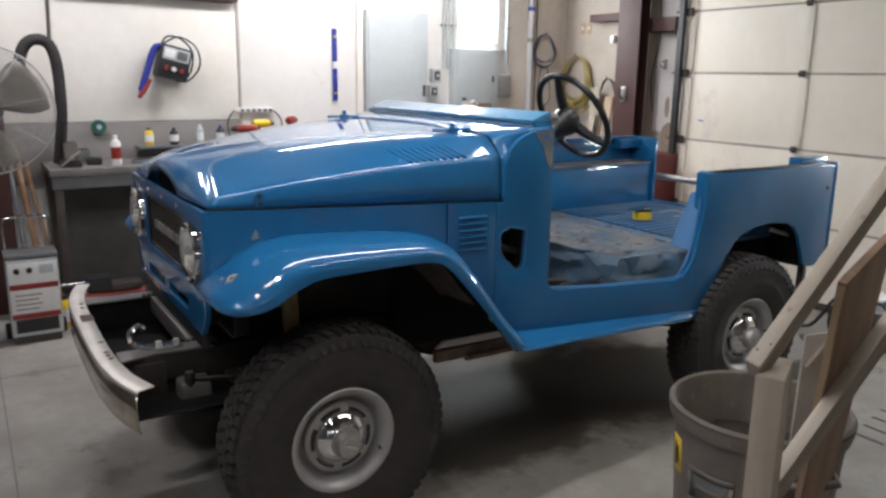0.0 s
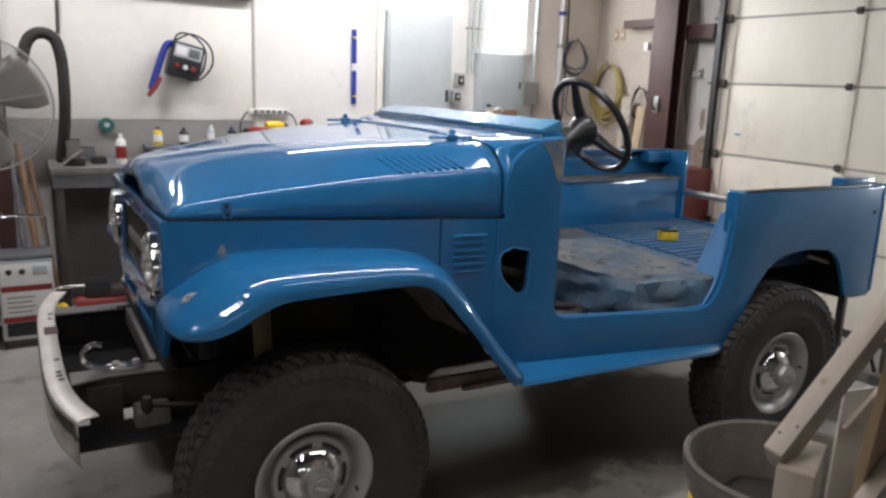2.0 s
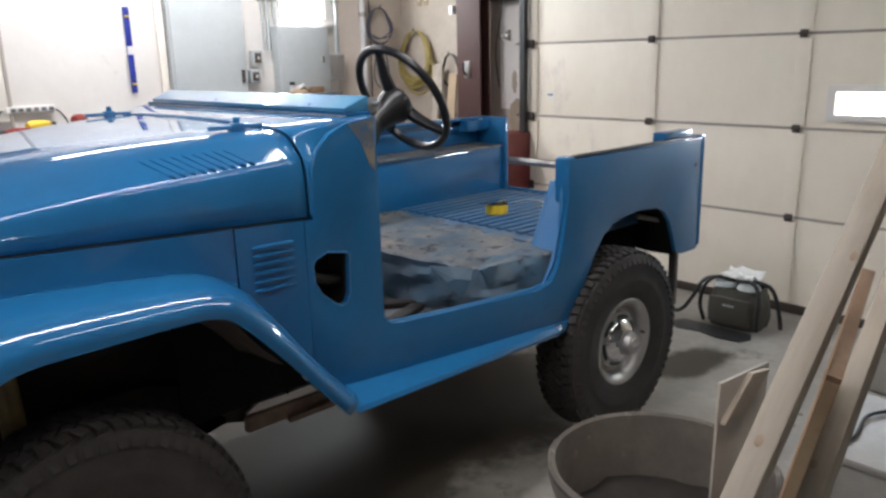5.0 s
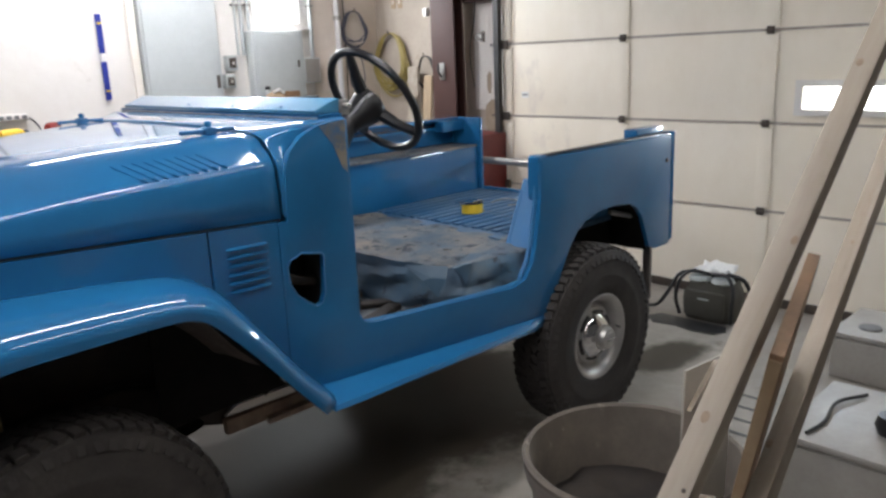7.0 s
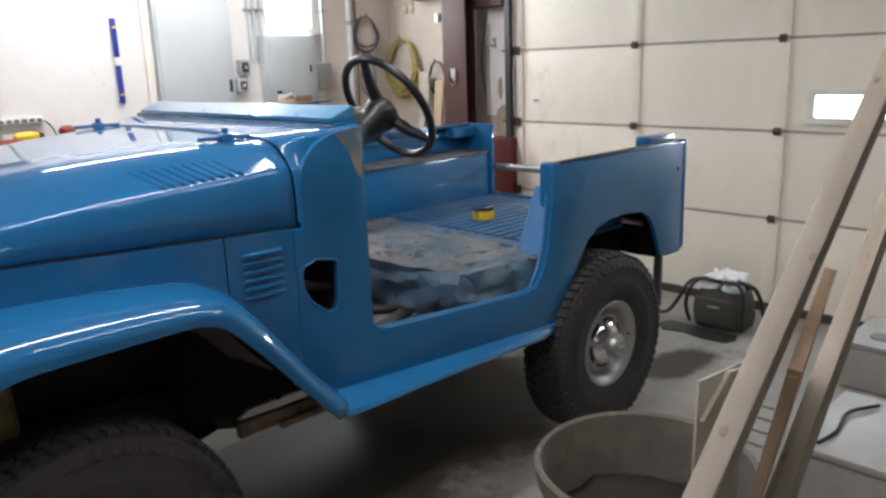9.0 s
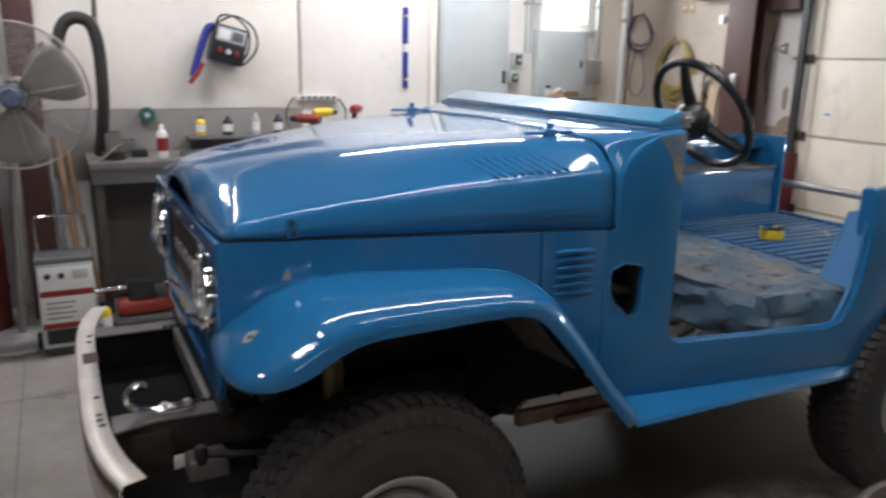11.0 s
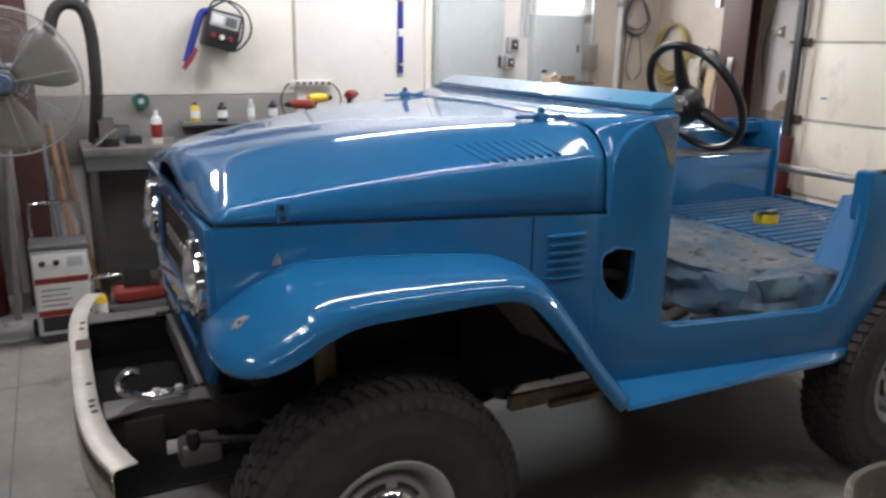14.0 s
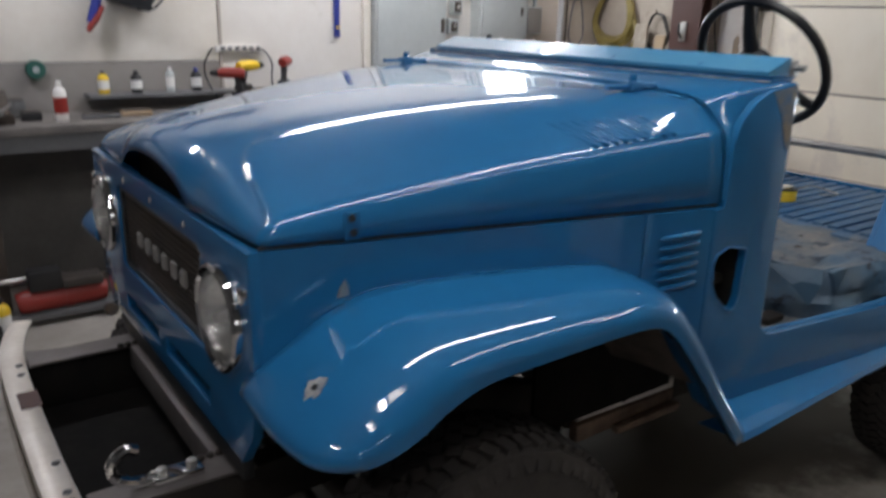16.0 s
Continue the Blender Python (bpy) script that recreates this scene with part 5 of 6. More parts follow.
def power_strip():
    ob = group_of("power_strip", "long white power strip mounted on the wall", "power strip", (1.07, BACK - 0.002, 1.385))
    ob.scale = (1.15, 1, 1)
    part("housing", box(-0.135, 0.135, -0.035, 0, -0.022, 0.022, 0.006), WHITE, ob)
    for k in range(6):
        part("socket", box(-0.11 + 0.042 * k, -0.083 + 0.042 * k, -0.0385, -0.0355, -0.013, 0.013, 0.002), GREY_DARK, ob)
    for x, d in ((-0.15, -1), (0.13, 1)):
        part("cord", tube(smooth_path([(x, -0.02, 0.0), (x + 0.03 * d, -0.04, -0.03), (x + 0.06 * d, -0.05, -0.10), (x + 0.05 * d, -0.06, -0.20), (x + 0.02 * d, -0.2, -0.34)], 5), 0.005, 8), PLASTIC_BLACK, ob)


def battery_charger():
    ob = group_of("battery_charger", "black battery charger with gauge hanging on the wall", "battery charger", (0.43, BACK - 0.02, 1.76))
    ob.matrix_basis = pose(0.415, BACK - 0.02, 1.76, 0, 14, 0) @ Matrix.Scale(1.15, 4)
    part("case", box(-0.10, 0.10, -0.13, -0.002, -0.115, 0.10, 0.012, None, 3), PLASTIC_BLACK, ob)
    part("face_plate", box(-0.085, 0.085, -0.134, -0.1305, 0.005, 0.085, 0.002), GREY_METAL, ob)
    part("gauge", box(-0.075, -0.01, -0.138, -0.1345, 0.02, 0.072, 0.002), PAPER, ob)
    part("gauge", box(0.005, 0.07, -0.138, -0.1345, 0.02, 0.072, 0.002), GREY_DARK, ob)
    for x in (-0.05, 0.0, 0.05):
        part("knob", lathe([(0, 0.022), (0.014, 0.02), (0.016, 0)], 14, pose(x, -0.130, -0.05, 90, 0, 0)), WHITE if x == 0 else RED, ob)
    part("handle", tube(smooth_path([(-0.10, -0.06, 0.06), (-0.07, -0.07, 0.15), (0.02, -0.07, 0.16), (0.11, -0.06, 0.10), (0.13, -0.05, -0.02), (0.10, -0.04, -0.10)], 6), 0.006, 8), PLASTIC_BLACK, ob)
    part("cord", tube(smooth_path([(-0.09, -0.10, 0.10), (0.0, -0.11, 0.165), (0.12, -0.10, 0.13), (0.17, -0.09, 0.02), (0.12, -0.09, -0.09), (0.04, -0.10, -0.12)], 6), 0.006, 8), PLASTIC_BLACK, ob)
    part("cable", tube(smooth_path([(-0.10, -0.08, 0.08), (-0.135, -0.09, 0.05), (-0.15, -0.09, -0.06), (-0.16, -0.09, -0.17), (-0.165, -0.09, -0.24)], 6), 0.022, 10), BLUE_DEEP, ob)
    part("clamp", tube([(-0.125, -0.09, -0.15), (-0.15, -0.10, -0.22), (-0.175, -0.10, -0.285)], [0.014, 0.02, 0.012], 8), RED, ob)


def spirit_level():
    ob = group_of("spirit_level", "blue spirit level hanging upright on the wall", "spirit level", (1.80, BACK - 0.002, 1.765))
    part("body", box(-0.019, 0.019, -0.024, 0, -0.305, -0.03, 0.003), BLUE_DEEP, ob)
    part("body", box(-0.019, 0.019, -0.024, 0, 0.03, 0.305, 0.003), BLUE_DEEP, ob)
    part("vial_block", box(-0.018, 0.018, -0.022, 0, -0.029, 0.029, 0.002), WHITE, ob)
    for z in (-0.24, 0.24):
        part("vial", tube([(-0.015, -0.026, z), (0.015, -0.026, z)], 0.007, 10), YELLOW, ob)


def electrics():
    ob = group_of("electrical_cabinet", "tall pale grey electrical cabinet on the wall", "cabinet", (2.395, BACK - 0.001, 0))
    part("body", box(-0.315, 0.315, -0.07, 0, 0.95, 2.245, 0.006), GREY_METAL, ob)
    part("door", box(-0.30, 0.30, -0.085, -0.072, 0.97, 2.23, 0.005), GREY_METAL, ob)
    part("latch", box(0.255, 0.28, -0.098, -0.086, 1.50, 1.60, 0.003), DARK_STEEL, ob)
    thing("trim", box(2.01, 2.07, BACK - 0.03, BACK - 0.002, 0.0, TOP, 0.003), WALL_WARM, "bare wooden strip beside the cabinet", "trim", kind="structure")
    for x, z, h in ((2.82, 1.69, 0.12), (2.79, 1.545, 0.11)):
        sw = group_of("switch_box", "small grey switch box on the wall", "switch box", (x, BACK - 0.001, z), "switch boxes")
        part("box_body", box(-0.045, 0.045, -0.06, 0, -h / 2, h / 2, 0.006), GREY_METAL, sw)
        part("switch_face", box(-0.03, 0.03, -0.066, -0.061, -h / 2 + 0.02, h / 2 - 0.02, 0.003), DARK_STEEL, sw)
        part("toggle", box(-0.006, 0.006, -0.085, -0.067, -0.012, 0.012, 0.002), WHITE, sw)
    pb = group_of("breaker_box", "pale grey breaker box under the window", "breaker box", (3.24, BACK - 0.001, 1.665))
    part("body", box(-0.25, 0.25, -0.11, 0, -0.275, 0.275, 0.006), GREY_METAL, pb)
    part("door", box(-0.22, 0.22, -0.122, -0.112, -0.245, 0.245, 0.006), GREY_METAL, pb)
    part("latch", box(0.17, 0.19, -0.132, -0.123, -0.03, 0.03, 0.003), DARK_STEEL, pb)
    jb = group_of("junction_box", "small dark grey junction box on the wall", "junction box", (3.585, BACK - 0.001, 1.60))
    part("body", box(-0.085, 0.085, -0.09, 0, -0.11, 0.11, 0.006), GREY_METAL, jb)
    part("cover", box(-0.075, 0.075, -0.098, -0.091, -0.10, 0.10, 0.003), WAINSCOT, jb)
    for x, r, z0 in ((2.955, 0.016, 1.75), (2.90, 0.009, 1.75), (3.02, 0.012, 1.95), (3.64, 0.018, 1.715)):
        c = thing("conduit", tube([(x, BACK - 0.03, z0), (x, BACK - 0.03, TOP)], r, 12), GREY_METAL, "grey electrical conduit running up the wall", "conduit", "conduits")
        for z in (2.15, 2.7):
            part("strap", box(x - r - 0.012, x + r + 0.012, BACK - 0.03 - r - 0.002, BACK - 0.002, z - 0.008, z + 0.008, 0.002), STEEL, c)
    p = thing("pipe", tube([(3.925, BACK - 0.05, 0.0), (3.925, BACK - 0.05, TOP)], 0.028, 14), material("galvanised_pipe", (0.74, 0.73, 0.72), 0.35, 0.4, (0.6, 0.6, 0.6), 8, 0.6), "galvanised steel pipe up the wall", "pipe")
    for z in (0.6, 1.3, 2.05, 2.35):
        part("collar", lathe([(0.028, -0.02), (0.036, -0.018), (0.036, 0.018), (0.028, 0.02)], 14, Matrix.Translation((3.925, BACK - 0.05, z))), BLUE_DEEP if z == 2.35 else STEEL, p)
    thing("cable", tube(smooth_path([(4.02, BACK - 0.012, 2.6), (4.03, BACK - 0.012, 2.0), (4.025, BACK - 0.012, 1.4), (4.0, BACK - 0.012, 1.0)], 5), 0.006, 8), PLASTIC_BLACK, "thin dark cable down the wall", "cable")


def coil(name, centre, normal_y, rx, rz, n, r, mat, label, tail=0.0):
    """Loops hung over one hook: together at the top, each turn its own width and length below."""
    rnd = random.Random(len(label))
    turns = [(rnd.uniform(0.72, 1.12), rnd.uniform(0.80, 1.12), rnd.uniform(-0.22, 0.22), rnd.uniform(-0.022, 0.022)) for _ in range(n + 1)]
    pts = []
    for k in range(n * 28 + 1):
        a, i, f = k * math.tau / 28, k // 28, (k % 28) / 28
        wa, ha, sa, da = [p + (q - p) * f for p, q in zip(turns[min(i, n)], turns[min(i + 1, n)])]
        fall = (1 - math.cos(a)) / 2
        u = rx * wa * math.sin(a) * (0.75 + 0.35 * fall) + rx * sa * fall + 0.006 * math.sin(k * 0.9)
        v, d = rz * (1 - 2 * ha * fall), da * fall + 0.02 * k / (n * 28) - 0.01
        pts.append((centre[0] + u, centre[1] + d - 0.03, centre[2] + v) if normal_y else (centre[0] + d - 0.03, centre[1] + u, centre[2] + v))
    ob = thing(name, tube(pts, r, 8), mat, label, "cable coil")
    hook = [(0, 0.0, 0), (0, -0.05, 0.0), (0, -0.055, 0.03)]
    part("wall_hook", tube([(centre[0] + (0 if normal_y else h[1]), centre[1] + (h[1] if normal_y else 0), centre[2] + rz + h[2]) for h in hook], 0.006, 8), DARK_STEEL, ob)
    if tail:
        for dx in (-0.03, 0.035):
            q = smooth_path([(dx, 0, -rz), (dx * 2.2, 0, -rz - tail * 0.4), (dx * 2.6, 0, -rz - tail * 0.8), (dx * 0.6, 0, -rz - tail)], 5)
            part("loose_end", tube([(centre[0] + (p.x if normal_y else -0.02), centre[1] + (-0.03 if normal_y else p.x), centre[2] + p.z) for p in q], r, 8), mat, ob)
    return ob


def corner_things():
    coil("hose", (4.12, BACK - 0.01, 1.96), True, 0.15, 0.15, 5, 0.0055, HOSE_BLUE, "grey air hose coiled on a wall hook", 0.42)
    coil("extension_cable", (SIDE - 0.02, 2.99, 1.64), False, 0.26, 0.26, 10, 0.0085, HOSE_YELLOW, "yellow extension cable coiled on a wall hook")
    coil("black_cable", (SIDE - 0.02, 2.52, 1.52), False, 0.13, 0.16, 2, 0.007, PLASTIC_BLACK, "black cable looped on the wall")
    for y in (2.875, 2.965):
        o = group_of("wall_plate", "small beige wall plate", "wall plate", (SIDE - 0.001, y, 2.175), "wall plates")
        part("plate", box(-0.008, 0, -0.03, 0.03, -0.055, 0.055, 0.003), CARD, o)
        part("switch", box(-0.014, -0.009, -0.008, 0.008, -0.015, 0.015, 0.002), WHITE, o)
    for y0, y1, z0, z1 in ((2.31, 2.75, 2.22, 2.29), (1.67, 2.05, 2.10, 2.22)):
        thing("steel_girt", box(SIDE - 0.12, SIDE - 0.004, y0, y1, z0, z1, 0.004), OXIDE, "rust brown steel girt along the wall", "girt", kind="structure")
    o = group_of("door_sensor", "small white sensor box on the column", "sensor", (SIDE - 0.24, 2.283, 2.04))
    part("housing", box(-0.02, 0.02, -0.02, 0.025, -0.035, 0.035, 0.006), WHITE, o)
    part("bracket", box(0.021, 0.026, -0.04, 0.02, -0.02, 0.02, 0.001), STEEL, o)
    for k, (y, w, h, lean) in enumerate(((2.56, 0.13, 1.60, 0.10), (2.44, 0.10, 1.52, 0.14), (2.70, 0.08, 1.35, 0.08))):
        m = Matrix.Translation((SIDE - 0.20 - 0.05 * k, y, 0)) @ pose(0, 0, 0, 0, 4 + k, 0) @ pose(0, 0, 0, -3 + 4 * k, 0, 0)
        thing("wooden_board", box(-0.012, 0.012, -w / 2, w / 2, 0.01, h, 0.003, m=m), WOOD_GREY if k != 1 else CARD, "weathered board leaning against the wall", "board", "leaning boards")
    o = group_of("switch_plate", "chrome handle plate on the red column", "plate", (SIDE - 0.256, 2.10, 1.55))
    part("plate", box(-0.006, 0.006, -0.03, 0.03, -0.07, 0.07, 0.004), STEEL, o)
    part("lever", tube([(-0.01, 0.0, -0.05), (-0.04, 0.01, 0.0), (-0.035, 0.012, 0.06)], 0.009, 8), PLASTIC_BLACK, o)
    o = group_of("metal_cabinet", "red tool chest standing in the corner", "tool chest", (4.12, 1.78, 0))
    part("body", box(-0.22, 0.22, -0.25, 0.22, 0.02, 1.05, 0.010), DULL_RED, o)
    for z in (0.2, 0.42, 0.64, 0.86):
        d = part("drawer", box(-0.235, -0.222, -0.235, 0.205, z, z + 0.19, 0.005), DULL_RED, o)
        part("handle", box(-0.25, -0.236, -0.16, 0.13, z + 0.15, z + 0.17, 0.004), CHROME, d)
    wire = smooth_path([(SIDE - 0.01, 1.98, 2.6), (SIDE - 0.01, 1.93, 2.1), (SIDE - 0.012, 2.0, 1.7), (SIDE - 0.012, 1.96, 1.4)], 6)
    thing("cable", tube(wire, 0.005, 8), PLASTIC_BLACK, "thin cable down the wall beside the column", "cable")
    o = group_of("track_bracket", "dark steel bracket on the door track", "bracket", (DOOR_X - 0.05, 1.70, 1.80))
    part("plate", prism([(0.0, -0.03), (0.12, 0.0), (0.10, 0.03), (0.0, 0.06)], "x", -0.012, 0.0), DARK_STEEL, o)
    part("bolt", lathe([(0, 0.012), (0.012, 0.01), (0.013, 0)], 6, pose(-0.012, 0.03, 0.015, 0, -90, 0)), STEEL, o)


bench()
power_strip()
battery_charger()
spirit_level()
electrics()
corner_things()

B = 1.035
bottle("spray_bottle", -0.10, 2.78, B, 0.034, 0.21, WHITE, WHITE, "white plastic bottle on the workbench")
bottle("oil_bottle", 0.20, 3.13, 1.135, 0.032, 0.13, YELLOW, PLASTIC_BLACK, "yellow plastic bottle at the back of the bench")
bottle("spray_can", 0.38, 3.10, 1.135, 0.033, 0.13, PLASTIC_BLACK, PLASTIC_BLACK, "black spray can on the bench")
bottle("glass_bottle", 0.58, 3.10, 1.135, 0.026, 0.15, GREY_METAL, WHITE, "small clear bottle on the bench")
bottle("glue_bottle", 0.74, 3.10, 1.135, 0.032, 0.14, PLASTIC_BLACK, BLUE_DEEP, "dark bottle with a blue cap on the bench")
shelf = thing("shelf_board", box(0.10, 1.80, 3.02, 3.21, 1.115, 1.134, 0.003), GREY_DARK, "narrow dark shelf at the back of the bench", "shelf", kind="structure")


def cordless_drill(x, y, z, turn, body, label):
    ob = group_of("cordless_drill", label, "drill", (x, y, z), "drills on the bench")
    ob.rotation_euler = (0, 0, turn)
    part("motor_body", tube([(-0.08, 0, 0.15), (-0.05, 0, 0.155), (0.05, 0, 0.155), (0.085, 0, 0.153)], [0.026, 0.034, 0.033, 0.024], 14), body, ob)
    part("chuck", lathe([(0.024, 0), (0.022, 0.03), (0.012, 0.05), (0, 0.052)], 14, pose(0.085, 0, 0.153, 0, 90, 0)), PLASTIC_BLACK, ob)
    part("grip", tube([(-0.03, 0, 0.135), (-0.045, 0, 0.06), (-0.05, 0, 0.03)], [0.022, 0.019, 0.022], 10), PLASTIC_BLACK, ob)
    part("battery", box(-0.095, 0.005, -0.032, 0.032, 0.0, 0.04, 0.008), PLASTIC_BLACK, ob)


cordless_drill(1.05, 3.02, B + 0.10, 0.4, YELLOW, "yellow and black cordless drill on the bench")
cordless_drill(0.93, 2.98, B + 0.06, 2.6, RED, "red cordless drill on the bench")
cordless_drill(1.32, 3.05, B + 0.12, 0.9, RED, "red cordless drill beside the power strip")

reel = group_of("tape_reel", "green reel hanging on the grey backsplash", "reel", (-0.14, BACK - 0.018, 1.275))
part("spool", lathe([(0.018, -0.02), (0.05, -0.02), (0.052, -0.017), (0.052, 0.017), (0.05, 0.02), (0.018, 0.02)], 24, pose(0, -0.022, 0, 90, 0, 0)), GREEN, reel)
part("spool_core", lathe([(0.0, 0.024), (0.018, 0.024), (0.019, 0.02)], 16, pose(0, -0.022, 0, 90, 0, 0)), GREY_METAL, reel)

vise = group_of("bench_vise", "dark cast iron vise on the bench end", "vise", (-0.40, 2.80, B))
part("base", box(-0.07, 0.07, -0.08, 0.08, 0, 0.05, 0.012), DARK_STEEL, vise)
part("fixed_jaw", prism([(-0.05, 0.05), (0.05, 0.05), (0.06, 0.16), (0.02, 0.17), (-0.05, 0.12)], "x", -0.05, 0.05, bevel=0.006), DARK_STEEL, vise)
part("sliding_jaw", prism([(-0.14, 0.06), (-0.07, 0.06), (-0.06, 0.17), (-0.10, 0.16)], "x", -0.045, 0.045, bevel=0.006), DARK_STEEL, vise)
part("screw_handle", tube([(-0.08, -0.19, 0.02), (0.05, -0.19, 0.12)], 0.007, 8), STEEL, vise)
part("screw", tube([(0, -0.19, 0.07), (0, 0.05, 0.08)], 0.012, 10), STEEL, vise)

for x, y, w, d, h, mat, lab in ((-0.24, 2.85, 0.10, 0.07, 0.045, PLASTIC_BLACK, "small black box on the workbench"), (0.10, 2.80, 0.20, 0.05, 0.025, GREY_DARK, "dark hand tool lying on the workbench"), (0.30, 2.85, 0.16, 0.09, 0.03, CARD, "flat cardboard box on the workbench"), (-0.30, 3.05, 0.12, 0.10, 0.09, GREY_DARK, "dark tin on the workbench")):
    o = group_of("tool_box" if h > 0.04 else "hand_tool", lab, "bench tool", (x, y, B))
    part("body", box(-w / 2, w / 2, -d / 2, d / 2, 0, h, 0.008), mat, o)
    part("lid", box(-w / 2 + 0.006, w / 2 - 0.006, -d / 2 + 0.006, d / 2 - 0.006, h, h + 0.006, 0.002), DARK_STEEL, o)

sh = group_of("wall_shelf", "short grey shelf under the breaker box", "shelf", (3.2, 3.1, 1.37))
part("board", box(-0.30, 0.30, -0.14, 0.13, 0.0, 0.02, 0.003), GREY_DARK, sh)
for bx in (-0.22, 0.22):
    part("bracket", prism([(0.13, -0.12), (0.13, 0.0), (-0.10, 0.0)], "x", bx - 0.006, bx + 0.006), STEEL, sh)
rows = []
for j in range(7):
    rows.append([(3.10 + 0.09 * (1 - (j / 6) ** 2) * math.cos(a) * (1 + 0.3 * noise.noise((a, j, 1))), 3.03 + 0.06 * (1 - (j / 6) ** 2) * math.sin(a), 1.391 + 0.065 * j / 6 * (1 + 0.3 * noise.noise((a * 2, j, 5)))) for a in [k * math.tau / 18 for k in range(18)]])
rag = thing("rag", grid(rows, None, True), CARD, "crumpled pale rag on the wall shelf", "rag")
part("fold", tube([(3.06, 2.985, 1.44), (3.12, 2.99, 1.462), (3.17, 3.0, 1.43)], 0.012, 8), PAPER, rag)
jar = thing("jar", lathe([(0, 0), (0.03, 0), (0.032, 0.05), (0.02, 0.07), (0, 0.07)], 16, Matrix.Translation((3.09, 3.12, 1.391))), GREY_METAL, "small jar with a dark lid on the wall shelf", "jar")
part("lid", lathe([(0, 0.098), (0.024, 0.096), (0.026, 0.07), (0, 0.07)], 16, Matrix.Translation((3.09, 3.12, 1.391))), BLACK, jar)
stick = thing("wooden_stick", box(3.16, 3.36, 3.04, 3.07, 1.391, 1.44, 0.004), WOOD_BROWN, "short brown offcut on the wall shelf", "offcut")


# ---- the fan corner ----
def shop_fan():
    ob = group_of("shop_fan", "large grey pedestal fan with wire guard and round base", "fan", (-0.895, 2.26, 0))
    c = Vector((0, 0, 1.452))
    m = Matrix.Translation(c) @ pose(0, 0, 0, 90, 0, 0) @ pose(0, 0, 0, 0, -6, 0) @ Matrix.Scale(1.105, 4)
    wire = material("guard_wire", (0.50, 0.47, 0.43), 0.4, 0.5, (0.4, 0.4, 0.4), 8, 0.5)
    blade_mat = material("fan_blade", (0.31, 0.28, 0.24), 0.7, 0.0, (0.25, 0.225, 0.195), 5, 0.6)
    g = part("guard", tube([m @ Vector((0.345 * math.cos(a), 0.345 * math.sin(a), 0.03)) for a in [k * math.tau / 60 for k in range(60)]], 0.006, 8, closed=True), wire, ob)
    for z, n in ((0.09, 28), (-0.10, 16)):
        for k in range(1, n):
            r = 0.075 + 0.27 * k / n
            zz = z * (1 - (r / 0.36) ** 3)
            part("guard_ring", tube([m @ Vector((r * math.cos(a), r * math.sin(a), zz)) for a in [q * math.tau / 48 for q in range(48)]], 0.0011, 5, closed=True), wire, g)
        for k in range(8):
            a = k * math.tau / 8 + 0.2
            part("guard_spoke", tube([m @ Vector((r * math.cos(a), r * math.sin(a), z * (1 - (r / 0.36) ** 3))) for r in (0.06, 0.15, 0.25, 0.345)], 0.0024, 6), wire, g)
    part("badge", lathe([(0, 0.105), (0.038, 0.104), (0.046, 0.098), (0.047, 0.088), (0, 0.088)], 28, m), material("faded_blue_badge", (0.06, 0.10, 0.22), 0.5, 0, (0.22, 0.25, 0.32), 40, 0.8), ob, "faded blue round badge")
    part("hub", lathe([(0, 0.05), (0.05, 0.045), (0.06, 0.02), (0.06, -0.03), (0, -0.03)], 24, m), GREY_DARK, ob)
    for k in range(3):
        a0 = k * math.tau / 3 + 0.5
        rows = []
        for i in range(7):
            r = 0.06 + 0.26 * i / 6
            w = 0.30 + 0.32 * math.sin(math.pi * (0.2 + 0.6 * i / 6))
            rows.append([m @ Vector((r * math.cos(a0 + w * t), r * math.sin(a0 + w * t), 0.035 * t)) for t in (-1, -0.5, 0, 0.5, 1)])
        thick(part("blade", grid(rows), blade_mat, ob), 0.004, 0)
    part("motor", lathe([(0, -0.28), (0.07, -0.27), (0.085, -0.24), (0.085, -0.12), (0.06, -0.10), (0, -0.10)], 24, m), GREY_DARK, ob)
    part("yoke", tube([(0, 0.24, 1.45), (-0.02, 0.26, 1.36), (-0.04, 0.27, 1.28)], 0.022, 12), DARK_STEEL, ob)
    part("pole", tube([(-0.04, 0.27, 1.30), (-0.10, 0.28, 0.02)], 0.021, 14), STEEL, ob, "pale steel fan pole")
    part("base", lathe([(0, 0.05), (0.05, 0.045), (0.06, 0.022), (0.20, 0.018), (0.232, 0.012), (0.24, 0.0)], 44, Matrix.Translation((-0.12, 0.27, 0))), material("dusty_base_plate", (0.46, 0.45, 0.43), 0.4, 0.1, (0.34, 0.33, 0.31), 8, 0.7), ob, "round pale grey base plate")


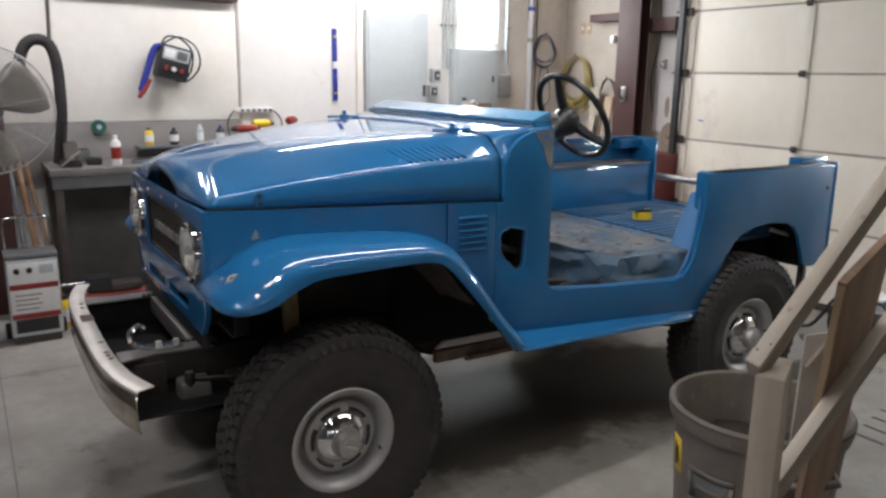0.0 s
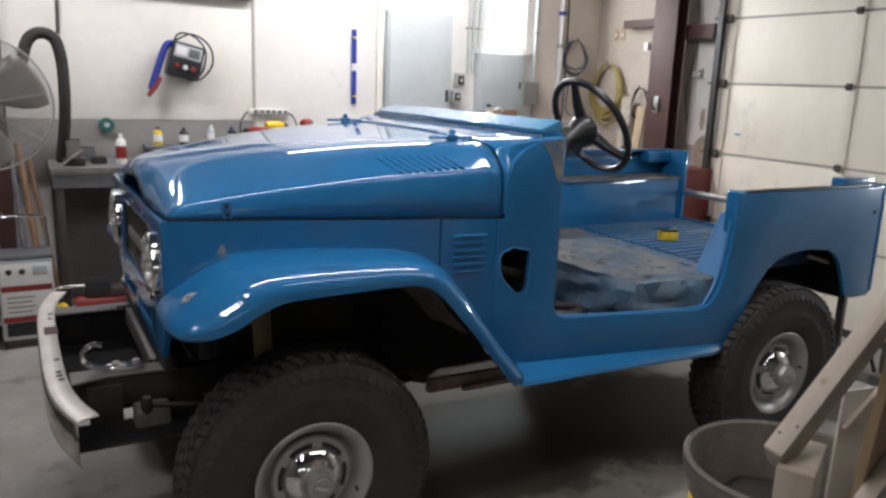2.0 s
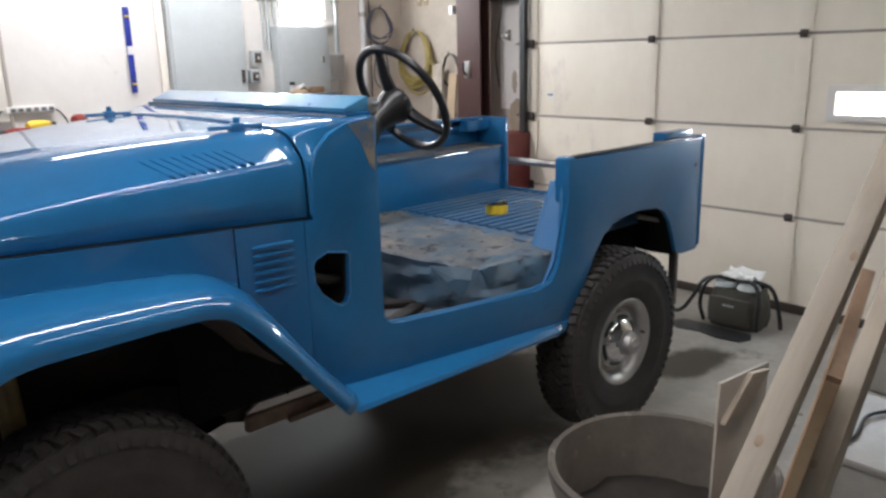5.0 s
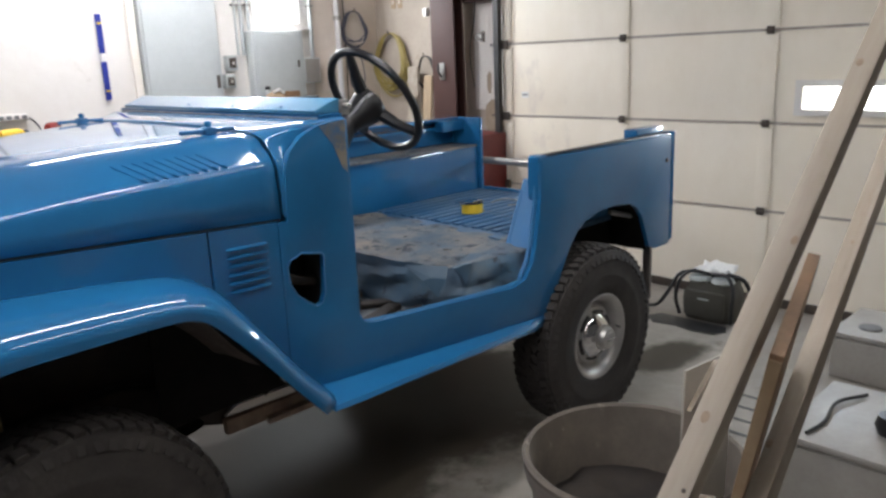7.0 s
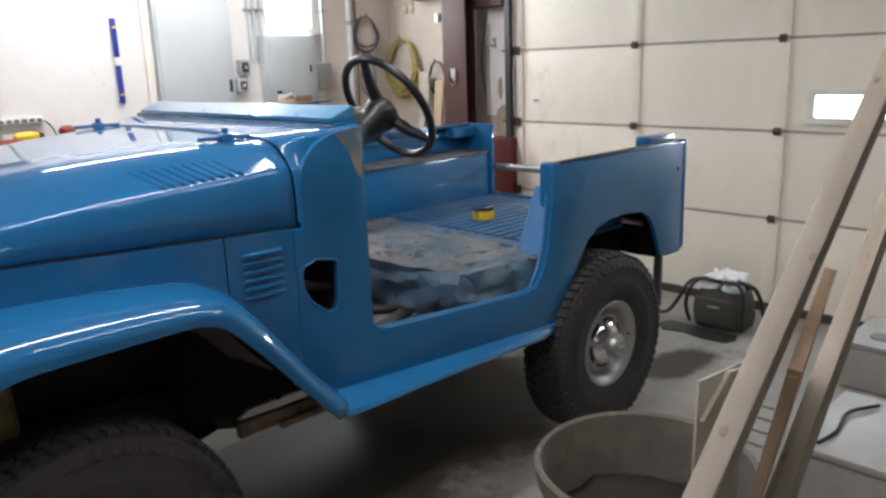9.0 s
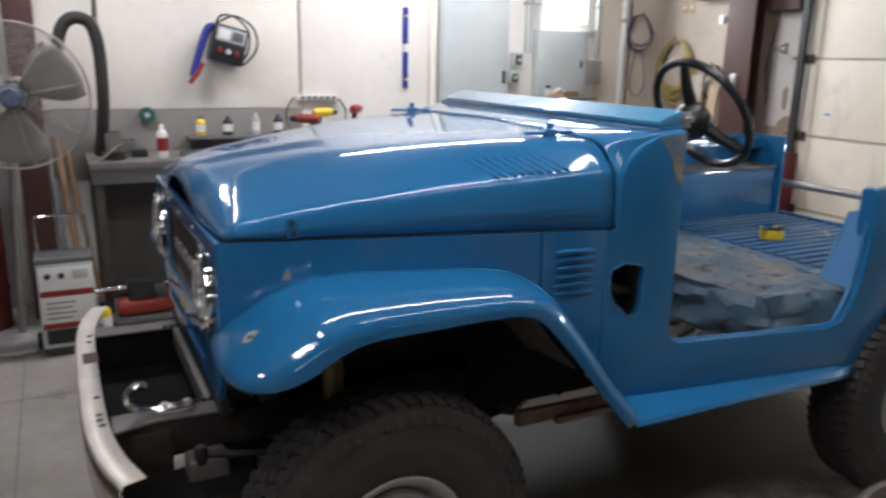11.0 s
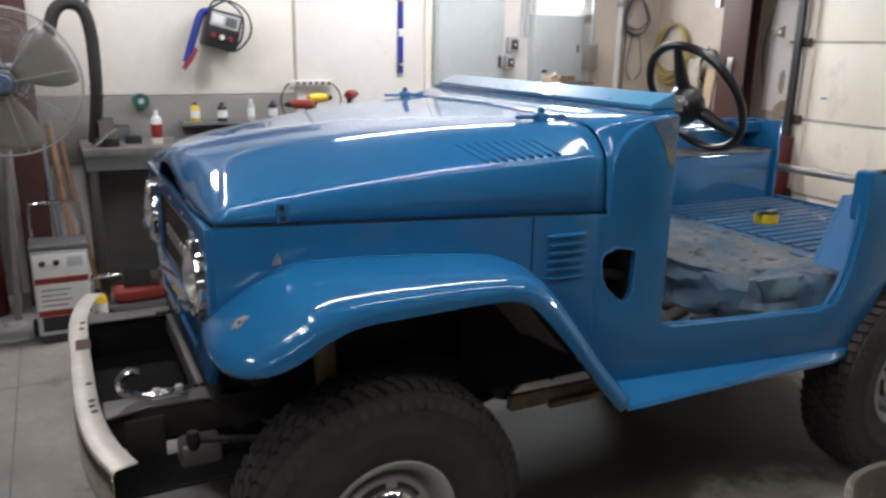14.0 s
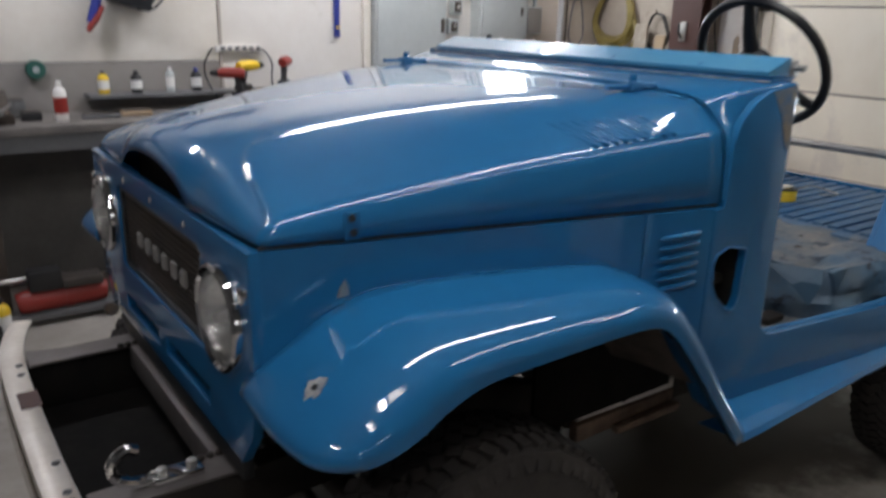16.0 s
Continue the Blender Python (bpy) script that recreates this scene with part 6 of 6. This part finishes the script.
def charger_cart():
    ob = group_of("charger_cart", "wheeled battery charger with white control panel", "battery charger", (-0.735, 2.17, 0))
    part("case", box(-0.145, 0.145, 0, 0.22, 0.05, 0.545, 0.010), GREY_METAL, ob)
    part("top_tray", box(-0.15, 0.15, -0.005, 0.225, 0.546, 0.575, 0.008), GREY_DARK, ob)
    part("control_panel", box(-0.135, 0.135, -0.006, -0.001, 0.39, 0.525, 0.002), PAPER, ob)
    part("stripe", box(-0.135, 0.135, -0.006, -0.001, 0.355, 0.388, 0.002), RED, ob)
    part("lower_panel", box(-0.135, 0.135, -0.006, -0.001, 0.20, 0.353, 0.002), WHITE, ob)
    part("stripe", box(-0.135, 0.135, -0.006, -0.001, 0.165, 0.198, 0.002), RED, ob)
    part("opening", box(-0.12, 0.12, -0.004, -0.001, 0.075, 0.16, 0.002), BLACK, ob)
    for k in range(4):
        part("print_line", box(-0.11, 0.02 + 0.02 * (k % 2), -0.0085, -0.0065, 0.225 + 0.03 * k, 0.232 + 0.03 * k), GREY_DARK, ob)
    for x in (-0.09, -0.02):
        part("knob", lathe([(0, 0.02), (0.014, 0.018), (0.017, 0)], 14, pose(x, -0.006, 0.475, 90, 0, 0)), BLACK, ob)
    part("meter", box(0.035, 0.115, -0.012, -0.007, 0.45, 0.505, 0.003), GREY_METAL, ob)
    hd = smooth_path([(-0.13, 0.20, 0.57), (-0.13, 0.20, 0.72), (-0.125, 0.20, 0.755), (-0.10, 0.20, 0.775), (0.10, 0.20, 0.775), (0.125, 0.20, 0.755), (0.13, 0.20, 0.72), (0.13, 0.20, 0.57)], 4)
    part("handle", tube(hd, 0.009, 10), CHROME, ob)
    for x in (-0.16, 0.16):
        part("wheel", lathe([(0, -0.015), (0.045, -0.015), (0.05, -0.01), (0.05, 0.01), (0.045, 0.015), (0, 0.015)], 20, pose(x, 0.17, 0.05, 0, 90, 0)), RUBBER, ob)
    part("foot", box(-0.13, 0.13, 0.01, 0.04, 0.0, 0.05, 0.004), DARK_STEEL, ob)


def drum():
    ob = group_of("steel_drum", "red steel drum with rolled hoops", "drum", (-1.29, 2.86, 0))
    prof = [(0, 0), (0.235, 0), (0.24, 0.012), (0.235, 0.03)]
    for z in (0.25, 0.49):
        prof += [(0.235, z - 0.02), (0.243, z), (0.235, z + 0.02)]
    prof += [(0.235, 0.71), (0.242, 0.73), (0.24, 0.742), (0.228, 0.742), (0.226, 0.728), (0, 0.728)]
    part("shell", lathe(prof, 48), material("dark_red_drum_paint", (0.11, 0.010, 0.010), 0.5, 0, (0.07, 0.009, 0.009), 5, 0.8, 0.05, 40), ob)
    part("bung", lathe([(0, 0.742), (0.03, 0.74), (0.032, 0.729)], 14, Matrix.Translation((0.12, -0.08, 0))), DARK_STEEL, ob)
    can = group_of("fuel_can", "small red plastic can standing on the drum", "can", (-1.20, 2.82, 0.742))
    part("body", lathe([(0, 0), (0.075, 0), (0.082, 0.01), (0.082, 0.09), (0.06, 0.12), (0.03, 0.13), (0, 0.13)], 24), material("bright_red_plastic", (0.42, 0.045, 0.03), 0.4, 0, (0.32, 0.03, 0.02), 6, 0.5), can)
    part("cap", lathe([(0, 0.165), (0.022, 0.163), (0.024, 0.13)], 12), PLASTIC_BLACK, can)


def floor_jack():
    ob = group_of("floor_jack", "red trolley jack lying under the bench", "jack", (-0.26, 2.54, 0))
    part("body", tube([(-0.20, 0, 0.13), (-0.17, 0, 0.135), (0.20, 0.02, 0.135), (0.24, 0.02, 0.13)], [0.05, 0.062, 0.062, 0.05], 18), RED, ob)
    part("collar", tube([(0.03, 0.01, 0.135), (0.06, 0.01, 0.135)], 0.066, 18), RED, ob)
    part("arm", box(-0.30, 0.30, -0.05, 0.07, 0.03, 0.075, 0.01), GREY_DARK, ob)
    part("pump_handle", tube([(-0.40, -0.02, 0.26), (-0.12, 0.0, 0.265)], 0.016, 12), CHROME, ob)
    part("handle_socket", box(-0.14, 0.02, -0.05, 0.06, 0.19, 0.30, 0.012), BLACK, ob)
    part("lift_arm", box(0.02, 0.22, -0.06, 0.08, 0.19, 0.24, 0.010), DARK_STEEL, ob)
    for x in (-0.24, 0.24):
        part("wheel", tube([(x, -0.08, 0.035), (x, 0.10, 0.035)], 0.035, 16), DARK_STEEL, ob)
    b = bottle("oil_bottle", -0.55, 2.42, 0.0, 0.045, 0.22, YELLOW, PLASTIC_BLACK, "yellow oil bottle on the floor by the bench")


def exhaust_hose():
    pts = smooth_path([(-0.66, 2.72, 1.70), (-0.62, 2.72, 1.83), (-0.55, 2.72, 1.88), (-0.47, 2.72, 1.85), (-0.435, 2.72, 1.72), (-0.43, 2.72, 1.50), (-0.44, 2.74, 1.30), (-0.47, 2.80, 1.06)], 8)
    o = thing("exhaust_hose", tube(pts, 0.036, 14), RUBBER, "thick black exhaust hose arched over the bench end", "hose")
    for k in range(2, len(pts) - 2, 2):
        a, b = pts[k], pts[k + 1]
        d = (b - a).normalized() * 0.006
        part("rib", tube([a - d, a + d], 0.038, 14), RUBBER, o)
    thing("conduit", tube([(-0.42, BACK - 0.05, 1.9), (-0.40, BACK - 0.05, 2.6), (-0.40, BACK - 0.05, TOP)], 0.012, 10), DARK_STEEL, "dark pipe hanging down the wall", "conduit", "conduits")


shop_fan()
charger_cart()
drum()
floor_jack()
exhaust_hose()
for k, (x, y, h, r) in enumerate(((-0.66, 2.95, 1.25, 0.018), (-0.60, 2.98, 1.15, 0.022), (-0.54, 3.0, 1.05, 0.016))):
    o = thing("wooden_pole", tube([(x - 0.04 + 0.03 * k, y - 0.22, 0.0), (x - 0.12, y + 0.12, h)], r, 10), WOOD_BROWN if k else GREY_DARK, "long pole leaning beside the steel column", "pole", "leaning poles")
# ---- floor by the overhead door and the near clutter ----
def canvas_bag():
    ob = group_of("tool_bag", "grey canvas tool bag with black straps on the floor", "bag", (3.93, -0.50, 0))
    rows = []
    for i in range(13):
        k = i / 12
        z = 0.25 * k
        grow = 1.0 + 0.10 * math.sin(math.pi * min(1, k * 1.1)) - 0.10 * k * k
        row = []
        for j in range(40):
            a = j * math.tau / 40
            c, sn = math.cos(a), math.sin(a)
            f = (abs(c) ** 4 + abs(sn) ** 4) ** -0.25 * grow
            d = 0.010 * noise.noise((c * 2.2, sn * 2.2, z * 14)) + 0.006 * noise.noise((c * 5, sn * 5, z * 25))
            row.append(((0.122 * f + d) * c, (0.155 * f + d) * sn, z))
        rows.append(row)
    part("body", grid(rows, wrap=True), OLIVE, ob)
    for y in (-0.075, 0.075):
        part("plastic_bag", lathe([(0, 0.285), (0.03, 0.283), (0.06, 0.272), (0.072, 0.252), (0.06, 0.240), (0, 0.238)], 18, Matrix.Translation((-0.05, y, 0))), GREY_METAL, ob)
    part("front_pocket", box(-0.15, -0.128, -0.13, 0.13, 0.03, 0.20, 0.015, None, 3), OLIVE, ob)
    part("emblem", box(-0.154, -0.151, -0.035, 0.035, 0.145, 0.155), GREY_METAL, ob)
    for y in (-0.17, 0.17):
        part("strap", tube(smooth_path([(-0.12, y, 0.02), (-0.15, y * 1.08, 0.13), (-0.125, y * 1.02, 0.24), (-0.09, y * 0.7, 0.30), (-0.07, y * 0.2, 0.295), (-0.05, y * 0.05, 0.29)], 5), 0.012, 8), PLASTIC_BLACK, ob)
    part("sling", tube(smooth_path([(-0.05, 0.10, 0.30), (-0.10, 0.19, 0.27), (-0.14, 0.24, 0.16), (-0.15, 0.30, 0.07), (-0.12, 0.38, 0.03), (-0.06, 0.46, 0.013)], 6), 0.012, 8), PLASTIC_BLACK, ob)
    part("sling", tube(smooth_path([(-0.05, -0.10, 0.305), (-0.03, -0.19, 0.28), (0.0, -0.225, 0.20), (0.02, -0.245, 0.08), (0.03, -0.25, 0.014)], 6), 0.013, 8), PLASTIC_BLACK, ob)
    rows = [[(-0.08 + 0.17 * i / 9, -0.12 + 0.22 * j / 9, 0.300 + 0.03 * noise.noise((i * 0.6, j * 0.6, 3)) + 0.02 * math.sin(i * 0.9)) for i in range(10)] for j in range(10)]
    p = thick(thing("paper", grid(rows), PAPER, "crumpled white paper lying on the tool bag", "paper"), 0.003, 1)
    p.location = (3.95, -0.48, 0)
    mat = thing("floor_mat", prism([(3.62, -0.66), (3.60, -0.52), (3.63, -0.40), (3.60, -0.26), (3.68, -0.18), (3.775, -0.22), (3.775, -0.66), (3.70, -0.69)], "z", 0.0, 0.006), PLASTIC_BLACK, "flat black patch on the floor beside the bag", "rubber scrap")


def waste_bin():
    ob = group_of("waste_bin", "grey plastic waste bin with a yellow label", "waste bin", (1.09, -1.66, 0))
    shell = lathe([(0, 0.0), (0.215, 0.0), (0.225, 0.015), (0.262, 0.60), (0.275, 0.605), (0.282, 0.635), (0.282, 0.66), (0.274, 0.668), (0.266, 0.66), (0.252, 0.60), (0.215, 0.03), (0, 0.025)], 56)
    part("shell", shell, PLASTIC_GREY, ob)
    part("inner_wall", lathe([(0.2655, 0.662), (0.2515, 0.600), (0.238, 0.40)], 56), BIN_DUST, ob, "dusty brown inner wall")
    part("rim", lathe([(0.282, 0.648), (0.2835, 0.660), (0.2745, 0.6695), (0.2655, 0.6625)], 56), BIN_DUST, ob, "worn dusty rim")
    rows = [[(r * math.cos(a), r * math.sin(a), 0.485 + 0.022 * noise.noise((r * 14 * math.cos(a), r * 14 * math.sin(a), 3.0))) for a in [k * math.tau / 32 for k in range(33)]] for r in (0.001, 0.05, 0.10, 0.15, 0.20, 0.241)]
    part("rubbish", grid(rows), GRIME, ob)
    for a in (0.55, 4.3):
        h = Matrix.Rotation(a, 4, "Z")
        part("handle", tube([h @ Vector(p) for p in ((0.262, -0.09, 0.55), (0.30, -0.08, 0.54), (0.305, 0.0, 0.535), (0.30, 0.08, 0.54), (0.262, 0.09, 0.55))], 0.013, 10), PLASTIC_GREY, ob)
    def patch(a0, a1, z0, z1, grow, mat, name):
        rows = []
        for z in (z0, z1):
            r = 0.225 + (0.262 - 0.225) * (z - 0.015) / 0.585 + grow
            rows.append([(r * math.cos(a0 + (a1 - a0) * i / 6), r * math.sin(a0 + (a1 - a0) * i / 6), z) for i in range(7)])
        thick(part(name, grid(rows), mat, ob), 0.008, -1)
    patch(2.50, 2.72, 0.43, 0.55, 0.003, YELLOW, "label")
    patch(2.56, 2.60, 0.45, 0.53, 0.005, PLASTIC_BLACK, "label_mark")
    patch(2.63, 2.66, 0.46, 0.52, 0.005, PLASTIC_BLACK, "label_mark")
    patch(2.98, 3.50, 0.385, 0.475, 0.002, GREY_DARK, "handle_recess")
    for a0, a1, z0, z1 in ((2.93, 3.55, 0.475, 0.492), (2.93, 3.55, 0.368, 0.385), (2.93, 2.98, 0.385, 0.475), (3.50, 3.55, 0.385, 0.475), (3.05, 3.43, 0.424, 0.436), (2.90, 3.58, 0.318, 0.332)):
        patch(a0, a1, z0, z1, 0.008, PLASTIC_GREY, "moulded_rib")


def timber():
    """The rough trestle of loose boards near the camera."""
    rng = random.Random(12)

    def board(p, q, w, t, mat, label, twist=0.0):
        p, q = Vector(p), Vector(q)
        d = q - p
        o = thing("timber", box(0, d.length, -w / 2, w / 2, -t / 2, t / 2, 0.003), mat, label, "timber", "loose timber")
        o.matrix_basis = Matrix.Translation(p) @ d.to_track_quat("X", "Z").to_matrix().to_4x4() @ pose(0, 0, 0, twist, 0, 0)
        for k in range(4):
            x, y, r = d.length * (0.12 + 0.25 * k + rng.uniform(-0.05, 0.05)), rng.uniform(-0.3, 0.3) * w, rng.uniform(0.0025, 0.0045)
            part("knot", lathe([(0, 0.0008), (r, 0.0006), (r * 1.15, 0.0)], 10, Matrix.Translation((x, y, t / 2)) @ Matrix.Diagonal((1.7, 1, 1, 1))), KNOT, o)
        for e in (-0.0008, d.length):
            part("sawn_end", box(e, e + 0.0008, -w / 2 + 0.003, w / 2 - 0.003, -t / 2 + 0.003, t / 2 - 0.003), WOOD_GREY, o)
        for k in range(2):
            part("nail", lathe([(0, 0.0012), (0.0022, 0.001), (0.0025, 0)], 8, Matrix.Translation((0.03 + 0.02 * k, w * (0.25 - 0.5 * k), t / 2))), DARK_STEEL, o)
        return o
    board((0.16, -2.255, 1.172), (1.02, -2.245, 1.912), 0.029, 0.050, WOOD_GREY, "pale sawn timber leaning at a slant", 12)
    board((0.248, -2.245, 0.0), (0.208, -2.265, 1.172), 0.050, 0.112, WOOD_GREY, "upright pale timber post of the trestle")
    board((0.10, -2.245, 0.745), (1.70, -2.08, 1.665), 0.031, 0.050, WOOD_GREY, "pale sawn timber rising at a slant")
    # a plywood offcut standing on its end behind them
    u = Vector((-0.41, -0.275, 0.80)).normalized()
    e = Vector((0.97, 0.24, 0.10))
    e = (e - u * e.dot(u)).normalized()
    n = u.cross(e)
    o = thing("plywood_offcut", prism([(0, 0), (0.27, 0.0), (0.27, 1.45), (0.25, 1.475), (0, 1.55)], "z", -0.008, 0.008, bevel=0.001), WOOD_BROWN, "brown plywood offcut standing on its end", "plywood", "loose timber")
    o.matrix_basis = Matrix.Translation((1.035, -1.83, 0.0)) @ Matrix((e, u, n)).transposed().to_4x4()
    part("bare_edge", box(-0.0012, 0.0, 0.01, 1.54, -0.007, 0.007), WOOD, o)
    for k in range(3):
        part("stain", lathe([(0, 0.0006), (0.012, 0.0005), (0.014, 0)], 12, Matrix.Translation((0.05 + 0.03 * k, 0.9 + 0.22 * k, 0.008)) @ Matrix.Diagonal((1, 2.4, 1, 1))), KNOT, o)
    # a pale sheet with a folded flap, stuck into the bin
    s = thing("board_sheet", prism([(0.965, 0.42), (1.20, 0.42), (1.215, 0.953), (0.98, 0.975)], "y", -1.853, -1.847, bevel=0.001), SHEET, "pale cardboard sheet standing in the waste bin", "cardboard")
    part("flap", prism([(0.985, 0.880), (1.09, 0.882), (1.195, 0.945), (1.105, 0.962)], "y", -1.866, -1.8535, bevel=0.002), WOOD_GREY, s)


canvas_bag()
waste_bin()
timber()


tape = group_of("masking_tape", "yellow roll of tape lying on the truck bed", "tape roll", (2.30, 0.03, 0.891))
tape.scale = (1.2, 1.2, 1.1)
part("roll", lathe([(0.022, 0), (0.045, 0), (0.046, 0.003), (0.046, 0.040), (0.045, 0.043), (0.022, 0.043), (0.022, 0)], 28), YELLOW, tape)
part("rim", lathe([(0.030, 0.0435), (0.0465, 0.0435), (0.0465, 0.050), (0.030, 0.050), (0.030, 0.0435)], 28), BLACK, tape)
part("blade_holder", box(-0.085, 0.03, -0.024, 0.024, 0.0515, 0.058, 0.003), CHROME, tape)
hoop = thing("wire_scrap", tube(smooth_path([(2.52, 0.10, 0.897), (2.58, 0.06, 0.915), (2.64, 0.02, 0.900), (2.60, -0.06, 0.897), (2.52, -0.02, 0.897)], 5), 0.004, 6), STEEL, "bent piece of wire on the truck bed", "wire")


def machine_boxes():
    o = group_of("grinder_case", "off-white machine case with a hose on the floor", "machine case", (2.35, -1.95, 0))
    part("body", box(-0.28, 0.28, -0.24, 0.30, 0.0, 0.30, 0.02, None, 3), CASE, o)
    part("lid", box(-0.29, 0.29, -0.25, 0.31, 0.302, 0.33, 0.012), CASE, o)
    part("knob", lathe([(0, 0.40), (0.05, 0.395), (0.06, 0.36), (0.05, 0.331)], 20, Matrix.Translation((-0.05, 0.0, 0))), PLASTIC_BLACK, o)
    part("hose", tube(smooth_path([(-0.24, 0.22, 0.335), (-0.12, 0.20, 0.34), (0.05, 0.22, 0.345), (0.2, 0.16, 0.34)], 5), 0.007, 8), PLASTIC_BLACK, o)
    o = group_of("storage_case", "off-white storage case near the overhead door", "case", (3.65, -1.62, 0))
    part("body", box(-0.22, 0.24, -0.26, 0.26, 0.0, 0.22, 0.02, None, 3), CASE, o)
    part("lid", box(-0.225, 0.245, -0.265, 0.265, 0.222, 0.25, 0.012), CASE, o)
    part("filler_cap", lathe([(0, 0.262), (0.05, 0.26), (0.055, 0.251)], 20, Matrix.Translation((-0.08, 0.12, 0))), GREY_DARK, o)
    for k in range(4):
        thing("floor_mark", box(2.55 + 0.13 * k, 2.57 + 0.13 * k, -1.36 + 0.02 * k, -1.22 + 0.03 * k, 0.0005, 0.002), PLASTIC_BLACK, "black painted stroke on the floor", "floor mark", "floor marks", kind="structure")


machine_boxes()
